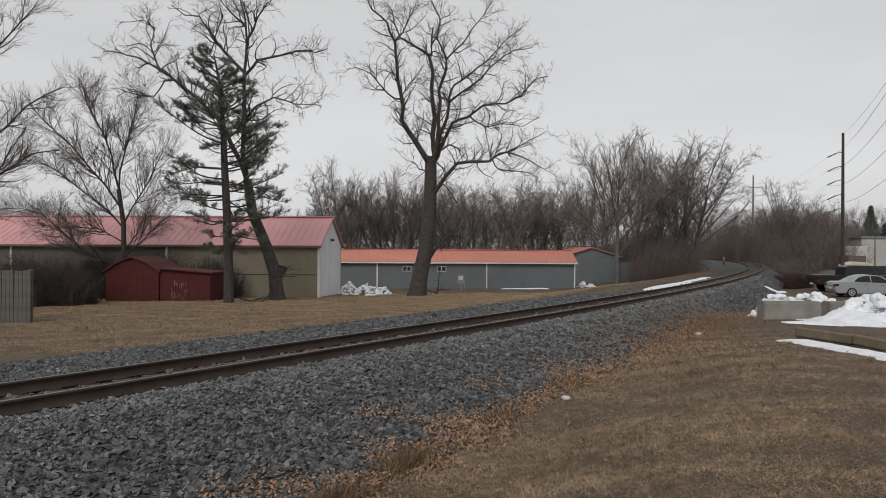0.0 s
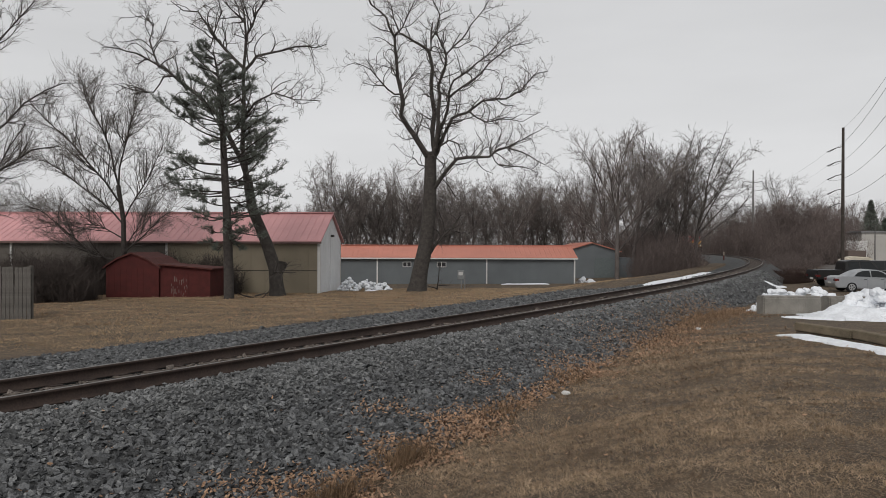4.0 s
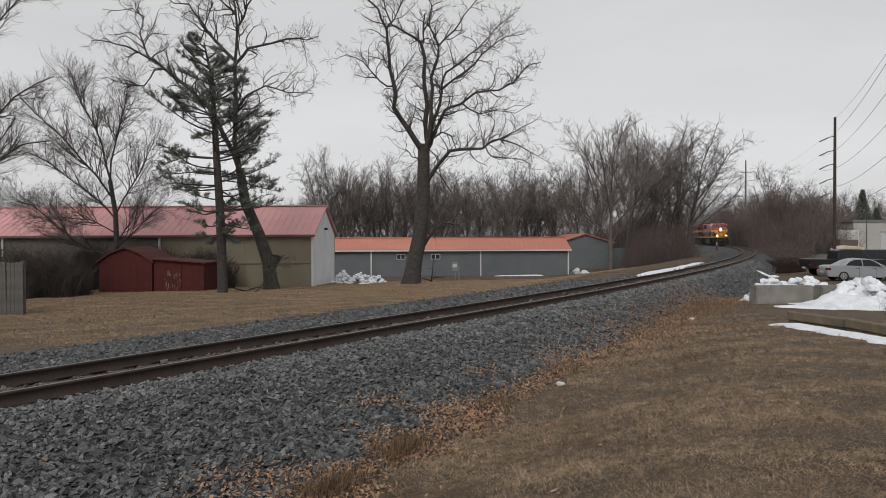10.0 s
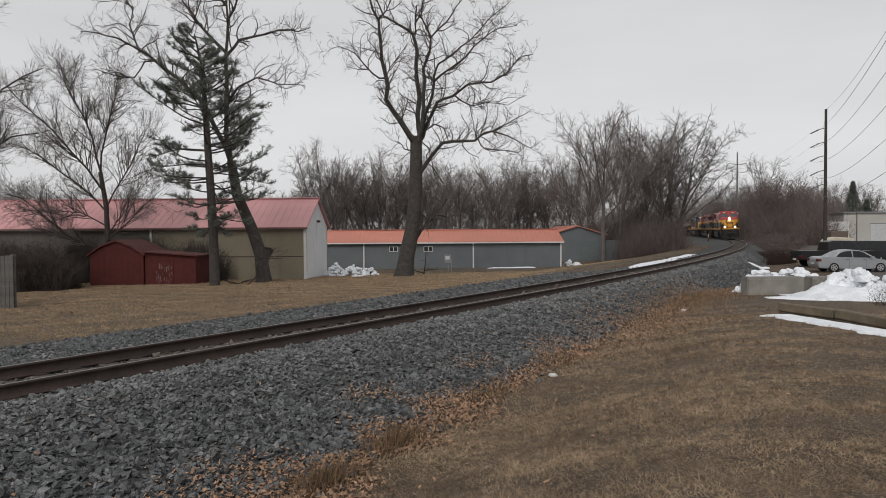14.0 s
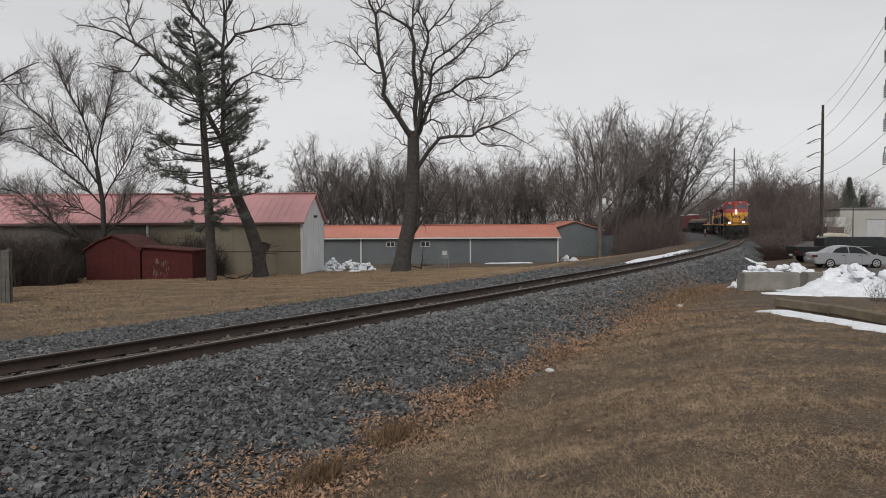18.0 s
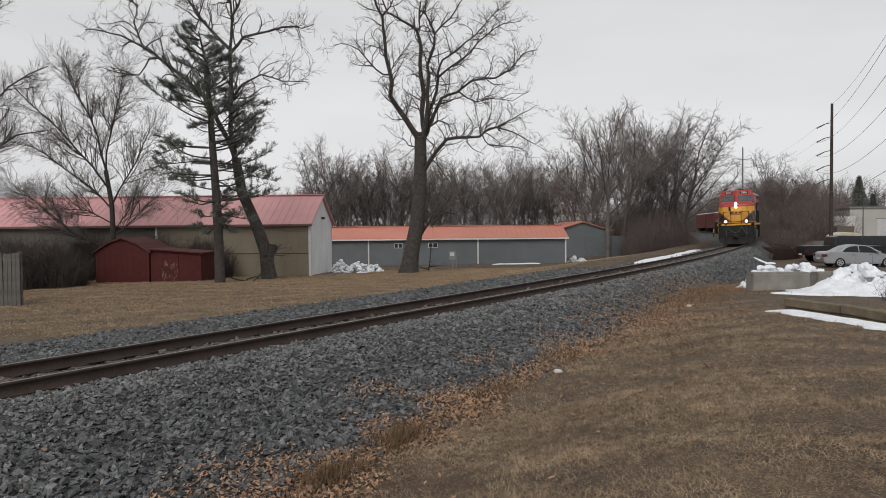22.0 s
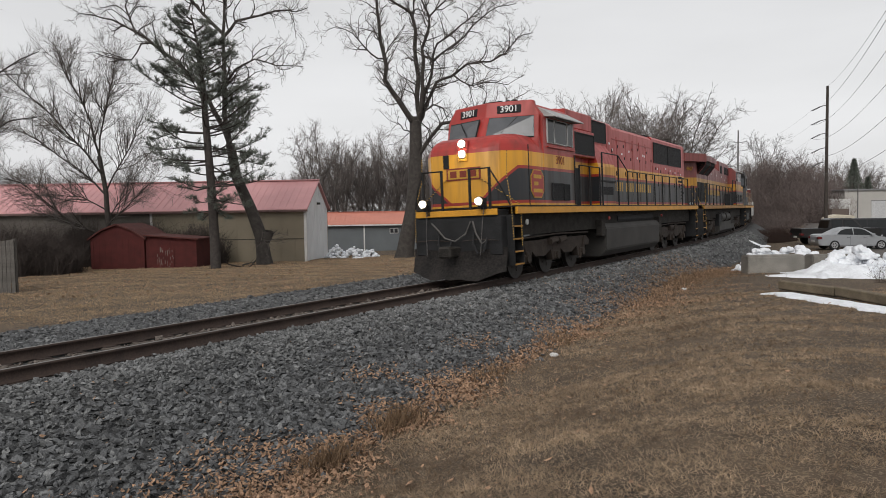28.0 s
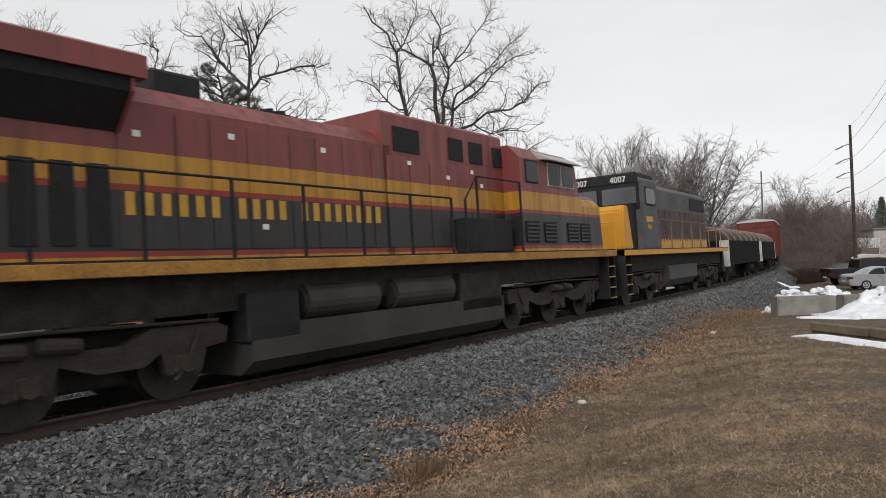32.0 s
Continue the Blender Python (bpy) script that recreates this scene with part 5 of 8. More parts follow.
# ---- thickets of brush ----
def thicket(rng, n, wx, wy, h, material, r=0.018, side=7):
    """Many thin stems with side twigs, each a long thin triangle."""
    tb_ = Tubes()
    x, y = rng.uniform(-wx, wx, n), rng.uniform(-wy, wy, n)
    hh = h * rng.uniform(0.35, 1.0, n) * (1 - 0.5 * (x / wx) ** 2)
    p = np.stack([x, y, np.full(n, -0.1)], -1)
    d = np.stack([rng.normal(0, 0.36, n), rng.normal(0, 0.36, n), np.ones(n)], -1)
    q = p + d * hh[:, None]
    tb_.spikes(p, q, np.full(n, r), rng)
    i = np.repeat(np.arange(n), side)
    m = len(i)
    f = rng.uniform(0.08, 0.9, (m, 1))
    a = p[i] + (q - p)[i] * f
    e = np.stack([rng.normal(0, 0.6, m), rng.normal(0, 0.6, m), rng.uniform(0.1, 1.0, m)], -1)
    tb_.spikes(a, a + e * (hh[i] * rng.uniform(0.12, 0.38, m))[:, None], np.full(m, r * 0.75), rng)
    return tb_.mesh("thicket", material)


TH_ME = [thicket(np.random.RandomState(70 + k), 330, 5.0, 2.2, 4.5, BRUSH, 0.020, 13) for k in range(3)]
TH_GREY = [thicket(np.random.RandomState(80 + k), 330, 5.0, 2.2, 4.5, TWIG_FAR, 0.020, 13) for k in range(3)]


def px_thicket(px, depth, h, k, grey=False, wx=1.0, label="leafless tangle of brush at the wood's edge"):
    x = (px - 784) / 1245.0 * depth
    o = part("thicket", (TH_GREY if grey else TH_ME)[k % 3])
    o.matrix_basis = Matrix.Translation((x, depth, land1(x, depth))) @ Matrix.Rotation(rngt.uniform(-0.3, 0.3), 4, "Z") @ Matrix.Diagonal((wx, 1.0, h / 4.5, 1))
    tagged(o, label, "brush", "thickets", "stuff")


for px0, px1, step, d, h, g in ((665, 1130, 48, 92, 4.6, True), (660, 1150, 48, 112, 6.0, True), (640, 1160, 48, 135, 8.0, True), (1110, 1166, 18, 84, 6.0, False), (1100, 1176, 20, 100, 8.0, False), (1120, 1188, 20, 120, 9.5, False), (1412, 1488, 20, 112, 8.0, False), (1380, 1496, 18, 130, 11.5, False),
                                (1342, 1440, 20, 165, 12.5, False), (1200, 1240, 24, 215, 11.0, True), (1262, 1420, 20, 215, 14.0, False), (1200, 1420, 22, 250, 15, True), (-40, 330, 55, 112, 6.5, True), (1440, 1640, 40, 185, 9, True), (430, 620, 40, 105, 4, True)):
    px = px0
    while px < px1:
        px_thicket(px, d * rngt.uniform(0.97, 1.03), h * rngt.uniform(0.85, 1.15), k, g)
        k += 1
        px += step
for px, d, h in ((1156, 72, 4.0), (1151, 75, 4.8), (1160, 72, 4.2), (1172, 76, 5.2), (1184, 73, 4.2), (1196, 78, 5.2), (1207, 76, 4.4), (1216, 81, 4.8), (1140, 80, 6.5), (1168, 82, 6.8), (1192, 84, 6.5)):
    px_thicket(px, d, h, k, False, 0.36)
    k += 1
for px, d, h in ((1352, 84, 1.5), (1368, 80, 1.7), (1384, 88, 1.8), (1398, 84, 1.9), (1412, 92, 2.2), (1376, 98, 2.4), (1400, 102, 2.6), (1425, 100, 2.4)):
    px_thicket(px, d, h, k, False, 0.45, "low leafless brush between the ballast and the lot")
    k += 1
# low brush beside the lot and by the fence
NEARB = [thicket(np.random.RandomState(90 + k), 800, 1.6, 0.8, 1.9, mat("dark_hedge_twigs", (0.062, 0.049, 0.043), 0.95, var=0.3, bump=0), 0.011, 16) for k in range(2)]
for x, y, s, lab in ((-19.1, 34.2, 1.22, "dense leafless hedge beside the red shed"), (-18.9, 34.7, 1.12, "dense leafless hedge beside the red shed"), (-20.5, 33.6, 1.25, "dense leafless hedge behind the fence"), (-19.3, 35.2, 1.5, "dense leafless hedge beside the red shed"), (-21.2, 35.4, 1.6, "dense leafless hedge behind the fence"), (-20.4, 41.6, 1.75, "tall dark brush along the storage building"), (-16.8, 42.2, 1.65, "tall dark brush along the storage building"), (-13.9, 42.4, 1.55, "tall dark brush along the storage building")):
    o = part("hedge", NEARB[0 if s > 1.15 else 1])
    o.matrix_basis = Matrix.Translation((x, y, land1(x, y))) @ Matrix.Diagonal((1, 1, s, 1))
    tagged(o, lab, "hedge", "hedges", "stuff")
LOTB = thicket(np.random.RandomState(97), 700, 2.2, 0.9, 1.7, mat("dark_lot_brush", (0.055, 0.034, 0.028), 0.95, var=0.3, bump=0), 0.016, 12)
for x, y, k_ in ((27.7, 55.0, 0.85), (26.2, 58.5, 0.5), (30.5, 64.0, 0.6)):
    o = part("bush", LOTB)
    o.matrix_basis = pose(x, y, land1(x, y), 0, 0, 30) @ Matrix.Diagonal((0.55, 0.8, k_, 1))
    tagged(o, "dark leafless bush at the parking lot's edge", "bush", "bushes", "stuff")
WEED = thicket(np.random.RandomState(98), 60, 0.5, 0.3, 1.1, mat("dark_weed_stems", (0.07, 0.05, 0.04), 0.95, bump=0), 0.006)
o = part("bush", WEED)
o.matrix_basis = pose(13.9, 21.0, land1(13.9, 21.0))
tagged(o, "thin dry shrub in front of the snow pile", "bush", "bushes", "stuff")


# ---- evergreens ----
def tuft_mesh(name, centres, dirs, size, n, rng, material, width=0.009):
    """Bundles of needles as thin blades."""
    C, Dd = np.repeat(np.array(centres), n, 0), np.repeat(np.array(dirs), n, 0)
    m = len(C)
    d = Dd * 0.7 + rng.normal(0, 0.6, (m, 3))
    d /= np.linalg.norm(d, axis=1)[:, None]
    L = size * rng.uniform(0.6, 1.15, (m, 1))
    w = np.cross(d, rng.normal(0, 1, (m, 3)))
    w /= np.maximum(np.linalg.norm(w, axis=1)[:, None], 1e-6)
    w *= width
    v = np.stack([C - w, C + w, C + d * L + w * 0.4, C + d * L - w * 0.4], 1).reshape(-1, 3)
    f = np.arange(m * 4).reshape(-1, 4)
    return raw(name, v, f, material)


def pine(base, h, seed):
    rng = np.random.RandomState(seed)
    e = thing("pine_tree", pose(*base), "tall ragged dark green pine with open branches", "tree")
    tr, br = Tubes(), Tubes()
    pts = [np.array((x, 0.05 * k, z)) for k, (x, z) in enumerate(((0.0, -0.3), (-0.05, 2.0), (-0.15, 4.6), (-0.3, 7.0), (-0.42, 9.2), (-0.6, 11.5), (-0.95, 13.1)))]
    tr.add(pts, [0.27, 0.24, 0.21, 0.18, 0.14, 0.08, 0.03], 10)
    zs, xs = [q[2] for q in pts], [q[0] for q in pts]
    cs, ds = [], []
    z = 3.2
    while z < 12.9:
        reach = np.interp(z, (3.2, 4.2, 5.6, 7.0, 8.4, 9.4, 11.0, 12.2, 13.0), (1.6, 2.9, 4.1, 3.9, 3.7, 3.3, 1.9, 1.4, 0.5))
        for _ in range(rng.randint(3, 6)):
            a = rng.uniform(0, math.tau)
            R_ = reach * rng.uniform(0.55, 1.08)
            p = np.array([np.interp(z, zs, xs), 0.1, z + rng.uniform(-0.15, 0.15)])
            d = np.array([math.cos(a), math.sin(a), np.interp(z, (3.2, 6.5, 10, 13), (-0.25, 0.02, 0.25, 0.5))])
            q, _ = wander(rng, p, d / np.linalg.norm(d), R_, 8, 0.07, 0.025)
            br.add(q, np.linspace(0.05, 0.014, len(q)), 4)
            dense = 0.45 if z < 4.6 else 1.0 if z < 9.8 else 0.55
            for i in range(4 if z < 11 else 3, 9):
                f = i / 8
                for _ in range(int((0.5 + 5 * f) * dense + rng.uniform(0, 1))):
                    along = q[i] - q[i - 1]
                    along /= max(np.linalg.norm(along), 1e-6)
                    side = np.array([-along[1], along[0], 0.0]) * rng.choice((-1, 1))
                    dd = along * rng.uniform(0.2, 1.0) + side * rng.uniform(0.2, 1.0) + np.array([0, 0, rng.uniform(-0.1, 0.75)])
                    dd /= np.linalg.norm(dd)
                    L = rng.uniform(0.25, 0.75) * min(1.0, 0.35 + R_ * 0.22)
                    tip = q[i] + dd * L
                    br.add([q[i], q[i] + dd * L * 0.5, tip], [0.011, 0.009, 0.006], 3)
                    for w in (0.55, 0.8, 1.0):
                        cs.append(q[i] + dd * L * w)
                        ds.append(dd * 0.5 + np.array([0, 0, 0.35]))
        z += rng.uniform(0.34, 0.68)
    part("trunk", tr.mesh("trunk", PINEBARK), None, e)
    part("limb", br.mesh("limb", PINEBARK), None, e)
    part("foliage", tuft_mesh("foliage", cs, ds, 0.19, 15, rng, NEEDLE, 0.008), None, e, "dark green needle tufts")


pine((-11.0, 36.2, -1.1), 13, 12)


def spruce(x, y, h, seed):
    rng = np.random.RandomState(seed)
    e = thing("spruce_tree", pose(x, y, land1(x, y)), "dark conical evergreen beyond the workshop", "tree")
    tr = Tubes()
    tr.add([(0, 0, -0.3), (0, 0, h * 0.5), (0, 0, h)], [0.25, 0.16, 0.03], 6)
    cs, ds = [], []
    for _ in range(1100):
        z = h * rng.uniform(0.08, 1.0)
        a = rng.uniform(0, math.tau)
        R_ = (1 - z / h) * h * 0.30 * rng.uniform(0.3, 1.05)
        cs.append((R_ * math.cos(a), R_ * math.sin(a), z))
        ds.append((math.cos(a), math.sin(a), -0.2))
    part("trunk", tr.mesh("trunk", PINEBARK), None, e)
    me = tuft_mesh("foliage", cs, ds, 0.5, 12, rng, NEEDLE, 0.03)
    part("foliage", me, None, e)


spruce(91.2, 150, 12.6, 3)
spruce(98.0, 156, 9.0, 4)
# fallen limb by the meter box
def broken_limb(m, label):
    rg = np.random.RandomState(6)
    e = thing("fallen_branch", m, label, "branch")
    for p, d, L_ in (((0, 0, 0.05), (0.3, 0, 0.9), 2.0), ((0, 0, 0.1), (-0.9, 0.1, 0.2), 1.2), ((0.1, 0, 0.3), (0.9, 0.2, 0.15), 0.9)):
        q, _ = wander(rg, p, d, L_, 6, 0.2, 0.05)
        tb = Tubes()
        tb.add(q, np.linspace(0.05, 0.015, 7), 5)
        bough = part("bough", tb.mesh("bough", BARK), None, e)
        for i in (2, 3, 4, 5):
            z_, _ = wander(rg, q[i], rg.normal(0, 1, 3) + np.array([0, 0, 0.6]), 0.45, 3, 0.2, 0.0)
            tb = Tubes()
            tb.add(z_, np.linspace(0.015, 0.006, 4), 3)
            part("twig", tb.mesh("twig", BARK), None, bough)


broken_limb(pose(-0.4, 48.2, land1(-0.4, 48.2)), "broken bare limb lying in the grass")
broken_limb(pose(-10.2, 37.4, land1(-10.2, 37.4), 70, 0, 40), "broken bare limb at the pine's foot")

# ---- the train ----
TRAIN, AXLES = [], []


def livery(name, xf, tone=1.0, yk=1.0, top=3.42, dirt=0.55, red=(0.38, 0.037, 0.03)):
    """Red top, yellow belt and black skirt with thin red lines; the belt falls to a point on the nose."""
    m = mat(name, (0.5, 0.05, 0.035), 0.42, var=0.1, scale=1.5, fine=25, bump=0.05)
    nt = m.node_tree
    b = nt.nodes["Principled BSDF"]
    N_ = nt.nodes.new

    def math_(op, a, c=None, cl=False):
        q = N_("ShaderNodeMath")
        q.operation, q.use_clamp = op, cl
        for i, v in enumerate((a, c)):
            if v is None:
                continue
            if isinstance(v, (int, float)):
                q.inputs[i].default_value = v
            else:
                nt.links.new(v, q.inputs[i])
        return q.outputs[0]
    co, sp = N_("ShaderNodeTexCoord"), N_("ShaderNodeSeparateXYZ")
    nt.links.new(co.outputs["Object"], sp.inputs[0])
    x, y, z = sp.outputs
    p = math_("ADD", math_("ABSOLUTE", y), math_("MULTIPLY", math_("SUBTRACT", xf, x), 0.27))
    zb = math_("MINIMUM", math_("MAXIMUM", math_("ADD", math_("MULTIPLY", p, 0.84), 1.74), 1.9), 3.0)

    def mixc(f, a, c):
        q = N_("ShaderNodeMixRGB")
        for s_, v in ((0, f), (1, a), (2, c)):
            if isinstance(v, tuple):
                q.inputs[s_].default_value = (*[k * tone for k in v], 1)
            else:
                nt.links.new(v, q.inputs[s_])
        return q.outputs[0]
    RED, YEL, BLK, STR = red, (0.62 * yk, 0.30 * yk, 0.025 * yk), (0.021, 0.023, 0.026), (0.30, 0.03, 0.02)
    c = mixc(math_("GREATER_THAN", z, math_("SUBTRACT", zb, 0.045)), BLK, STR)
    c = mixc(math_("GREATER_THAN", z, math_("ADD", zb, 0.04)), c, YEL)
    c = mixc(math_("GREATER_THAN", z, top), c, RED)
    low = mixc(math_("GREATER_THAN", z, 2.05), YEL, STR)
    c = mixc(math_("GREATER_THAN", z, 2.13), low, c)
    # streaks of grime and fading
    mp = N_("ShaderNodeMapping")
    mp.inputs["Scale"].default_value = (3.0, 3.0, 0.35)
    nt.links.new(co.outputs["Object"], mp.inputs[0])
    n = N_("ShaderNodeTexNoise")
    n.inputs["Scale"].default_value, n.inputs["Detail"].default_value = 1.6, 6
    nt.links.new(mp.outputs[0], n.inputs["Vector"])
    r = N_("ShaderNodeMapRange")
    r.inputs["From Min"].default_value, r.inputs["From Max"].default_value = 0.45 - (dirt - 0.55) * 0.6, 0.8
    r.inputs["To Max"].default_value = dirt
    nt.links.new(n.outputs[0], r.inputs[0])
    c = mixc(r.outputs[0], c, (0.075, 0.055, 0.045))
    nt.links.new(c, b.inputs["Base Color"])
    rr = math_("ADD", math_("MULTIPLY", r.outputs[0], 0.5), 0.38)
    nt.links.new(rr, b.inputs["Roughness"])
    return m


PAINT_A, PAINT_B = livery("belted_paint", 10.15), livery("weathered_belted_paint", 9.6, 0.92, 0.82, 3.5, 0.66, (0.225, 0.05, 0.046))
YELLOW = mat("yellow_paint", (0.58, 0.27, 0.022), 0.5, var=0.18, scale=2, fine=30, bump=0.06)
YELLOW_OLD = mat("grimy_yellow_paint", (0.34, 0.165, 0.03), 0.6, var=0.4, scale=2, fine=30, bump=0.06)
REDP = mat("red_paint", (0.34, 0.035, 0.026), 0.45, var=0.15, scale=2, bump=0.06)
BLACKP = mat("black_steel", (0.019, 0.019, 0.020), 0.7, var=0.4, scale=3, fine=40, bump=0.2, spec=0.25)
GRIME = mat("grimy_underframe", (0.033, 0.030, 0.027), 0.9, var=0.5, scale=4, fine=35, bump=0.4, spec=0.2)
TANKM = mat("dusty_black_tank", (0.037, 0.034, 0.031), 0.7, var=0.4, scale=1.2, fine=30, bump=0.1)
PLOWM = mat("scuffed_plow_steel", (0.017, 0.014, 0.0125), 0.8, var=0.7, scale=2.5, fine=20, bump=0.4, spec=0.3)
GLASS_S = mat("dark_side_glass", (0.014, 0.015, 0.016), 0.12, bump=0, spec=0.22)
TRUCKM = mat("dusty_truck_steel", (0.040, 0.030, 0.024), 0.9, var=0.5, scale=3.5, fine=30, bump=0.4)
GRILLE = mat("dark_grille", (0.012, 0.012, 0.013), 0.8, var=0.3, scale=8, fine=90, bump=0.5)
# Grey base colour stands in for sky glare on the windshields.
GLASS_T = mat("cab_glass", (0.10, 0.105, 0.112), 0.12, var=0.25, scale=1.5, bump=0, spec=0.35)
ALU = mat("bare_aluminium", (0.42, 0.42, 0.41), 0.5, 0.5, var=0.2, scale=3, bump=0.1)
WHITE_M = mat("white_marking", (0.75, 0.75, 0.73), 0.6, var=0.1, bump=0)
LETTER = mat("faded_yellow_lettering", (0.52, 0.29, 0.04), 0.6, var=0.2, scale=5, bump=0)
NUMRED = mat("dull_red_lettering", (0.20, 0.035, 0.02), 0.6, var=0.2, bump=0)
LAMP = mat("burning_headlight", (0.9, 0.85, 0.7), 0.3, bump=0, emit=(1.0, 0.84, 0.62, 60.0))
DITCH = mat("burning_ditch_light", (0.9, 0.85, 0.7), 0.3, bump=0, emit=(1.0, 0.80, 0.55, 50.0))
LENS = mat("unlit_lens", (0.25, 0.27, 0.28), 0.15, bump=0, spec=0.8)
WHEELM = mat("worn_wheel_steel", (0.035, 0.03, 0.027), 0.6, 0.4, var=0.4, bump=0.2)


def rope_mat():
    m = mat("black_yellow_chain", (0.5, 0.3, 0.05), 0.7, bump=0)
    nt = m.node_tree
    co, sp = nt.nodes.new("ShaderNodeTexCoord"), nt.nodes.new("ShaderNodeSeparateXYZ")
    nt.links.new(co.outputs["Object"], sp.inputs[0])
    a, c, d, e = (nt.nodes.new("ShaderNodeMath") for _ in range(4))
    a.operation, c.operation, d.operation, e.operation = "ADD", "MULTIPLY", "SINE", "GREATER_THAN"
    nt.links.new(sp.outputs[0], a.inputs[0])
    nt.links.new(sp.outputs[2], a.inputs[1])
    nt.links.new(a.outputs[0], c.inputs[0])
    c.inputs[1].default_value = 95
    nt.links.new(c.outputs[0], d.inputs[0])
    nt.links.new(d.outputs[0], e.inputs[0])
    e.inputs[1].default_value = 0.0
    mx = nt.nodes.new("ShaderNodeMixRGB")
    mx.inputs[1].default_value, mx.inputs[2].default_value = (0.02, 0.02, 0.02, 1), (0.55, 0.33, 0.06, 1)
    nt.links.new(e.outputs[0], mx.inputs[0])
    nt.links.new(mx.outputs[0], nt.nodes["Principled BSDF"].inputs["Base Color"])
    return m


ROPE = rope_mat()


def words(text, size, material, parent, m, name="lettering", label=""):
    cu = bpy.data.curves.new(name, "FONT")
    cu.body, cu.size, cu.extrude, cu.align_x, cu.align_y = text, size, 0.006, "CENTER", "CENTER"
    ob = new(name, cu)
    dg = bpy.context.evaluated_depsgraph_get()
    me = bpy.data.meshes.new_from_object(ob.evaluated_get(dg))
    bpy.data.objects.remove(ob)
    me.materials.clear()
    me.materials.append(material)
    o = part(name, me, None, parent, label)
    o.matrix_basis = m
    return o


def side_text(x, y, z):
    return Matrix(((-1, 0, 0, x), (0, 0, 1, y), (0, 1, 0, z), (0, 0, 0, 1)))


def side_text_far(x, y, z):
    return Matrix(((1, 0, 0, x), (0, 0, -1, y), (0, 1, 0, z), (0, 0, 0, 1)))


def front_text(x, y, z, tilt=0.0, skew=0.0):
    return Matrix.Translation((x, y, z)) @ Euler((0, radians(-tilt), radians(skew))).to_matrix().to_4x4() @ Matrix(((0, 0, 1, 0), (1, 0, 0, 0), (0, 1, 0, 0), (0, 0, 0, 1)))


def letter_bars(counts, x0, x1, y, z, h, material, parent):
    """A row of plain bars where a company's name stands, one for each letter."""
    total = sum(counts) + 0.8 * (len(counts) - 1)
    step = (x1 - x0) / total
    x = x0
    for c in counts:
        for _ in range(c):
            bm = B()
            box(bm, min(x, x + step * 0.5), max(x, x + step * 0.5), y - 0.004, y + 0.005, z - h / 2, z + h / 2)
            part("name_bar", bm, material, parent)
            x += step
        x += step * 0.8


def wheelset_mesh(r=0.52):
    bm = B()
    for sy in (-1, 1):
        cyl(bm, (0, sy * 0.69, 0), (0, sy * 0.82, 0), r, seg=28)
        cyl(bm, (0, sy * 0.66, 0), (0, sy * 0.70, 0), r + 0.025, seg=28)
        cyl(bm, (0, sy * 0.82, 0), (0, sy * 0.9, 0), 0.14, seg=12)
        for k in range(5):
            a = k * math.tau / 5
            cyl(bm, (0.27 * math.cos(a), sy * 0.815, 0.27 * math.sin(a)), (0.27 * math.cos(a), sy * 0.832, 0.27 * math.sin(a)), 0.07, seg=8)
    cyl(bm, (0, -0.8, 0), (0, 0.8, 0), 0.09, seg=10)
    return mesh_of("wheelset", bm, WHEELM)


WHEELS = wheelset_mesh()
WHEELS_SMALL = wheelset_mesh(0.46)


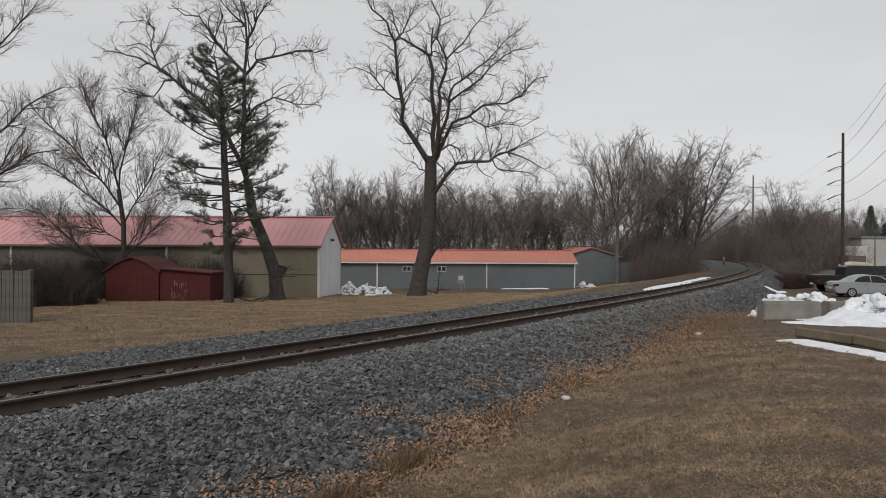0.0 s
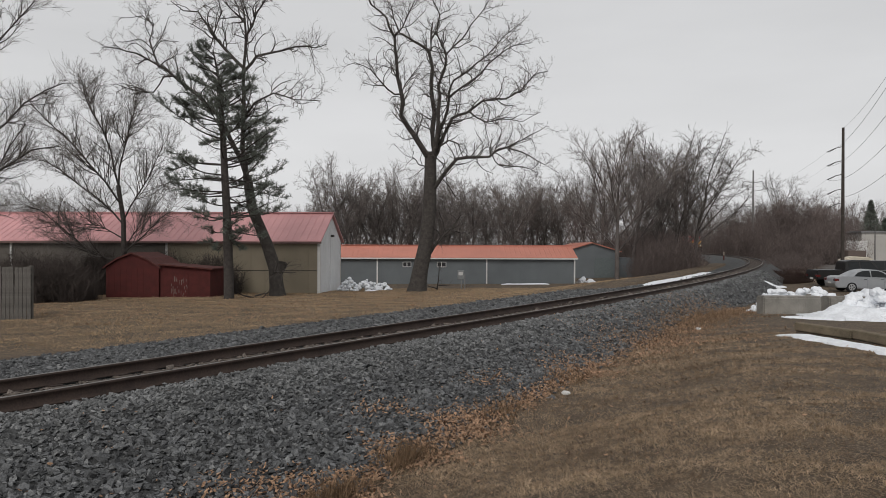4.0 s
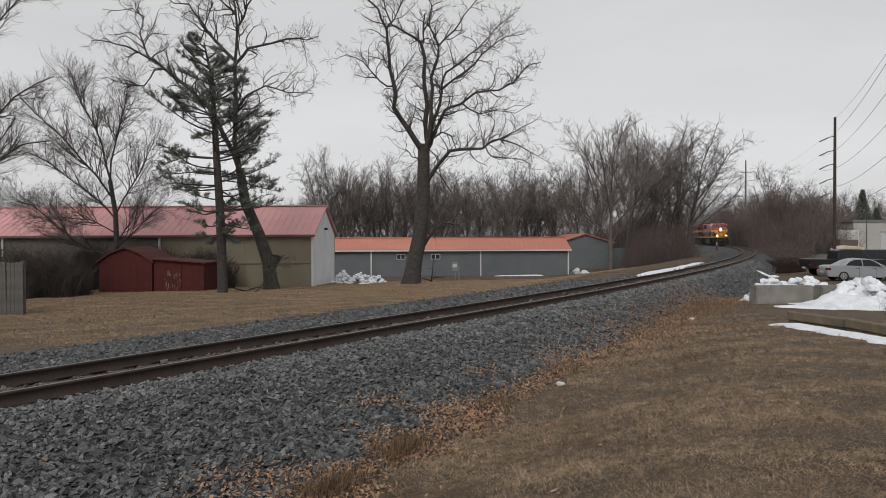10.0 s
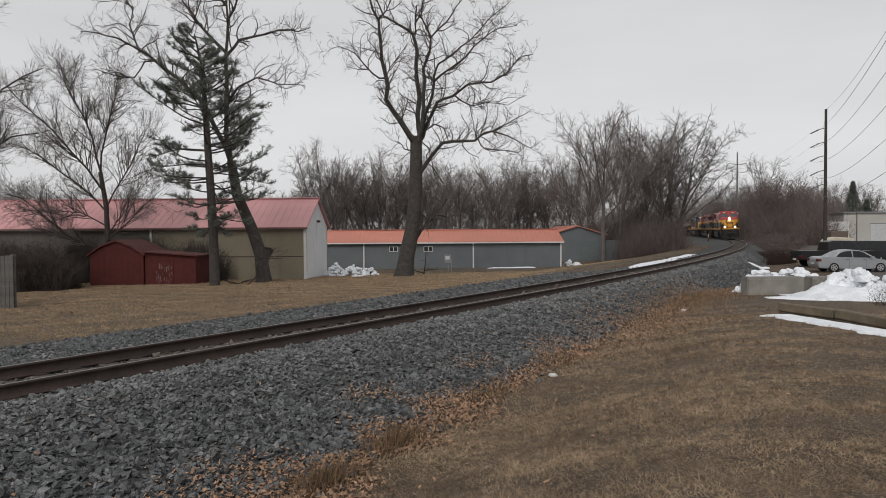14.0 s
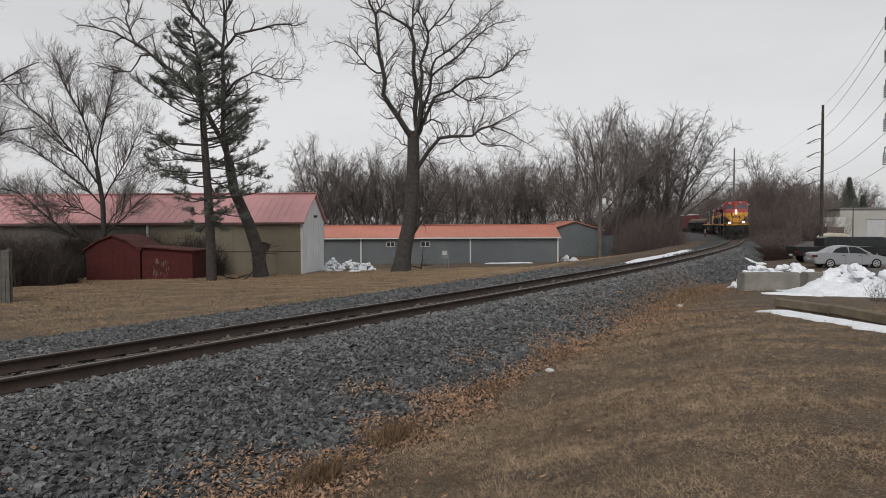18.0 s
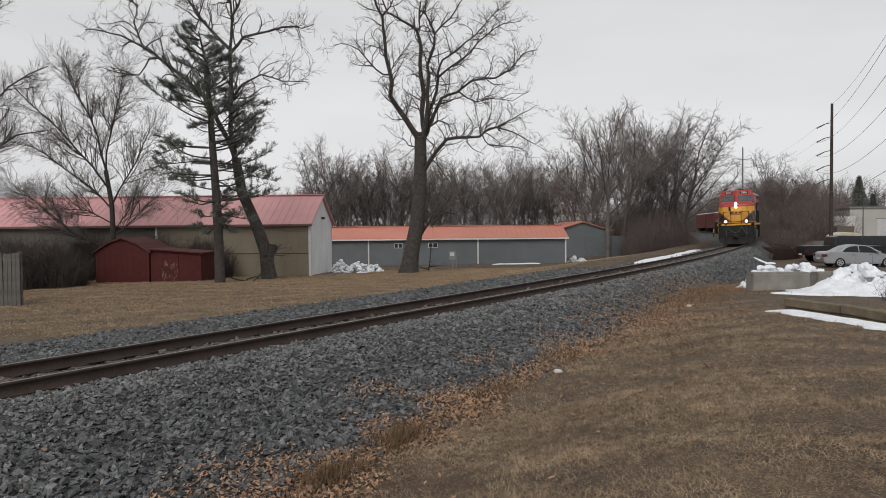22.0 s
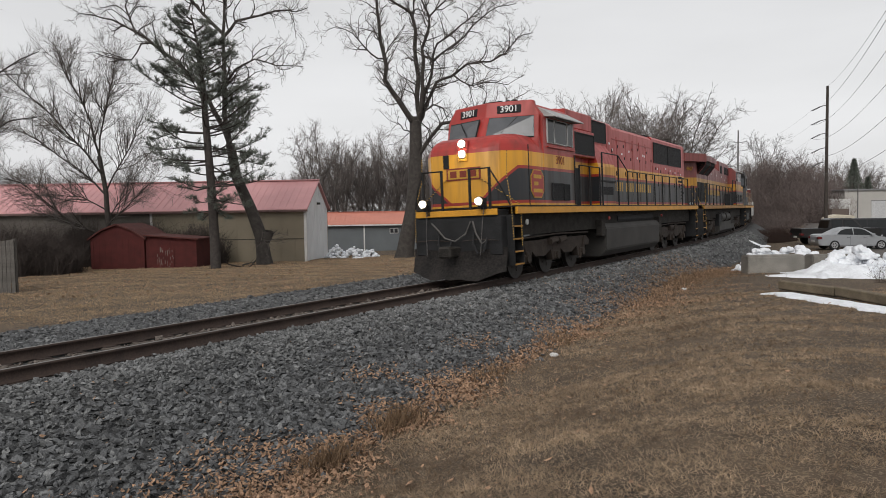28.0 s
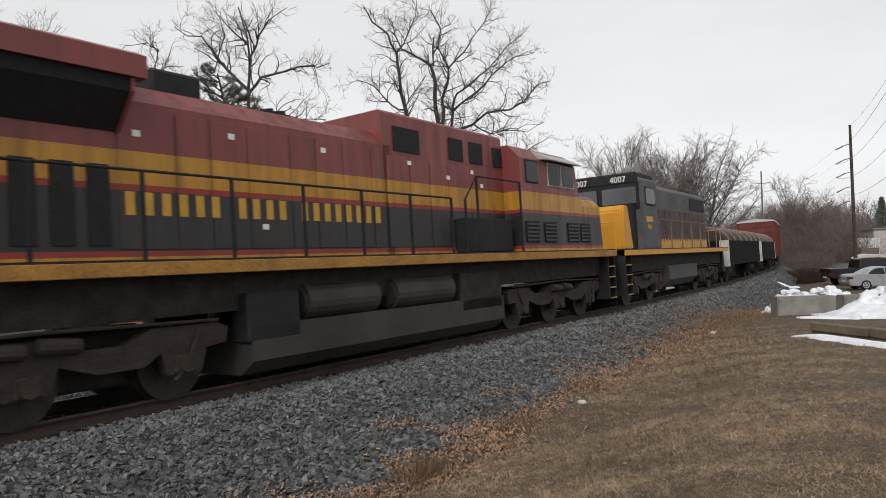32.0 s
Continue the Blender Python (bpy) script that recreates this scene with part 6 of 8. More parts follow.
def truck(parent, xc, axles, r=0.52, me=None, keyed=True, sign=1, style=0):
    """A truck: cast side frames with pedestals, springs and journal boxes, over its wheelsets."""
    x0, x1 = xc + min(axles) - 0.75, xc + max(axles) + 0.75
    bm = B()
    for sy in (-1, 1):
        y0, y1 = (0.98, 1.16) if sy > 0 else (-1.16, -0.98)
        pts = [(x0, 0.86), (x0 + 0.25, 1.02), (x1 - 0.25, 1.02), (x1, 0.86), (x1 - 0.05, 0.7)]
        if style:
            pts = [(x0, 0.98), (x0 + 0.2, 1.06)]
            for a in axles[:-1]:
                pts += [(xc + a + 0.35, 1.06), (xc + a + 0.7, 0.88), (xc + a + 1.2, 0.88), (xc + a + 1.6, 1.06)]
            pts += [(x1 - 0.2, 1.06), (x1, 0.98), (x1 - 0.05, 0.76)]
        for a in sorted(axles, reverse=True):
            ax = xc + a
            pts += [(ax + 0.36, 0.72), (ax + 0.27, 0.40), (ax + 0.17, 0.40), (ax + 0.15, 0.66), (ax - 0.15, 0.66), (ax - 0.17, 0.40), (ax - 0.27, 0.40), (ax - 0.36, 0.72)]
            if a != min(axles):
                pts += [(ax - 0.62, 0.56), (ax - 1.25, 0.56)]
        pts += [(x0 + 0.05, 0.7)]
        prism(bm, pts, "y", y0, y1)
    box(bm, xc - 0.3, xc + 0.3, -1.0, 1.0, 0.6, 0.95, 0.03)
    t = part("truck", bm, TRUCKM, parent)
    # Solid dark box added to stop daylight showing through the truck's middle.
    bm = B()
    box(bm, x0 + 0.25, x1 - 0.25, -0.58, 0.58, 0.3, 1.05, 0.04)
    part("brake_rigging", bm, GRIME, t)
    for a in axles:
        for sy in (-1, 1):
            bm = B()
            box(bm, xc + a - 0.16, xc + a + 0.16, sy * 1.08 - 0.12, sy * 1.08 + 0.12, 0.40, 0.66, 0.03)
            cyl(bm, (xc + a, sy * 1.08, 0.53), (xc + a, sy * 1.26, 0.53), 0.12, seg=12)
            for k in (-0.26, 0.26):
                cyl(bm, (xc + a + k, sy * 1.08, 0.62), (xc + a + k, sy * 1.08, 0.92), 0.085, seg=8)
            part("axle_box", bm, TRUCKM, t)
        # Motor boxes also close the gaps between wheels against daylight.
        bm = B()
        box(bm, xc + a - 0.48, xc + a + 0.42, -0.6, 0.6, 0.22, 0.95, 0.05)
        part("traction_motor", bm, GRIME, t)
        w = part("wheelset", me or WHEELS, None, t)
        w.matrix_basis = pose(xc + a, 0, r)
        if keyed:
            AXLES.append((w, pose(xc + a, 0, r), sign))
    for sy in (-1, 1):
        bm = B()
        for k in (-0.55, 0.1):
            cyl(bm, (xc + k, sy * 1.22, 1.0), (xc + k + 0.5, sy * 1.22, 0.95), 0.1, seg=10)
        pipe(bm, [(x0 + 0.2, sy * 1.2, 1.12), (xc, sy * 1.22, 1.16), (x1 - 0.2, sy * 1.2, 1.1)], 0.025)
        part("brake_cylinder", bm, TRUCKM, t)
        part("brake_lever", pipe(B(), [(x0 + 0.5, sy * 1.17, 1.0), (x0 + 0.8, sy * 1.2, 0.5), (x0 + 1.0, sy * 1.2, 0.32)], 0.035), TRUCKM, t)
        part("brake_lever", pipe(B(), [(x1 - 0.5, sy * 1.17, 1.0), (x1 - 0.75, sy * 1.2, 0.5), (x1 - 0.95, sy * 1.2, 0.32)], 0.035), TRUCKM, t)
    return t


def handrail(parent, xs, y, z0, z1, material=BLACKP, tops=None):
    for x in xs:
        bm = B()
        zt = z1 if tops is None else tops(x)
        box(bm, x - 0.022, x + 0.022, y - 0.022, y + 0.022, z0, zt)
        part("handrail_post", bm, material, parent)
    bm = B()
    pts = [(x, y, (z1 if tops is None else tops(x))) for x in xs]
    pipe(bm, pts, 0.02)
    part("handrail", bm, material, parent)


def steps(parent, x0, x1, y, z0, z1, n, material=BLACKP):
    """A corner step well: dark back, yellow-edged treads."""
    bm = B()
    sy = 1 if y > 0 else -1
    box(bm, x0, x0 + 0.03, min(y, y - sy * 0.5), max(y, y - sy * 0.5), z0, z1)
    box(bm, x1 - 0.03, x1, min(y, y - sy * 0.5), max(y, y - sy * 0.5), z0, z1)
    box(bm, x0, x1, y - sy * 0.5 - 0.02, y - sy * 0.5 + 0.02, z0, z1)
    st = part("step_well", bm, material, parent)
    for i in range(n):
        z = z0 + 0.03 + (z1 - z0) * i / n
        bm = B()
        box(bm, x0 + 0.03, x1 - 0.03, min(y, y - sy * 0.42), max(y, y - sy * 0.42), z - 0.02, z + 0.015)
        tr = part("step_tread", bm, material, st)
        bm = B()
        box(bm, x0 + 0.03, x1 - 0.03, y - 0.004 if sy > 0 else y - 0.012, y + 0.012 if sy > 0 else y + 0.004, z - 0.02, z + 0.02)
        part("tread_edge", bm, YELLOW_OLD, st, "yellow painted tread edge")
    return st


def chain(parent, pts, name="grab_chain"):
    """A hand chain painted in black and yellow links."""
    part(name, pipe(B(), pts, 0.011, 5), ROPE, parent, "black and yellow hand chain")


def coupler(parent, x, sx):
    bm = B()
    box(bm, min(x, x + sx * 0.5), max(x, x + sx * 0.5), -0.11, 0.11, 0.72, 0.98, 0.03)
    box(bm, min(x + sx * 0.38, x + sx * 0.68), max(x + sx * 0.38, x + sx * 0.68), -0.2, 0.17, 0.70, 1.0, 0.05)
    part("coupler", bm, GRIME, parent)
    for y0 in (-0.55, 0.5):
        bm = B()
        pipe(bm, [(x, y0, 1.35), (x + sx * 0.16, y0 + 0.06, 1.05), (x + sx * 0.2, y0 + 0.2, 0.8), (x + sx * 0.2, y0 + 0.38, 0.85), (x + sx * 0.1, y0 + 0.45, 1.2)], 0.028)
        part("air_hose", bm, BLACKP, parent)


def plow(parent, x, sx):
    """A two-winged plow of hollow-curved plate with a worn lower edge."""
    bm = B()
    prof = ((0.44, 0.13, 0.02), (0.30, 0.32, 0.0), (0.20, 0.52, -0.04), (0.15, 0.70, -0.06), (0.16, 0.84, -0.06))
    for sy in (-1, 1):
        rows = []
        for f in np.linspace(0, 1, 7):
            col = []
            for dx, z, back in prof:
                zz = z + 0.10 * f * (z > 0.4) + (0.03 * math.sin(f * 11) + 0.24 * max(0.0, f - 0.62) / 0.38 if z < 0.2 else 0)
                col.append((x + sx * (dx * (1 - 0.6 * f) - 0.10 * f + back * f), sy * 1.4 * f, zz))
            rows.append(col)
        for off in (0.0, -0.04):
            vs = [[bm.verts.new((p[0] + sx * off, p[1], p[2])) for p in col] for col in rows]
            for c0, c1 in zip(vs[:-1], vs[1:]):
                for k in range(len(prof) - 1):
                    bm.faces.new((c0[k], c0[k + 1], c1[k + 1], c1[k]))
    bmesh.ops.recalc_face_normals(bm, faces=bm.faces)
    part("snow_plow", bm, PLOWM, parent, "scuffed dark steel snow plow", smooth=True)


def grille(parent, x0, x1, y, z0, z1, name="air_intake_grille", n=0):
    """A recessed dark mesh with a frame."""
    bm = B()
    box(bm, x0, x1, y - 0.02, y + 0.012, z0, z1)
    g = part(name, bm, GRILLE, parent)
    bm = B()
    t = 0.03
    for a, b_, c, d in ((x0, x1, z0, z0 + t), (x0, x1, z1 - t, z1), (x0, x0 + t, z0, z1), (x1 - t, x1, z0, z1)):
        box(bm, a, b_, y + 0.01, y + 0.03, c, d)
    part("grille_frame", bm, BLACKP, g)
    for i in range(n):
        z = z0 + t + (z1 - z0 - 2 * t) * (i + 0.5) / n
        bm = B()
        box(bm, x0 + t, x1 - t, y + 0.005, y + 0.024, z - 0.012, z + 0.012)
        part("slat", bm, BLACKP, g)
    return g


def doors(parent, xs, y, z0, z1, material, sy=1):
    """Hood access doors: thin proud panels with a latch each."""
    for a, b_ in zip(xs[:-1], xs[1:]):
        lo, hi = min(a, b_) + 0.02, max(a, b_) - 0.02
        bm = B()
        box(bm, lo, hi, y - 0.005, y + 0.014, z0, z1, 0.004)
        d = part("hood_door", bm, material, parent)
        bm = B()
        box(bm, lo + 0.06, lo + 0.11, y + 0.012, y + 0.04, (z0 + z1) / 2 - 0.09, (z0 + z1) / 2 + 0.09)
        part("latch", bm, BLACKP, d)


def pane(parent, pts, thick, name="window", frame_m=None):
    """A glass pane through four corner points, with a frame round it."""
    ps = [Vector(p) for p in pts]
    nrm = (ps[1] - ps[0]).cross(ps[3] - ps[0]).normalized() * thick
    bm = B()
    a = [bm.verts.new(p + nrm * 0.5) for p in ps]
    c = [bm.verts.new(p - nrm * 0.5) for p in ps]
    bm.faces.new(a)
    bm.faces.new(c[::-1])
    for i in range(4):
        bm.faces.new((a[i], c[i], c[(i + 1) % 4], a[(i + 1) % 4]))
    bmesh.ops.recalc_face_normals(bm, faces=bm.faces)
    g = part(name, bm, GLASS_S if name == "side_window" else GLASS_T, parent)
    bm = B()
    pipe(bm, ps + [ps[0]], 0.028)
    part("window_frame", bm, frame_m or BLACKP, g)
    return g


def lamp(parent, x, y, z, r, sx, material, name):
    bm = B()
    cyl(bm, (x - sx * 0.08, y, z), (x, y, z), r * 1.35, seg=16)
    h = part(name, bm, BLACKP, parent)
    bm = B()
    cyl(bm, (x, y, z), (x + sx * 0.03, y, z), r, seg=16)
    part("lens", bm, material, h, "glowing white lens" if material in (LAMP, DITCH) else "unlit lens")


def hood_section(bm, x0, x1, w, z0, z1, ch=0.22):
    prism(bm, [(-w, z0), (w, z0), (w, z1 - ch), (w - ch, z1), (-w + ch, z1), (-w, z1 - ch)], "x", x0, x1)


def sill(parent, x0, x1, paint, w=1.53):
    bm = B()
    box(bm, x0, x1, -1.2, 1.2, 1.2, 1.79)
    part("underframe", bm, GRIME, parent)
    bm = B()
    box(bm, x0, x1, -w - 0.034, w + 0.034, 1.955, 1.985)
    part("walkway", bm, BLACKP, parent)
    for sy in (-1, 1):
        bm = B()
        box(bm, x0, x1, sy * w - 0.05, sy * w + 0.03, 1.77, 1.953, 0.008)
        part("side_sill", bm, paint, parent, "yellow painted side sill")


def fuel_tank(parent, x0, x1):
    bm = B()
    prism(bm, [(-1.2, 0.24), (1.2, 0.24), (1.42, 0.46), (1.45, 1.2), (1.33, 1.36), (-1.33, 1.36), (-1.45, 1.2), (-1.42, 0.46)], "x", x0, x1)
    bmesh.ops.bevel(bm, geom=bm.edges[:], offset=0.03, segments=2, affect="EDGES")
    part("fuel_tank", bm, TANKM, parent, "large dusty black fuel tank slung under the frame")


def fans(parent, xs, z, r=0.62):
    for x in xs:
        bm = B()
        cyl(bm, (x, 0, z), (x, 0, z + 0.14), r, seg=24)
        f = part("radiator_fan", bm, BLACKP, parent)
        bm = B()
        for k in range(6):
            a = k * math.tau / 6
            cyl(bm, (x, 0, z + 0.15), (x + r * math.cos(a), r * math.sin(a), z + 0.15), 0.02, seg=5)
        part("fan_guard", bm, BLACKP, f)


def stickers(parent, spots, y):
    for x, z in spots:
        bm = B()
        box(bm, x - 0.06, x + 0.06, y + 0.016, y + 0.021, z - 0.04, z + 0.04)
        part("warning_sticker", bm, WHITE_M, parent)


# -- leading engine --
def engine_a():
    e = thing("locomotive", rail_pose(200), "red, yellow and black leading diesel locomotive with burning headlights", "locomotive", "engines of the train")
    P = PAINT_A
    sill(e, -10.6, 10.15, YELLOW)
    bm = B()
    hood_section(bm, -4.4, 0.9, 1.0, 1.95, 4.93, 0.13)
    part("long_hood", bm, P, e, "red, yellow and black long hood")
    bm = B()
    hood_section(bm, -10.22, -4.4, 1.0, 1.95, 4.97, 0.1)
    part("radiator_hood", bm, P, e, "taller hood end round the radiators")
    bm = B()
    hood_section(bm, 0.9, 5.9, 1.0, 1.95, 5.0, 0.1)
    part("equipment_hood", bm, P, e, "taller red, yellow and black hood section")
    # cab shell: side profile carried across, with a slanted windshield
    bm = B()
    prism(bm, [(-1.5, 1.95), (1.5, 1.95), (1.5, 4.47), (1.24, 4.82), (0.6, 4.95), (-0.6, 4.95), (-1.24, 4.82), (-1.5, 4.47)], "x", 5.9, 8.3)
    bmesh.ops.bevel(bm, geom=bm.edges[:], offset=0.03, segments=1, affect="EDGES")
    part("cab", bm, P, e, "wide safety cab in red, yellow and black")
    bm = B()
    for y0, y1 in ((-1.47, 0), (0, 1.47)):
        prism(bm, [(8.1, 3.4), (9.24, 3.4), (9.24, 3.80), (8.80, 4.52), (8.72, 4.93), (8.1, 4.93)], "y", y0, y1)
    bmesh.ops.remove_doubles(bm, verts=bm.verts, dist=0.001)
    bmesh.ops.delete(bm, geom=[f for f in bm.faces if all(abs(v.co.y) < 0.01 for v in f.verts)], context="FACES_ONLY")
    for v in bm.verts:
        if abs(v.co.y) > 1 and v.co.x > 8.4:
            v.co.x = 8.52 if v.co.z < 4 else 8.38 if v.co.z < 4.6 else 8.34
        if v.co.z > 4.6:
            v.co.y *= 0.84
    bmesh.ops.recalc_face_normals(bm, faces=bm.faces)
    bmesh.ops.bevel(bm, geom=bm.edges[:], offset=0.025, segments=1, affect="EDGES")
    part("cab_front", bm, P, e, "slanted red cab front above the nose")
    # nose with canted corners and rounded brow
    bm = B()
    rows = [(1.95, 10.12, 9.55), (3.52, 10.12, 9.55), (3.76, 9.98, 9.45), (3.90, 9.6, 9.2)]
    rings = []
    for z, xf, xc in rows:
        w1, w2 = 1.02, 1.49
        if z > 3.6:
            w1, w2 = 0.98, 1.36 if z < 3.8 else 1.2
        rings.append([bm.verts.new(v) for v in ((8.25, -w2, z), (xc, -w2, z), (xf, -w1, z), (xf + 0.03, 0, z), (xf, w1, z), (xc, w2, z), (8.25, w2, z))])
    for a, c in zip(rings[:-1], rings[1:]):
        for i in range(6):
            bm.faces.new((a[i], a[i + 1], c[i + 1], c[i]))
    bm.faces.new(rings[-1])
    bm.faces.new(rings[0][::-1])
    for r_ in (0,):
        bm.faces.new([r[0] for r in rings] + [r[-1] for r in rings[::-1]])
    bmesh.ops.recalc_face_normals(bm, faces=bm.faces)
    bmesh.ops.bevel(bm, geom=[ed for ed in bm.edges if ed.calc_face_angle(0) > 0.2], offset=0.05, segments=2, affect="EDGES")
    part("nose", bm, P, e, "blunt rounded nose with a yellow point", smooth=True)
    bm = B()
    box(bm, 9.255, 9.285, 1.485, 1.505, 2.0, 3.6)
    part("nose_seam", bm, BLACKP, e)
    # windshields on the slanted front
    xs0, xs1 = 9.215, 8.875
    for sy in (-1, 1):
        a, c = sy * 0.16, sy * 1.36
        pane(e, [(xs0 - 0.065, a, 3.88), (8.575, c, 3.88), (8.455, c * 0.97, 4.45), (xs1 - 0.03, a, 4.45)], 0.05, "windshield")
        bm = B()
        pipe(bm, [(8.62, sy * 0.9, 4.45), (8.95, sy * 0.55, 4.02)], 0.016)
        part("wiper", bm, BLACKP, e)
        bm = B()
        box(bm, -0.09, 0.02, -0.34, 0.34, -0.115, 0.115, 0.01, m=Matrix.Translation((8.575, sy * 0.64, 4.70)) @ Euler((0, radians(-10), radians(sy * 15))).to_matrix().to_4x4())
        nb = part("number_board", bm, BLACKP, e)
        words("3901", 0.26, WHITE_M, nb, front_text(8.603, sy * 0.647, 4.702, 10, sy * 15), "road_number", "white road number")
    # cab side windows with an awning
    for sy in (-1, 1):
        y = sy * 1.512
        fr = ALU
        for a, c in ((8.02, 7.55), (7.5, 6.62), (6.55, 6.15)):
            pane(e, [(a, y, 3.74), (c, y, 3.72), (c, y, 4.4), (a, y, 4.4)], 0.03, "side_window", fr)
        bm = B()
        prism(bm, [(sy * 1.44, 4.46), (sy * 1.8, 4.42), (sy * 1.8, 4.45), (sy * 1.3, 4.74), (sy * 1.2, 4.74)], "x", 5.9, 8.15)
        part("awning", bm, ALU, e, "bare metal sun awning")
        bm = B()
        box(bm, 6.05, 8.05, y - 0.02, y + sy * 0.03 + 0.02, 3.60, 3.645)
        part("arm_rest", bm, REDP, e)
        bm = B()
        box(bm, 5.98, 6.04, y - 0.01, y + 0.01, 2.0, 3.5)
        part("cab_door_edge", bm, BLACKP, e)
        if sy > 0:
            grille(e, 7.0, 7.78, y - 0.004, 2.12, 2.62, "louvre", 9)
            grille(e, 6.5, 6.92, y - 0.004, 2.12, 2.6, "louvre", 9)
            bm = B()
            pts = [(-0.42, 0.2), (-0.24, 0.38), (0.24, 0.38), (0.42, 0.2), (0.42, -0.2), (0.24, -0.38), (-0.24, -0.38), (-0.42, -0.2)]
            prism(bm, [(8.77 + a, 2.57 + c) for a, c in pts], "y", 1.50, 1.512)
            em = part("emblem", bm, LETTER, e, "red octagonal emblem with a yellow rim")
            bm = B()
            prism(bm, [(8.77 + a * 0.93, 2.57 + c * 0.93) for a, c in pts], "y", 1.505, 1.517)
            part("emblem_field", bm, REDP, em)
            for k, (u0, u1) in enumerate(((0.26, -0.24), (0.24, -0.02), (0.28, -0.3))):
                bm = B()
                z = 2.76 - k * 0.19
                box(bm, 8.77 + u1, 8.77 + u0, 1.512, 1.522, z - 0.05, z + 0.05)
                part("emblem_bar", bm, LETTER, em)
            words("3901", 0.34, NUMRED, e, side_text(7.1, 1.504, 3.27), "road_number", "dull red road number")
    # nose fittings
    bm = B()
    box(bm, 10.13, 10.16, -0.52, 0.52, 2.72, 3.05)
    em = part("nose_emblem", bm, NUMRED, e, "red nose emblem of plain bars")
    bm = B()
    box(bm, 10.15, 10.168, -0.47, 0.47, 2.76, 3.01)
    part("emblem_field", bm, LETTER, em)
    for k in range(3):
        bm = B()
        box(bm, 10.16, 10.18, 0.4 - k * 0.3 - 0.2, 0.4 - k * 0.3, 2.8, 2.97)
        part("emblem_bar", bm, NUMRED, em)
    bm = B()
    box(bm, 10.03, 10.17, -0.17, 0.17, 3.2, 3.78, 0.03)
    hl = part("headlight_box", bm, P, e)
    for z in (3.41, 3.68):
        lamp(e, 10.18, 0.0, z, 0.09, 1, LAMP, "headlight")
    for sy in (-1, 1):
        lamp(e, 10.9, sy * 0.84, 2.12, 0.09, 1, DITCH, "ditch_light")
        bm = B()
        box(bm, 10.62, 10.86, sy * 0.84 - 0.05, sy * 0.84 + 0.05, 1.98, 2.03)
        box(bm, 10.6, 10.66, sy * 0.84 - 0.07, sy * 0.84 + 0.07, 1.8, 2.2)
        part("lamp_bracket", bm, BLACKP, e)
    bm = B()
    box(bm, 10.12, 10.17, -0.62, -0.44, 3.05, 3.42, 0.02)
    part("nose_vent", bm, BLACKP, e)
    # front platform, anticlimber, pilot
    bm = B()
    box(bm, 9.9, 10.62, -1.18, 1.18, 1.72, 1.9, 0.015)
    part("front_platform", bm, BLACKP, e)
    bm = B()
    box(bm, 10.6, 10.66, -1.22, 1.22, 1.76, 1.92, 0.01)
    part("platform_edge", bm, YELLOW, e, "yellow platform edge")
    bm = B()
    box(bm, 10.2, 10.6, -1.3, 1.3, 0.75, 1.75, 0.02)
    part("pilot", bm, BLACKP, e)
    plow(e, 10.62, 1)
    for pts in ([(10.64, -0.75, 1.6), (10.7, -0.55, 1.45), (10.72, -0.3, 1.2), (10.72, 0.0, 1.12), (10.7, 0.3, 1.3), (10.66, 0.45, 1.62)],
                [(10.64, 0.5, 1.62), (10.7, 0.62, 1.3), (10.74, 0.8, 1.05), (10.7, 0.95, 1.15)]):
        part("jumper_cable", pipe(B(), pts, 0.022), mat("grey_rubber_cable", (0.10, 0.095, 0.09), 0.8, bump=0), e)
    for sy in (-1, 1):
        part("cut_lever", pipe(B(), [(10.68, sy * 0.2, 1.12), (10.7, sy * 0.7, 1.16), (10.68, sy * 1.25, 1.12)], 0.013), TRUCKM, e)
        part("hanging_cord", pipe(B(), [(10.66, sy * 0.86, 2.05), (10.78, sy * 0.84, 1.4), (10.84, sy * 0.8, 0.75)], 0.009), mat("grey_rubber_cable", (0.10, 0.095, 0.09)), e)
    coupler(e, 10.6, 1)
    for sy in (-1, 1):
        steps(e, 9.75, 10.3, sy * 1.5, 0.45, 1.75, 4)
        chain(e, [(10.15, sy * 1.3, 3.4), (10.2, sy * 1.3, 2.75), (10.32, sy * 1.46, 2.05), (10.32, sy * 1.5, 1.1)])
        chain(e, [(10.2, sy * 0.5, 2.75), (10.05, sy * 1.3, 2.2), (9.9, sy * 1.52, 2.0), (9.9, sy * 1.53, 0.95)])
        for yy in (sy * 0.42, sy * 1.0):
            bm = B()
            box(bm, 10.56, 10.61, yy - 0.03, yy + 0.03, 1.9, 2.98)
            part("front_rail_post", bm, BLACKP, e)
        bm = B()
        pipe(bm, [(10.585, sy * 0.42, 2.96), (10.585, sy * 1.0, 2.96), (10.5, sy * 1.25, 2.5), (10.35, sy * 1.45, 2.0)], 0.022)
        part("front_handrail", bm, BLACKP, e)
    bm = B()
    cyl(bm, (9.6, 1.53, 1.55), (9.6, 1.56, 1.55), 0.075, seg=12)
    part("fuel_gauge", bm, ALU, e)
    # hood side fittings
    for sy in (-1, 1):
        y = sy * 1.0
        if sy < 0:
            bm = B()
            box(bm, -9.5, -4.6, -1.03, -0.99, 3.84, 4.74)
            part("air_intake_grille", bm, GRILLE, e)
            continue
        grille(e, -6.98, -4.62, y, 3.84, 4.74, "radiator_grille")
        grille(e, -9.52, -7.08, y, 3.84, 4.74, "radiator_grille")
        bm = B()
        box(bm, 3.55, 5.88, 1.0, 1.28, 3.55, 4.4, 0.02)
        part("inverter_box", bm, P, e)
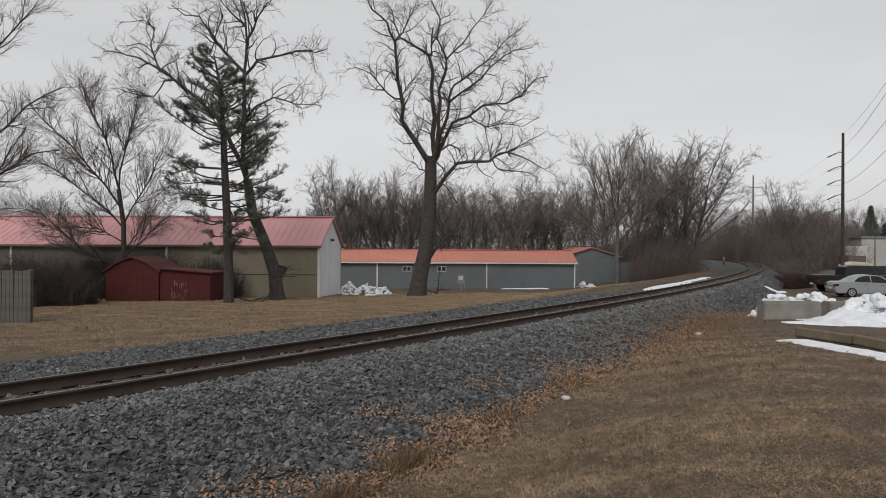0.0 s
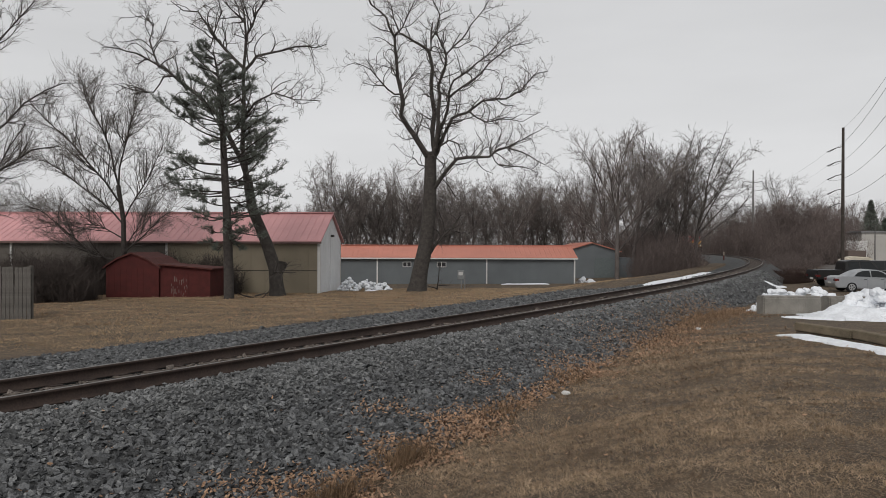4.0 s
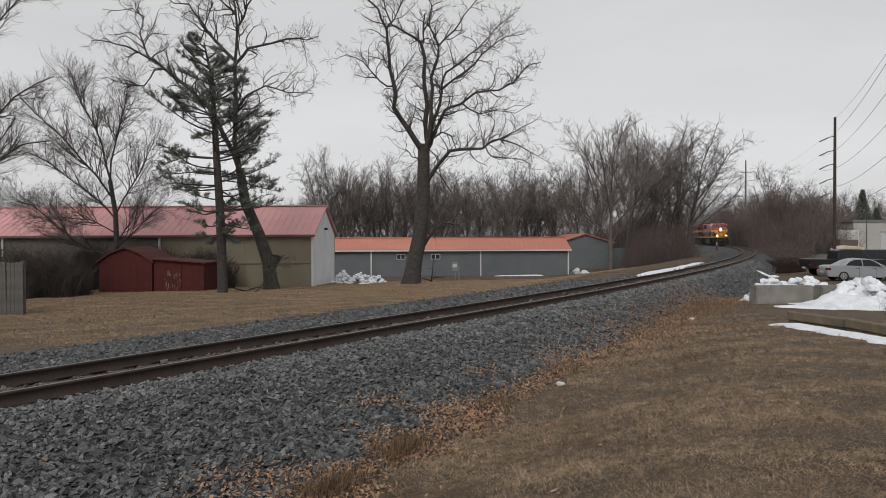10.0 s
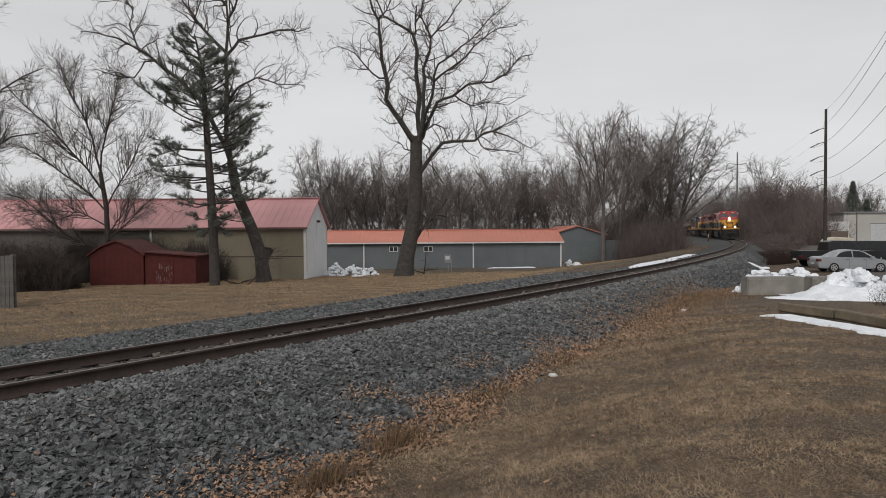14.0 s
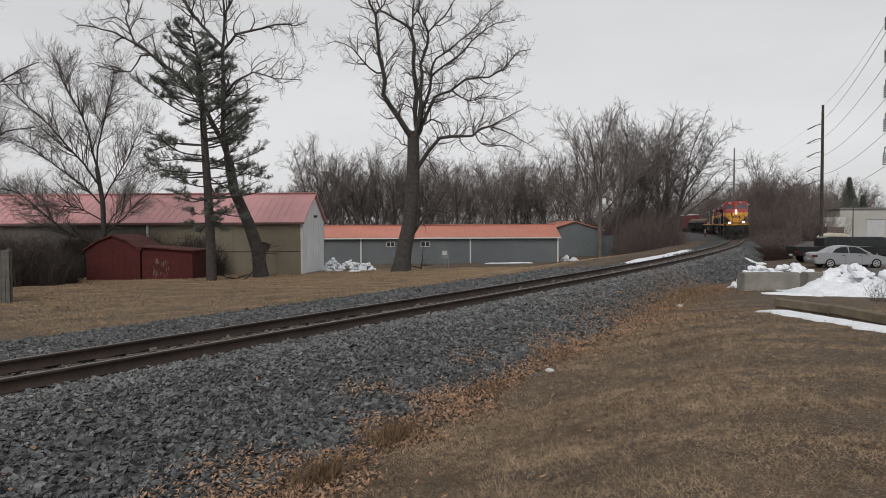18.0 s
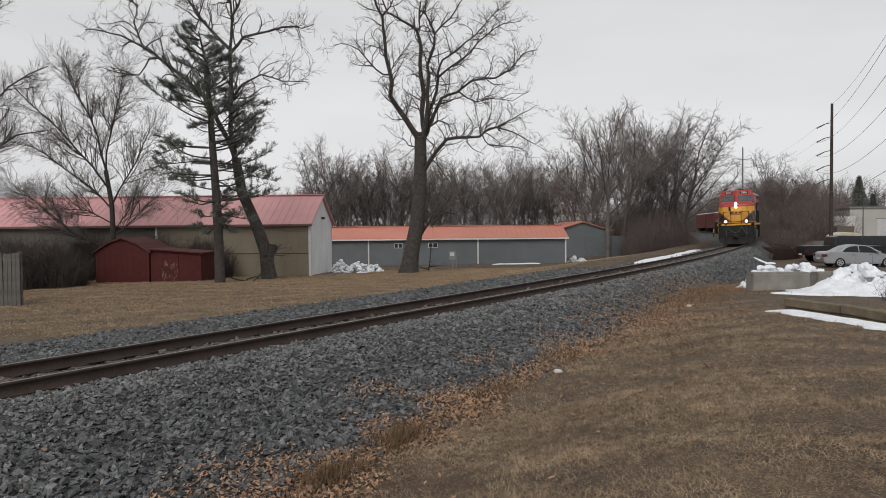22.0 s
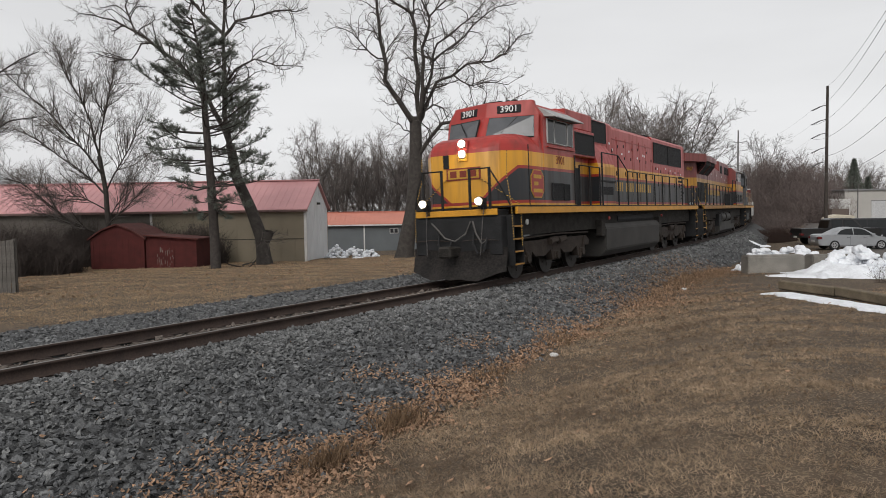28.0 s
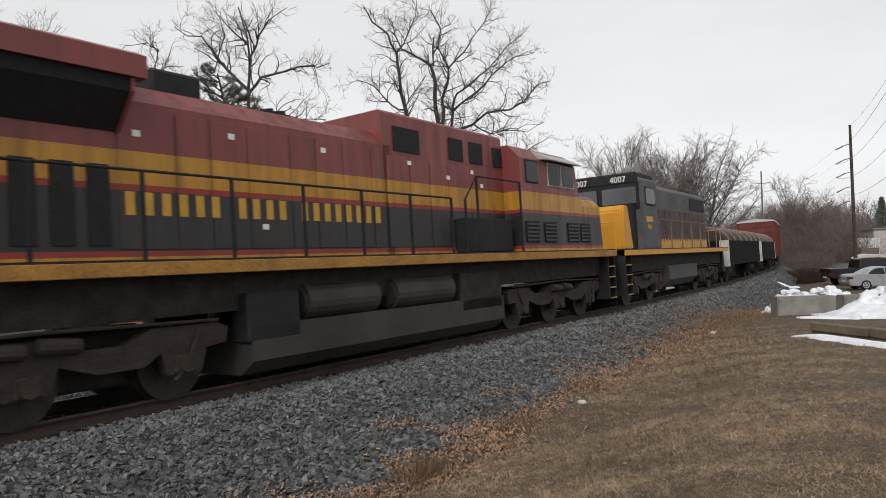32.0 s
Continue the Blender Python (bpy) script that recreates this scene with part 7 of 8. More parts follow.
        grille(e, 3.62, 5.8, 1.28, 3.62, 4.3, "blower_grille")
        bm = B()
        box(bm, 3.55, 5.88, -1.2, 1.2, 4.42, 4.98, 0.03)
        part("roof_box", bm, P, e)
        grille(e, 1.6, 3.5, 1.0, 4.2, 4.93, "brake_grille")
        bm = B()
        prism(bm, [(1.0, 1.97), (1.36, 1.97), (1.36, 3.3), (1.2, 3.85), (1.0, 4.12)], "x", 1.7, 3.45)
        part("blower_housing", bm, P, e)
        bm = B()
        box(bm, 2.0, 3.2, 1.34, 1.375, 2.35, 2.62)
        part("housing_grille", bm, GRILLE, e)
        bm = B()
        box(bm, 1.75, 3.4, 1.35, 1.39, 2.78, 2.84)
        part("housing_ledge", bm, BLACKP, e)
        bm = B()
        box(bm, 4.5, 5.02, 1.0, 1.12, 2.0, 3.2, 0.02)
        part("electrical_cabinet", bm, BLACKP, e)
        doors(e, [-10.15, -9.2, -8.2, -7.2, -6.3, -5.4, -4.45], y, 2.15, 3.72, P)
        doors(e, [-4.4, -3.4, -2.5, -1.6, -0.7, 0.4, 1.55], y, 2.15, 4.25, P)
        letter_bars((6, 4, 8), 1.3, -4.16, 1.016, 2.70, 0.34, mat("worn_yellow_lettering", (0.50, 0.32, 0.09), 0.7, var=0.3, scale=4, bump=0), e)
        stickers(e, [(1.25, 4.25), (0.9, 4.05), (-0.2, 3.95), (-1.1, 4.1), (-2.2, 3.9), (-3.0, 4.05), (-3.2, 4.03), (-5.2, 3.6), (-6.6, 3.66), (-7.4, 3.6), (-8.3, 3.55), (-9.35, 3.5)], y)
        for k, (x, z) in enumerate(((1.0, 4.0), (0.3, 4.2), (-0.4, 4.25), (-0.5, 3.8), (-1.5, 4.2), (-1.3, 3.8), (-2.3, 4.25), (-2.5, 3.8), (-3.5, 4.2), (-3.4, 3.8), (-4.2, 3.9), (-4.9, 3.6), (-5.7, 3.5), (-7.0, 3.5), (-7.9, 3.5), (-8.9, 3.55), (-9.9, 3.3), (-6.0, 2.9), (-8.6, 2.8), (-9.9, 2.6))):
            bm = B()
            box(bm, x - 0.03, x + 0.03, 1.012, 1.035, z - 0.055, z + 0.055, 0.006)
            part("door_latch", bm, BLACKP, e)
        for x in (0.4, -0.7, -1.6, -2.5, -3.4):
            bm = B()
            box(bm, x - 0.01, x + 0.01, 1.0, 1.018, 3.45, 4.55)
            part("hood_seam", bm, P, e)
        bm = B()
        box(bm, -4.36, 0.88, 1.0, 1.02, 4.44, 4.47)
        part("hood_seam", bm, REDP, e)
        bm = B()
        box(bm, -9.6, -8.9, 1.012, 1.03, 3.1, 3.2)
        box(bm, -9.6, -8.9, 1.012, 1.03, 3.28, 3.38)
        part("number_slot", bm, GRILLE, e)
        bm = B()
        for k in range(5):
            box(bm, -9.75, -9.35, 1.012, 1.03, 2.3 + k * 0.16, 2.36 + k * 0.16)
        part("hood_vent", bm, GRILLE, e)
    bm = B()
    box(bm, 0.5, 4.0, -1.02, -0.99, 2.2, 3.6)
    part("far_side_panel", bm, P, e)
    fans(e, (-5.4, -7.1, -8.8), 4.97)
    bm = B()
    cyl(bm, (-1.2, 0, 4.9), (-1.2, 0, 5.06), 0.22, seg=16)
    part("exhaust_stack", bm, BLACKP, e)
    bm = B()
    pipe(bm, [(8.3, 0.3, 4.9), (8.3, 0.3, 5.0), (8.3, -0.3, 5.0), (8.3, -0.3, 4.9)], 0.016)
    part("roof_grab", bm, BLACKP, e)
    bm = B()
    cyl(bm, (7.4, 0.5, 4.98), (7.9, 0.5, 4.98), 0.05, 0.1, seg=10)
    cyl(bm, (7.4, 0.3, 4.98), (7.95, 0.3, 4.98), 0.05, 0.1, seg=10)
    cyl(bm, (7.4, 0.4, 4.8), (7.4, 0.4, 4.98), 0.05, seg=8)
    part("air_horn", bm, BLACKP, e)
    for sy in (-1, 1):
        def tops(x):
            return 3.74 if x > 1.7 else 3.22
        handrail(e, [5.6, 4.7, 3.75], sy * 1.5, 1.98, 3.22)
        handrail(e, [3.5, 1.8, 0.72, -0.48, -1.7, -2.9, -4.1, -5.3, -6.5, -7.6, -8.7], sy * 1.5, 1.98, 3.22, BLACKP, tops)
    # under the frame
    fuel_tank(e, -3.66, 3.1)
    bm = B()
    cyl(bm, (-3.4, 1.05, 1.52), (1.2, 1.05, 1.52), 0.2, seg=14)
    cyl(bm, (-3.4, -1.05, 1.52), (1.2, -1.05, 1.52), 0.2, seg=14)
    part("air_reservoir", bm, BLACKP, e)
    for x in (3.3, -3.9):
        bm = B()
        box(bm, x - 0.18, x + 0.18, 1.2, 1.42, 0.95, 1.5, 0.02)
        part("valve_box", bm, GRIME, e)
    for x, c in ((2.75, REDP), (-4.05, REDP)):
        bm = B()
        cyl(bm, (x, 1.42, 1.55), (x, 1.46, 1.55), 0.06, seg=10)
        part("emergency_cutoff", bm, c, e, "red emergency fuel cutoff")
    truck(e, 6.85, (-2.05, 0, 2.05))
    truck(e, -6.75, (-2.05, 0, 2.05))
    # tail end
    bm = B()
    box(bm, -10.66, -10.0, -1.3, 1.3, 1.7, 1.9, 0.015)
    part("rear_platform", bm, BLACKP, e)
    bm = B()
    box(bm, -10.7, -10.3, -1.3, 1.3, 0.4, 1.75, 0.02)
    part("rear_pilot", bm, BLACKP, e)
    plow(e, -10.66, -1)
    coupler(e, -10.7, -1)
    for sy in (-1, 1):
        steps(e, -10.68, -10.15, sy * 1.5, 0.42, 1.8, 4)
        chain(e, [(-10.65, sy * 1.2, 2.8), (-10.6, sy * 1.4, 2.2), (-10.6, sy * 1.5, 1.2)])
        handrail(e, [-10.1, -10.62], sy * 1.35, 1.9, 2.95)
    return e


# -- second engine, running cab last --
def engine_b():
    e = thing("locomotive", rail_pose(220, 180), "weathered red, yellow and black second locomotive running backwards", "locomotive", "engines of the train")
    P = PAINT_B
    sill(e, -11.0, 10.3, YELLOW_OLD)
    bm = B()
    hood_section(bm, -9.66, 0.0, 1.0, 1.95, 4.5, 0.3)
    part("long_hood", bm, P, e, "grimy red, yellow and black long hood")
    bm = B()
    hood_section(bm, -0.22, 4.45, 1.0, 1.95, 4.92, 0.06)
    part("equipment_hood", bm, P, e)
    bm = B()
    prism(bm, [(-9.66, -1.0), (-10.75, -0.45), (-10.75, 0.45), (-9.66, 1.0)], "z", 1.95, 4.5)
    part("hood_end", bm, P, e, "red and black hood end")
    # overhanging radiator wings
    bm = B()
    prism(bm, [(-1.52, 4.38), (1.52, 4.38), (1.52, 4.68), (1.3, 4.78), (-1.3, 4.78), (-1.52, 4.68)], "x", -9.5, -5.6)
    part("radiator_wing", bm, P, e, "overhanging red radiator housing")
    bm = B()
    prism(bm, [(-11.3, -0.72), (-9.5, -1.52), (-9.5, 1.52), (-11.3, 0.72)], "z", 4.33, 4.76)
    part("radiator_end", bm, P, e)
    for sy in (-1, 1):
        bm = B()
        prism(bm, [(sy * 0.98, 3.74), (sy * 1.03, 3.74), (sy * 1.42, 4.2), (sy * 1.44, 4.376), (sy * 0.98, 4.376)], "x", -9.35, -5.75)
        ri = part("radiator_intake", bm, GRILLE, e)
        for x in (-9.35, -7.6, -5.8):
            bm = B()
            prism(bm, [(sy * 0.99, 3.72), (sy * 1.05, 3.72), (sy * 1.45, 4.2), (sy * 1.46, 4.37), (sy * 0.99, 4.37)], "x", x, x + 0.05)
            part("intake_rib", bm, P, ri)
    for z in (4.0, 4.23):
        lamp(e, -10.81, -0.0, z, 0.085, -1, LENS, "headlight")
    for sy in (-1, 1):
        lamp(e, -11.0, sy * 0.9, 2.1, 0.09, -1, LENS, "ditch_light")
    words("4607", 0.28, LETTER, e, Matrix.Translation((-10.21, -0.737, 3.97)) @ Matrix(((0.893, 0, -0.45, 0), (-0.45, 0, -0.893, 0), (0, 1, 0, 0), (0, 0, 0, 1))), "road_number", "faded yellow road number")
    # stack and roof gear
    bm = B()
    box(bm, -4.85, -3.95, -0.42, 0.42, 4.45, 4.95, 0.05)
    part("exhaust_stack", bm, BLACKP, e)
    bm = B()
    for k in range(4):
        cyl(bm, (-2.6 + k * 0.14, -0.3, 4.5), (-2.6 + k * 0.14, -0.3, 4.66 + 0.03 * (k % 2)), 0.07, seg=8)
    part("air_horn", bm, BLACKP, e)
    for sy in (-1, 1):
        y = sy * 1.0
        for a, c, z0, z1 in ((0.12, 0.98, 4.12, 4.62), (2.1, 2.65, 4.12, 4.62), (2.95, 3.5, 4.12, 4.62), (4.0, 4.4, 4.12, 4.6)):
            bm = B()
            box(bm, a, c, min(y, y + sy * 0.03), max(y, y + sy * 0.03), z0, z1)
            part("roof_vent", bm, GRILLE, e)
        for k in range(8):
            x = -9.5 + k * 0.47
            bm = B()
            box(bm, x, x + 0.3, min(y, y + sy * 0.03), max(y, y + sy * 0.03), 2.2, 3.28, 0.005)
            part("radiator_door", bm, BLACKP, e)
        xs = [-5.8, -4.9, -4.3, -3.6, -2.7, -2.1, -1.4, -0.6, -0.25]
        for a, c in zip(xs[:-1], xs[1:]):
            bm = B()
            box(bm, a + 0.02, c - 0.02, min(y, y + sy * 0.014), max(y, y + sy * 0.014), 2.15, 4.1, 0.004)
            part("hood_door", bm, P, e)
        xs = [-0.15, 0.6, 1.3, 2.0, 2.9, 3.7, 4.4]
        for a, c in zip(xs[:-1], xs[1:]):
            bm = B()
            box(bm, a + 0.02, c - 0.02, min(y, y + sy * 0.014), max(y, y + sy * 0.014), 2.15, 4.0, 0.004)
            part("hood_door", bm, P, e)
    # the side that faces the lawn is at negative y on this engine
    yf = -1.016
    total = 18 + 1.6
    step = (5.42) / total
    x = -5.7
    for c in (6, 4, 8):
        for _ in range(c):
            bm = B()
            box(bm, x, x + step * 0.5, yf - 0.006, yf, 2.62, 2.94)
            part("name_bar", bm, LETTER, e)
            x += step
        x += step * 0.8
    for x, z in ((-5.5, 3.75), (-3.9, 3.9), (-1.9, 3.9), (0.6, 3.9), (2.0, 3.7), (3.4, 3.6), (-3.3, 2.5), (3.0, 3.9)):
        bm = B()
        box(bm, x - 0.06, x + 0.06, -1.024, -1.016, z - 0.045, z + 0.045)
        part("warning_sticker", bm, WHITE_M, e)
    # cab and nose at the trailing end
    bm = B()
    prism(bm, [(-1.5, 1.95), (1.5, 1.95), (1.5, 4.35), (1.2, 4.68), (-1.2, 4.68), (-1.5, 4.35)], "x", 4.45, 7.7)
    for v in bm.verts:
        if v.co.x > 7 and v.co.z < 4.0:
            v.co.x = 8.25
    part("cab", bm, P, e)
    bm = B()
    prism(bm, [(-1.45, 1.95), (1.45, 1.95), (1.45, 3.3), (1.15, 3.62), (-1.15, 3.62), (-1.45, 3.3)], "x", 8.0, 9.6)
    for v in bm.verts:
        if v.co.x > 9 and v.co.z > 2.2:
            v.co.x -= 0.12
    bmesh.ops.bevel(bm, geom=bm.edges[:], offset=0.04, segments=1, affect="EDGES")
    part("nose", bm, P, e)
    for sy in (-1, 1):
        y = sy * 1.512
        pane(e, [(4.75, y, 3.75), (5.35, y, 3.75), (5.35, y, 4.3), (4.75, y, 4.3)], 0.03, "side_window")
        pane(e, [(5.95, y, 3.72), (6.65, y, 3.72), (6.65, y, 4.32), (5.95, y, 4.32)], 0.03, "side_window", ALU)
        pane(e, [(6.75, y, 3.72), (7.5, y, 3.72), (7.5, y, 4.32), (6.75, y, 4.32)], 0.03, "side_window", ALU)
        bm = B()
        prism(bm, [(sy * 1.44, 4.4), (sy * 1.72, 4.36), (sy * 1.72, 4.39), (sy * 1.2, 4.66)], "x", 5.6, 7.7)
        part("awning", bm, ALU, e)
        for x0, x1 in ((4.6, 5.3), (5.6, 6.3), (7.0, 7.7), (7.85, 8.5)):
            bm = B()
            box(bm, x0, x1, min(y, y + sy * 0.012), max(y, y + sy * 0.012), 2.2, 2.75)
            lv = part("louvre", bm, GRILLE, e)
            for k in range(5):
                bm = B()
                box(bm, x0, x1, min(y, y + sy * 0.03), max(y, y + sy * 0.03), 2.25 + k * 0.1, 2.29 + k * 0.1)
                part("slat", bm, P, lv)
        bm = B()
        box(bm, 2.2, 4.2, min(sy * 1.0, sy * 1.34), max(sy * 1.0, sy * 1.34), 2.0, 2.78, 0.02)
        part("equipment_box", bm, BLACKP, e)
        handrail(e, [-10.0 + 1.42 * k for k in range(9)], sy * 1.5, 1.98, 3.15)
        handrail(e, [1.9, 2.4, 4.4], sy * 1.5, 1.98, 3.7, BLACKP, lambda q: 3.15 if q < 2 else 3.7)
        steps(e, -11.15, -10.3, sy * 1.5, 0.42, 1.8, 4)
        chain(e, [(-10.2, sy * 1.5, 3.15), (-10.22, sy * 1.5, 1.9), (-10.22, sy * 1.52, 0.7)])
        chain(e, [(-10.3, sy * 0.9, 3.1), (-10.9, sy * 1.3, 2.2), (-11.1, sy * 1.5, 1.9), (-11.1, sy * 1.5, 1.1)])
        handrail(e, [-10.5, -11.1], sy * 1.2, 1.9, 2.9)
        steps(e, 9.75, 10.3, sy * 1.5, 0.45, 1.75, 4)
        bm = B()
        cyl(bm, (-2.85, sy * 1.12, 1.24), (-0.95, sy * 1.12, 1.24), 0.31, seg=20)
        bmesh.ops.bevel(bm, geom=[ed for ed in bm.edges if ed.calc_face_angle(0) > 1], offset=0.06, segments=2, affect="EDGES")
        part("air_tank", bm, TANKM, e, "dusty grey air tank")
        bm = B()
        cyl(bm, (-0.55, sy * 1.12, 1.24), (1.5, sy * 1.12, 1.24), 0.31, seg=20)
        bmesh.ops.bevel(bm, geom=[ed for ed in bm.edges if ed.calc_face_angle(0) > 1], offset=0.06, segments=2, affect="EDGES")
        part("air_tank", bm, TANKM, e, "dusty grey air tank")
        bm = B()
        box(bm, -4.06, -3.0, sy * 1.2 - 0.2, sy * 1.2 + 0.2, 0.7, 1.45, 0.03)
        part("battery_box", bm, BLACKP, e)
        bm = B()
        box(bm, 1.7, 3.4, sy * 1.2 - 0.2, sy * 1.2 + 0.2, 0.7, 1.55, 0.03)
        part("battery_box", bm, GRIME, e)
    bm = B()
    prism(bm, [(-1.1, 0.2), (1.1, 0.2), (1.4, 0.42), (1.4, 0.95), (-1.4, 0.95), (-1.4, 0.42)], "x", -4.0, 3.45)
    part("fuel_tank", bm, TANKM, e, "low dusty black fuel tank")
    truck(e, 6.9, (-2.1, 0, 2.1), sign=-1, style=1)
    truck(e, -7.1, (-2.1, 0, 2.1), sign=-1, style=1)
    for x, sx in ((-11.1, -1), (10.4, 1)):
        bm = B()
        box(bm, min(x, x - sx * 0.45), max(x, x - sx * 0.45), -1.3, 1.3, 0.7, 1.78, 0.02)
        part("pilot", bm, BLACKP, e)
        plow(e, x, sx)
        coupler(e, x, sx)
    return e


# -- third engine --
def engine_c():
    e = thing("locomotive", rail_pose(240), "yellow-nosed grey third locomotive with a black cab top", "locomotive", "engines of the train")
    GREY = mat("faded_grey_hood_paint", (0.085, 0.082, 0.082), 0.7, var=0.35, scale=1.5, fine=25, bump=0.1)
    BROWN = mat("faded_maroon_brown_paint", (0.075, 0.046, 0.039), 0.7, var=0.4, scale=1.5, fine=25, bump=0.1)
    sill(e, -7.9, 8.2, YELLOW)
    bm = B()
    hood_section(bm, -5.9, 4.2, 0.95, 1.95, 4.6, 0.2)
    part("long_hood", bm, GREY, e, "faded grey hood")
    for sy in (-1, 1):
        y = sy * 0.95
        bm = B()
        box(bm, -5.6, -2.9, min(y, y + sy * 0.04), max(y, y + sy * 0.04), 3.75, 4.3)
        part("radiator_grille", bm, GRILLE, e)
        for k in range(12):
            x = -5.8 + k * 0.8
            bm = B()
            box(bm, x, x + 0.72, min(y, y + sy * 0.016), max(y, y + sy * 0.016), 2.1, 3.6, 0.004)
            part("hood_door", bm, BROWN, e)
        handrail(e, [-5.7 + 1.6 * k for k in range(7)], sy * 1.45, 1.98, 3.1, mat("dull_tan_rail", (0.16, 0.125, 0.10), 0.8))
        steps(e, 7.6, 8.2, sy * 1.5, 0.45, 1.75, 4)
        bm = B()
        for k in range(24):
            x = -5.8 + k * 0.415
            prism(bm, [(x, 1.99), (x + 0.4, 1.99), (x + 0.4, 2.28), (x + 0.2, 2.42), (x, 2.28)], "y", min(y + sy * 0.018, y + sy * 0.03), max(y + sy * 0.018, y + sy * 0.03))
        part("hood_fringe", bm, YELLOW, e, "yellow fringe along the hood's foot")
        bm = B()
        box(bm, 4.3, 6.0, min(sy * 1.5, sy * 1.512), max(sy * 1.5, sy * 1.512), 2.05, 3.42, 0.004)
        part("cab_panel", bm, mat("blue_grey_cab_panel", (0.06, 0.068, 0.082), 0.6, var=0.25, scale=2), e, "dull blue-grey cab side panel")
        bm = B()
        box(bm, 3.9, 5.0, min(sy * 0.95, sy * 1.4), max(sy * 0.95, sy * 1.4), 1.98, 3.0, 0.03)
        part("equipment_box", bm, BLACKP, e)
    bm = B()
    hood_section(bm, 4.2, 6.1, 1.5, 1.95, 4.7, 0.25)
    part("cab", bm, GREY, e)
    bm = B()
    box(bm, 4.15, 6.16, -1.4, 1.4, 4.32, 4.74, 0.06)
    part("cab_roof", bm, BLACKP, e, "black cab roof")
    bm = B()
    prism(bm, [(6.62, 1.97), (7.6, 1.97), (7.6, 3.3), (7.4, 3.5), (7.02, 3.52)], "y", -1.3, 1.3)
    bmesh.ops.bevel(bm, geom=bm.edges[:], offset=0.05, segments=2, affect="EDGES")
    part("nose", bm, YELLOW, e, "bright yellow short nose", smooth=True)
    bm = B()
    prism(bm, [(6.1, 1.97), (6.6, 1.97), (7.0, 3.50), (6.1, 3.6)], "y", -1.29, 1.29)
    part("nose_back", bm, BLACKP, e, "black panel behind the yellow nose")
    bm = B()
    box(bm, 6.1, 6.13, -1.45, 1.45, 3.4, 4.4)
    part("cab_front", bm, BLACKP, e)
    for y0, y1 in ((-1.35, -0.1), (0.1, 1.35)):
        pane(e, [(6.15, y0, 3.62), (6.15, y1, 3.62), (6.15, y1, 4.22), (6.15, y0, 4.22)], 0.04, "windshield")
        words("4007", 0.3, WHITE_M, e, front_text(6.185, (y0 + y1) / 2, 4.5), "road_number", "white road number")
    for sy in (-1, 1):
        y = sy * 1.512
        pane(e, [(4.5, y, 3.6), (5.6, y, 3.6), (5.6, y, 4.2), (4.5, y, 4.2)], 0.03, "side_window")
        bm = B()
        box(bm, 4.9, 5.7, min(y, y + sy * 0.012), max(y, y + sy * 0.012), 2.95, 3.15)
        part("name_bar", bm, LETTER, e)
    words("4007", 0.26, LETTER, e, side_text(5.3, 1.516, 2.75), "road_number", "yellow road number")
    fans(e, (-5.0, -3.6), 4.6, 0.5)
    bm = B()
    prism(bm, [(-1.0, 0.45), (1.0, 0.45), (1.35, 0.75), (1.35, 1.3), (-1.35, 1.3), (-1.35, 0.75)], "x", -1.9, 2.6)
    part("fuel_tank", bm, mat("grey_tank_paint", (0.07, 0.07, 0.07), 0.8), e)
    truck(e, 5.0, (-1.37, 1.37))
    truck(e, -4.9, (-1.37, 1.37))
    for x, sx in ((8.2, 1), (-7.9, -1)):
        bm = B()
        box(bm, min(x, x - sx * 0.4), max(x, x - sx * 0.4), -1.3, 1.3, 0.7, 1.8, 0.02)
        part("pilot", bm, BLACKP, e)
        coupler(e, x, sx)
        bm = B()
        pipe(bm, [(x, -1.2, 1.8), (x, -1.2, 2.9), (x, 1.2, 2.9), (x, 1.2, 1.8)], 0.025)
        part("end_handrail", bm, YELLOW, e)
    return e


def bow_wagon():
    """A low black wagon whose load is held under curved pale bows."""
    w = thing("freight_wagon", rail_pose(260), "low black freight wagon with curved pale bows over its load", "freight wagon", "wagons of the train")
    bm = B()
    box(bm, -6.3, 6.3, -1.45, 1.45, 1.0, 2.35, 0.02)
    part("body", bm, mat("sooty_wagon_black", (0.012, 0.012, 0.013), 0.9, var=0.4, scale=2, spec=0.1), w)
    for x in (-6.32, 6.32):
        bm = B()
        box(bm, x - 0.06, x + 0.06, 1.0, 1.48, 0.95, 2.35)
        part("end_post", bm, mat("dirty_white_paint", (0.5, 0.5, 0.48), 0.7), w, "white painted end post")
    bm = B()
    prism(bm, [(1.3 * math.cos(a), 2.3 + 0.75 * math.sin(a)) for a in np.linspace(0, math.pi, 11)], "x", -6.1, 6.1)
    part("load_cover", bm, mat("rusty_cover", (0.05, 0.036, 0.032), 0.85, var=0.5, scale=1.5), w, smooth=True)
    for k in range(6):
        x = -5.6 + k * 2.24
        bm = B()
        pipe(bm, [(x, 1.38 * math.cos(a), 2.34 + 0.8 * math.sin(a)) for a in np.linspace(0, math.pi, 11)], 0.05)
        part("bow", bm, mat("pale_bow_paint", (0.22, 0.17, 0.14), 0.7), w)
    for x in (-4.4, 4.4):
        truck(w, x, (-0.87, 0.87), 0.46, WHEELS_SMALL, keyed=False)
    coupler(w, 6.4, 1)
    coupler(w, -6.4, -1)
    return w


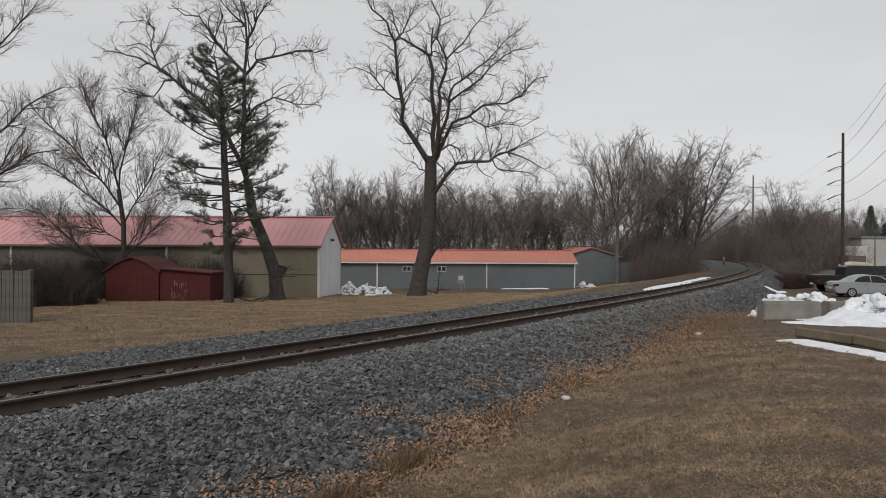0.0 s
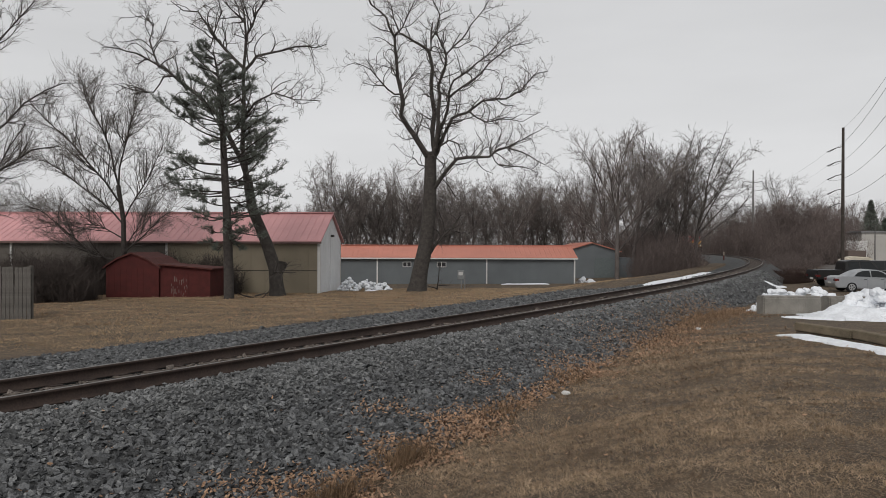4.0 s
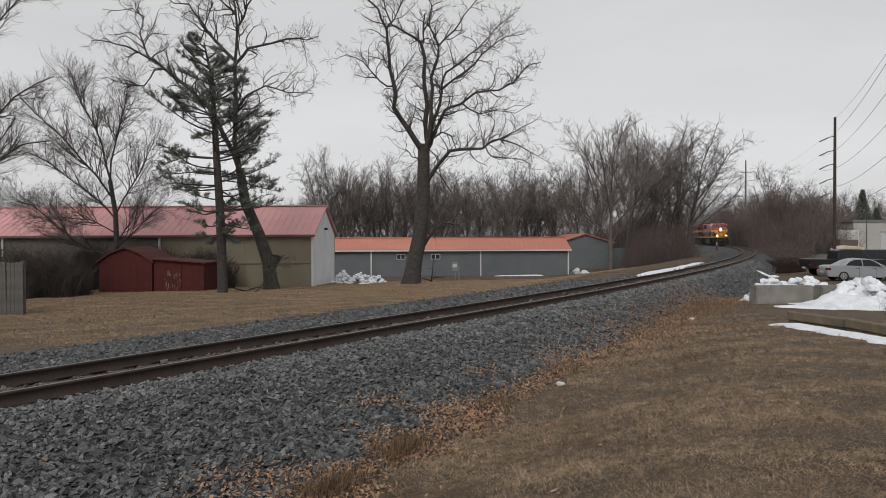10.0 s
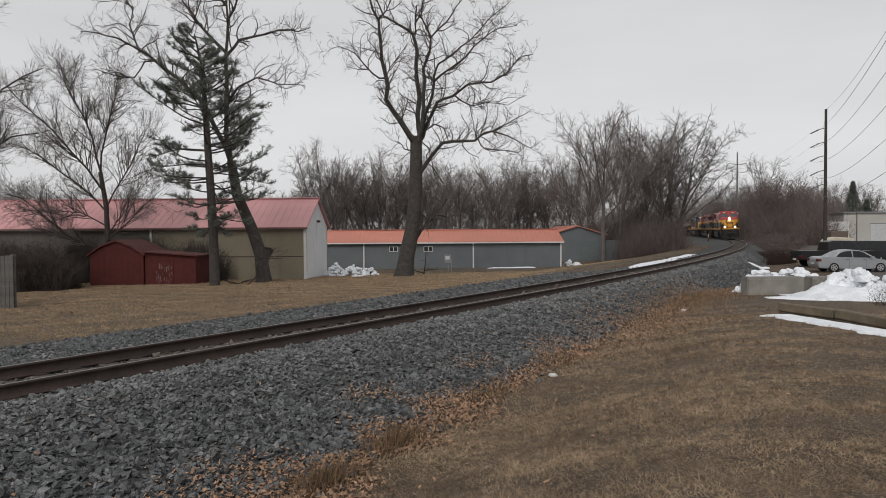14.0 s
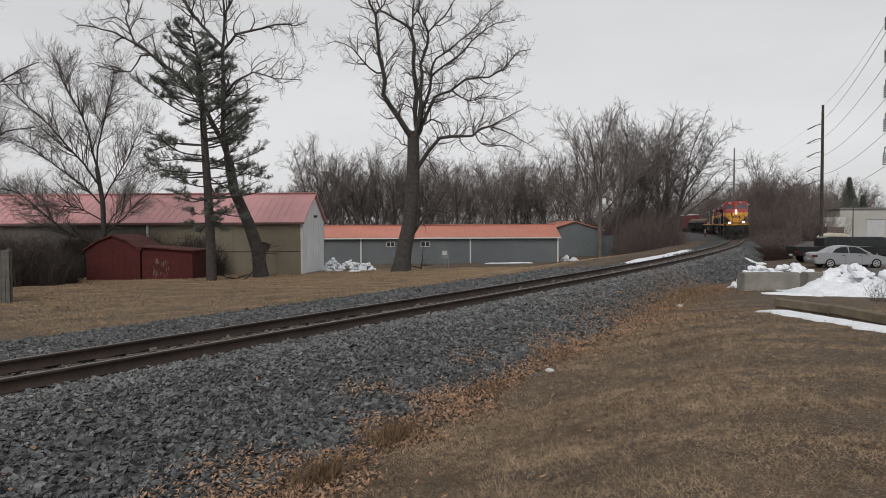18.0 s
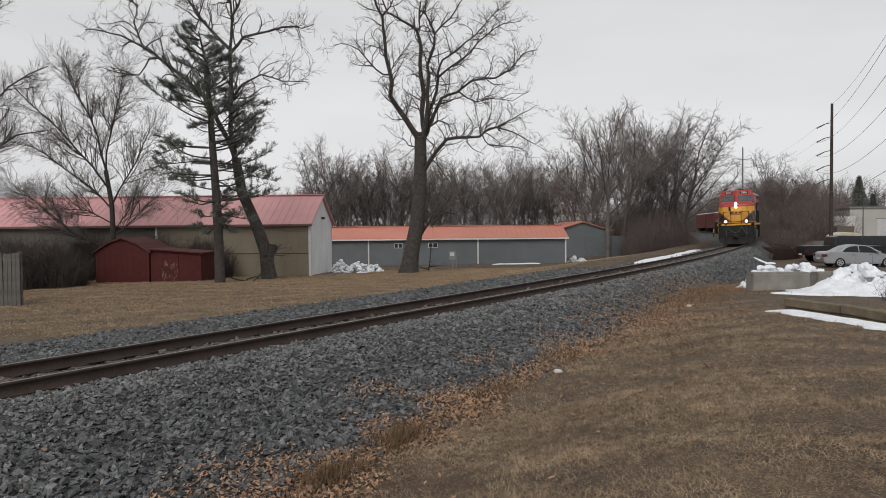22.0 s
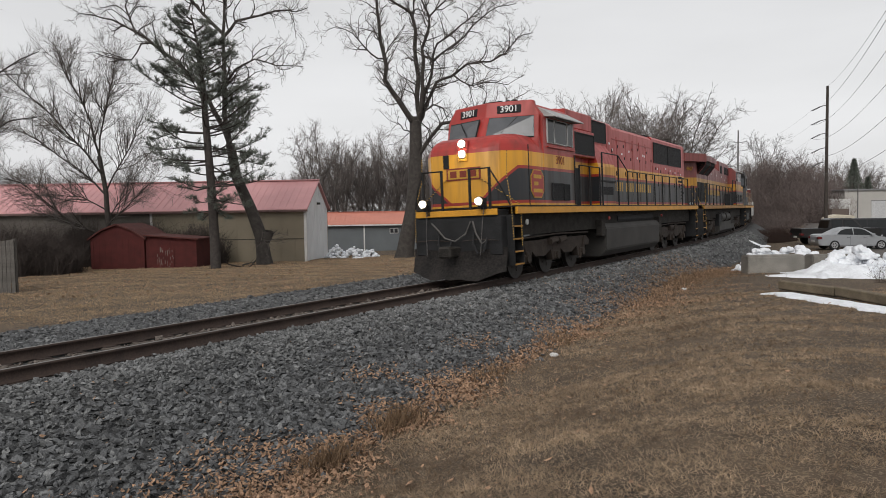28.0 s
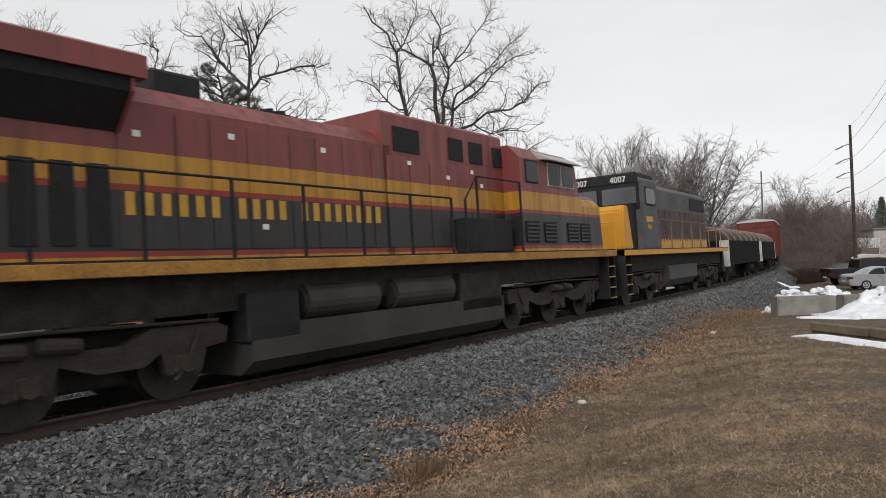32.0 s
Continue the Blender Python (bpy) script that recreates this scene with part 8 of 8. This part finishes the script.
def box_wagon():
    w = thing("freight_wagon", rail_pose(280), "dull red boxcar with a pale roof", "freight wagon", "wagons of the train")
    RB = mat("dull_red_wagon_paint", (0.13, 0.032, 0.027), 0.8, var=0.4, scale=1.2, fine=20, bump=0.1)
    bm = B()
    box(bm, -7.4, 7.4, -1.48, 1.48, 1.05, 4.25, 0.03)
    part("body", bm, RB, w)
    bm = B()
    prism(bm, [(-1.52, 4.2), (1.52, 4.2), (1.52, 4.3), (0, 4.5), (-1.52, 4.3)], "x", -7.45, 7.45)
    part("roof", bm, mat("pale_metal_roof", (0.5, 0.5, 0.5), 0.6), w, "pale metal roof")
    for k in range(14):
        x = -7.2 + k * 1.1
        for sy in (-1, 1):
            bm = B()
            box(bm, x - 0.04, x + 0.04, sy * 1.5 - 0.03, sy * 1.5 + 0.03, 1.1, 4.2)
            part("side_post", bm, RB, w)
    for k in range(6):
        bm = B()
        box(bm, 7.38, 7.45, -1.4, 1.4, 1.3 + k * 0.48, 1.45 + k * 0.48)
        part("end_rib", bm, RB, w)
    for x in (-5.4, 5.4):
        truck(w, x, (-0.87, 0.87), 0.46, WHEELS_SMALL, keyed=False)
    coupler(w, 7.45, 1)
    coupler(w, -7.45, -1)
    return w


TRAIN.append((engine_a(), 0.0, 0))
TRAIN.append((engine_b(), 23.16, 180))
TRAIN.append((engine_c(), 42.6, 0))
w1 = bow_wagon()
TRAIN.append((w1, 57.6, 0))
TRAIN.append((copy_thing(w1, rail_pose(270)), 71.4, 0))
w2 = box_wagon()
TRAIN.append((w2, 86.3, 0))
TRAIN.append((copy_thing(w2, rail_pose(290)), 102.3, 0))

# ---- loose stone, dead leaves and grass ----
def scatter_sd(rng, n, s0, s1, d0, d1):
    s, d = rng.uniform(s0, s1, n), rng.uniform(d0, d1, n)
    a = np.clip(s - S0, 0, None) / RAD
    px = np.where(s <= S0, U.x * s + N.x * (QC + d), CEN.x + U.x * (RAD + d) * np.sin(a) + N.x * (RAD + d) * np.cos(a))
    py = np.where(s <= S0, U.y * s + N.y * (QC + d), CEN.y + U.y * (RAD + d) * np.sin(a) + N.y * (RAD + d) * np.cos(a))
    return s, d, px, py


def mottle(x, y, cell, seed):
    """Smooth random values from 0 to 1 over the ground, changing every cell metres."""
    g = np.random.RandomState(seed).uniform(0, 1, (257, 257))
    u, v = np.asarray(x) / cell + 900.3, np.asarray(y) / cell + 700.7
    i, j = np.floor(u).astype(int), np.floor(v).astype(int)
    fu, fv = sstep(u - i), sstep(v - j)
    a, b = i % 256, j % 256
    return (g[a, b] * (1 - fu) + g[a + 1, b] * fu) * (1 - fv) + (g[a, b + 1] * (1 - fu) + g[a + 1, b + 1] * fu) * fv


# an angular block of broken rock
SHARD = np.array([(x, y, z) for z in (-1, 1) for y in (-1, 1) for x in (-1, 1)]) * 0.72
SHARD_F = np.array([(0, 2, 3, 1), (4, 5, 7, 6), (0, 1, 5, 4), (2, 6, 7, 3), (0, 4, 6, 2), (1, 3, 7, 5)])
SHARD_F = np.concatenate([SHARD_F[:, (0, 1, 2)], SHARD_F[:, (0, 2, 3)]])


def stones(name, rng, px, py, pz, size, material):
    n = len(px)
    v = SHARD[None] + rng.uniform(-0.42, 0.42, (n, 8, 3))
    v[:, 4:, :2] *= rng.uniform(0.45, 1.0, (n, 1, 2))
    v = v * (rng.uniform(0.75, 1.25, (n, 3)) * np.array([1.35, 0.95, 0.55]) * size[:, None])[:, None, :]
    a, b, c = rng.uniform(0, math.tau, n), rng.normal(0, 0.5, n), rng.normal(0, 0.5, n)
    ca, sa = np.cos(a)[:, None], np.sin(a)[:, None]
    x, y, z = v[:, :, 0], v[:, :, 1], v[:, :, 2]
    z, y = z * np.cos(b)[:, None] + y * np.sin(b)[:, None], y * np.cos(b)[:, None] - z * np.sin(b)[:, None]
    z, x = z * np.cos(c)[:, None] + x * np.sin(c)[:, None], x * np.cos(c)[:, None] - z * np.sin(c)[:, None]
    v = np.stack([x * ca - y * sa + px[:, None], x * sa + y * ca + py[:, None], z + pz[:, None]], -1)
    f = (SHARD_F[None] + (np.arange(n) * 8)[:, None, None]).reshape(-1, 3)
    me = raw(name, v.reshape(-1, 3), f, material)
    me.polygons.foreach_set("use_smooth", [False] * len(me.polygons))
    return me


STONE = mat("crushed_grey_stone", (0.195, 0.197, 0.196), 0.7, col2=(0.06, 0.061, 0.061), scale=5, fine=70, bump=0.12, rand=0.8)
rngs = np.random.RandomState(17)
SX, SY, SZ, SS = [], [], [], []
DARKSTONE = mat("dark_fresh_stone", (0.158, 0.161, 0.164), 0.65, col2=(0.032, 0.033, 0.035), scale=5, fine=70, bump=0.12, rand=0.9)
STAINED = mat("rust_stained_stone", (0.21, 0.178, 0.155), 0.85, col2=(0.055, 0.045, 0.038), scale=9, fine=60, bump=0.12, rand=0.6)
SD = []
for s0, s1, dens, sz in ((-6, 3, 470, 0.027), (3, 12, 430, 0.029), (12, 22, 250, 0.037), (22, 38, 120, 0.047), (38, 62, 42, 0.056)):
    for d0, d1 in ((-5.9, -1.0), (-0.68, 0.68), (0.95, 5.9)):
        if d1 < -0.9:
            dd = dens * 0.5
        else:
            dd = dens * (0.35 if abs(d0) < 0.7 else 1)
        n = int((s1 - s0) * (d1 - d0) * dd)
        s, d, x, y = scatter_sd(rngs, n, s0, s1, d0, d1)
        er = edge_right(s) + rngs.normal(0, 0.22, n)
        lim = np.where(d > 0, er, 5.75 + rngs.normal(0, 0.12, n))
        # thin out towards the edge
        keep = (np.abs(d) < lim)
        zz = bed_z(s, d) + rngs.uniform(-0.006, 0.028, n)
        SX.append(x[keep]); SY.append(y[keep]); SZ.append(zz[keep])
        SS.append(sz * rngs.lognormal(0, 0.28, n)[keep])
        slope = (d > 2.3 + rngs.normal(0, 0.45, n)) | (d < -1.6)
        SD.append(np.where(np.abs(d) < 0.7, 2, np.where(slope & (rngs.uniform(0, 1, n) < 0.72), 1, 0))[keep])
SX, SY, SZ, SS, SD = map(np.concatenate, (SX, SY, SZ, SS, SD))
for kind_, rock, lab in ((0, STONE, "pale weathered crushed ballast stones"), (1, DARKSTONE, "angular dark crushed ballast stones on the slopes"), (2, STAINED, "rust-stained brownish ballast stones between the rails")):
    w = SD == kind_
    tagged(part("ballast_stones", stones("ballast_stones", rngs, SX[w], SY[w], SZ[w], SS[w] * (0.85 if kind_ == 0 else 1.08), rock)), lab, "ballast", kind="stuff")

# dead oak leaves along the edge of the ballast
LEAF = mat("dead_oak_leaf", (0.40, 0.25, 0.155), 0.85, col2=(0.16, 0.095, 0.06), scale=12, bump=0.2, rand=0.55)


def leaves(name, rng, px, py, pz, size, material, label):
    n = len(px)
    base = np.array([(-1, 0, 0.15), (-0.3, 0.42, -0.05), (0.55, 0.36, 0.12), (1, 0, 0.3), (0.5, -0.4, 0.1), (-0.35, -0.38, -0.02)])
    v = base[None] * size[:, None, None] + rng.normal(0, 0.12, (n, 6, 3)) * size[:, None, None]
    a = rng.uniform(0, math.tau, n)
    t1, t2 = rng.normal(0, 0.45, n), rng.normal(0, 0.45, n)
    v[:, :, 2] += v[:, :, 0] * t1[:, None] + v[:, :, 1] * t2[:, None]
    c, s = np.cos(a)[:, None], np.sin(a)[:, None]
    x, y = v[:, :, 0] * c - v[:, :, 1] * s, v[:, :, 0] * s + v[:, :, 1] * c
    v = np.stack([x + px[:, None], y + py[:, None], v[:, :, 2] + pz[:, None]], -1)
    q = np.array([(0, 1, 2, 3), (0, 3, 4, 5)])
    f = (q[None] + (np.arange(n) * 6)[:, None, None]).reshape(-1, 4)
    tagged(part(name, raw(name, v.reshape(-1, 3), f, material)), label, "leaves", kind="stuff")


def surface(s, d, x, y):
    return np.maximum(np.where(np.abs(d) < 6.2, bed_z(s, d), -9), ground_z(x, y))


PX, PY, PZ, PS = [], [], [], []
for n, s0, s1, spread, off in ((26000, -4, 14, 0.27, 0.1), (12000, 14, 34, 0.5, 0.3), (450, -4, 12, 1.2, -0.7), (900, 2, 24, 1.5, 1.3), (9000, 17, 32, 1.0, 0.3)):
    s = rngs.uniform(s0, s1, n)
    clump = 0.5 + 0.5 * np.sin(s * 2.3 + np.sin(s * 0.9) * 3)
    d = edge_right(s) + off + rngs.normal(0, spread, n) * (0.5 + clump)
    a = np.clip(s - S0, 0, None) / RAD
    x = np.where(s <= S0, U.x * s + N.x * (QC + d), CEN.x + U.x * (RAD + d) * np.sin(a) + N.x * (RAD + d) * np.cos(a))
    y = np.where(s <= S0, U.y * s + N.y * (QC + d), CEN.y + U.y * (RAD + d) * np.sin(a) + N.y * (RAD + d) * np.cos(a))
    ok = rngs.uniform(0, 1, n) < 0.25 + 0.75 * clump
    PX.append(x[ok]); PY.append(y[ok]); PZ.append((surface(s, d, x, y) + rngs.uniform(0.01, 0.05, n))[ok]); PS.append(rngs.uniform(0.015, 0.034, n)[ok])
# drifts among the stones
for s_c, d_c, r, n in ((1.9, 4.15, 0.22, 420), (7.6, 3.6, 0.3, 160), (0.6, 4.9, 0.35, 420), (10.5, 3.6, 0.35, 200), (4.6, 4.3, 0.3, 160), (8.6, 4.5, 0.35, 300), (13.5, 3.6, 0.35, 180)):
    s, d = s_c + rngs.normal(0, r, n), d_c + rngs.normal(0, r * 0.7, n)
    x, y = U.x * s + N.x * (QC + d), U.y * s + N.y * (QC + d)
    PX.append(x); PY.append(y); PZ.append(surface(s, d, x, y) + rngs.uniform(0.02, 0.06, n)); PS.append(rngs.uniform(0.015, 0.032, n))
leaves("dead_leaves", rngs, *map(np.concatenate, (PX, PY, PZ, PS)), LEAF, "drift of dead brown oak leaves along the ballast edge")
# scattered over the far lawn and near lawn
n = 3500
x, y = rngs.uniform(-22, 4, n), rngs.uniform(22, 44, n)
s, d = sd(x, y)
ok = d < -6.2
leaves("dead_leaves", rngs, x[ok], y[ok], ground_z(x, y)[ok] + 0.03, rngs.uniform(0.03, 0.06, ok.sum()), LEAF, "thin scatter of dead leaves on the far lawn")

# ---- grass ----
GRASS = mat("dry_grass_blades", (0.37, 0.27, 0.178), 0.9, col2=(0.12, 0.082, 0.052), scale=0.9, fine=7.0, bump=0, rand=0.55)
STRAW = mat("pale_straw", (0.235, 0.155, 0.09), 0.9, col2=(0.12, 0.075, 0.042), scale=3, bump=0, rand=0.45)
GRASS_FAR = mat("golden_dry_grass", (0.42, 0.30, 0.18), 0.9, col2=(0.27, 0.19, 0.115), scale=0.6, fine=4, bump=0, rand=0.22)


def blades(name, rng, px, py, pz, hgt, width, lean, material, label):
    n = len(px)
    a = rng.uniform(0, math.tau, n)
    w = np.stack([np.cos(a), np.sin(a), np.zeros(n)], -1) * (width * rng.uniform(0.6, 1.3, n))[:, None]
    L = np.stack([rng.normal(0, lean, n), rng.normal(0, lean, n), np.ones(n)], -1)
    L /= np.linalg.norm(L, axis=1)[:, None]
    h = (hgt * rng.uniform(0.5, 1.3, n))[:, None]
    p = np.stack([px, py, pz - 0.005], -1)
    tip = p + L * h
    v = np.stack([p - w, p + w, tip], 1).reshape(-1, 3)
    f = np.arange(n * 3).reshape(-1, 3)
    tagged(part(name, raw(name, v, f, material)), label, "grass", kind="stuff")


GX, GY = [], []
for n, y0, y1 in ((760000, 3.2, 9), (380000, 9, 18), (90000, 18, 34)):
    x, y = rngs.uniform(-4, 24, n), rngs.uniform(y0, y1, n)
    ok = (np.abs(x / np.maximum(y, 1)) < 0.75)
    GX.append(x[ok]); GY.append(y[ok])
GX, GY = np.concatenate(GX), np.concatenate(GY)
s, d = sd(GX, GY)
ok = (d > edge_right(s) + 0.3 + rngs.normal(0, 0.25, len(s))) & ~((GX > 9.6) & (GY > 19))
patch = 0.42 * mottle(GX, GY, 0.16, 1) + 0.33 * mottle(GX * 0.7 + GY * 0.3, GY, 0.5, 2) + 0.25 * mottle(GX, GY, 1.6, 3)
patch += 0.15 * (1 - sstep((d - edge_right(s) - 0.8) / 3.5)) * (GY < 16)
patch -= 0.17 * sstep((GX - 0.3 * GY - 0.4) / 3.5)
ok &= rngs.uniform(0.18, 0.58, len(s)) < patch
dist = np.hypot(GX, GY)
blades("lawn_grass", rngs, GX[ok], GY[ok], ground_z(GX, GY)[ok], (0.034 + 0.0016 * dist[ok]) * (0.5 + 1.2 * patch[ok]), 0.0016 + 0.0005 * dist[ok], 2.4, GRASS, "short flattened dry brown grass")
n = 450000
x, y = rngs.uniform(-26, 16, n), rngs.uniform(16, 52, n)
s, d = sd(x, y)
ok = (d < -5.7 + rngs.normal(0, 0.25, n)) & (x / y > -0.72)
blades("lawn_grass", rngs, x[ok], y[ok], ground_z(x, y)[ok], 0.035 + 0.045 * mottle(x[ok], y[ok], 0.5, 5), 0.012 * np.ones(ok.sum()), 1.5, GRASS_FAR, "golden dry grass on the far lawn")
# tall straw tufts in the ditch
TX, TY, TZ, TH_ = [], [], [], []
for s_c, d_c, r, n, h in ((1.3, 5.5, 0.3, 420, 0.26), (2.6, 5.35, 0.25, 350, 0.3), (3.4, 5.2, 0.3, 350, 0.24), (5.0, 5.15, 0.22, 420, 0.26), (6.4, 5.0, 0.25, 420, 0.28), (9.0, 4.7, 0.35, 260, 0.2), (12.0, 4.4, 0.4, 260, 0.2),
                          (19, 3.9, 1.2, 450, 0.2), (23, 3.8, 1.5, 900, 0.26), (26, 3.7, 1.5, 900, 0.28), (30, 3.7, 2.2, 600, 0.26), (0.2, 5.8, 0.4, 420, 0.22)):
    s, d = s_c + rngs.normal(0, r, n), d_c + rngs.normal(0, r * 0.45, n)
    a = np.clip(s - S0, 0, None) / RAD
    x = np.where(s <= S0, U.x * s + N.x * (QC + d), CEN.x + U.x * (RAD + d) * np.sin(a) + N.x * (RAD + d) * np.cos(a))
    y = np.where(s <= S0, U.y * s + N.y * (QC + d), CEN.y + U.y * (RAD + d) * np.sin(a) + N.y * (RAD + d) * np.cos(a))
    TX.append(x); TY.append(y); TZ.append(surface(s, d, x, y)); TH_.append(np.full(n, h))
TX, TY, TZ, TH_ = map(np.concatenate, (TX, TY, TZ, TH_))
blades("straw_tufts", rngs, TX, TY, TZ, TH_, 0.006 * np.ones(len(TX)), 0.5, STRAW, "tufts of tall pale straw along the ditch")

# the bright stone and a scrap by the ditch
for x, y, sz, nm, lab in ((2.05, 11.65, 0.075, "stone", "single pale broken stone by the ditch"), (7.6, 20.9, 0.09, "stone", "pale stone at the ballast edge")):
    bm = B()
    bmesh.ops.create_icosphere(bm, subdivisions=2, radius=sz)
    for v in bm.verts:
        v.co *= random.uniform(0.75, 1.1)
        v.co.z *= 0.6
    o = part(nm, bm, mat("pale_stone", (0.6, 0.59, 0.57), 0.85))
    zz = float(surface(*[np.array([q]) for q in (*[float(w[0]) for w in sd(np.array([x]), np.array([y]))], x, y)])[0])
    o.matrix_basis = pose(x, y, zz + 0.02)
    tagged(o, lab, "stone")

# ---- movement ----
# position of the leading engine's middle along the line
RUN = [(0.0, 252.5), (5.5, 208.9), (9.0, 181.0), (13.0, 149.1), (17.0, 117.3), (21.0, 85.2), (23.0, 68.5), (24.0, 60.2), (25.0, 51.9),
       (25.5, 47.8), (27.5, 30.6), (28.0, 26.1), (28.5, 21.4), (29.0, 16.65), (29.5, 11.9), (30.0, 7.2), (30.5, 2.5), (31.0, -2.5), (31.5, -7.3), (32.0, -12.2)]


def run_at(t):
    ts, ss = [r[0] for r in RUN], [r[1] for r in RUN]
    return float(np.interp(t, ts, ss))


def motions():
    for ob, gap, turn in TRAIN:
        walk(ob, [(t, rail_pose(run_at(t) + gap, turn)) for t in [i * 0.5 for i in range(65)]])
    for ob, m, sign in AXLES:
        rows = [(0.0, m)]
        s0 = run_at(25.0)
        for i in range(0, 106):
            t = 25.0 + i / 15
            rows.append((t, m @ pose(0, 0, 0, 0, sign * math.degrees((s0 - run_at(t)) / 0.52), 0)))
        walk(ob, [r for r in rows if r[0] <= 32.0001])


motions()
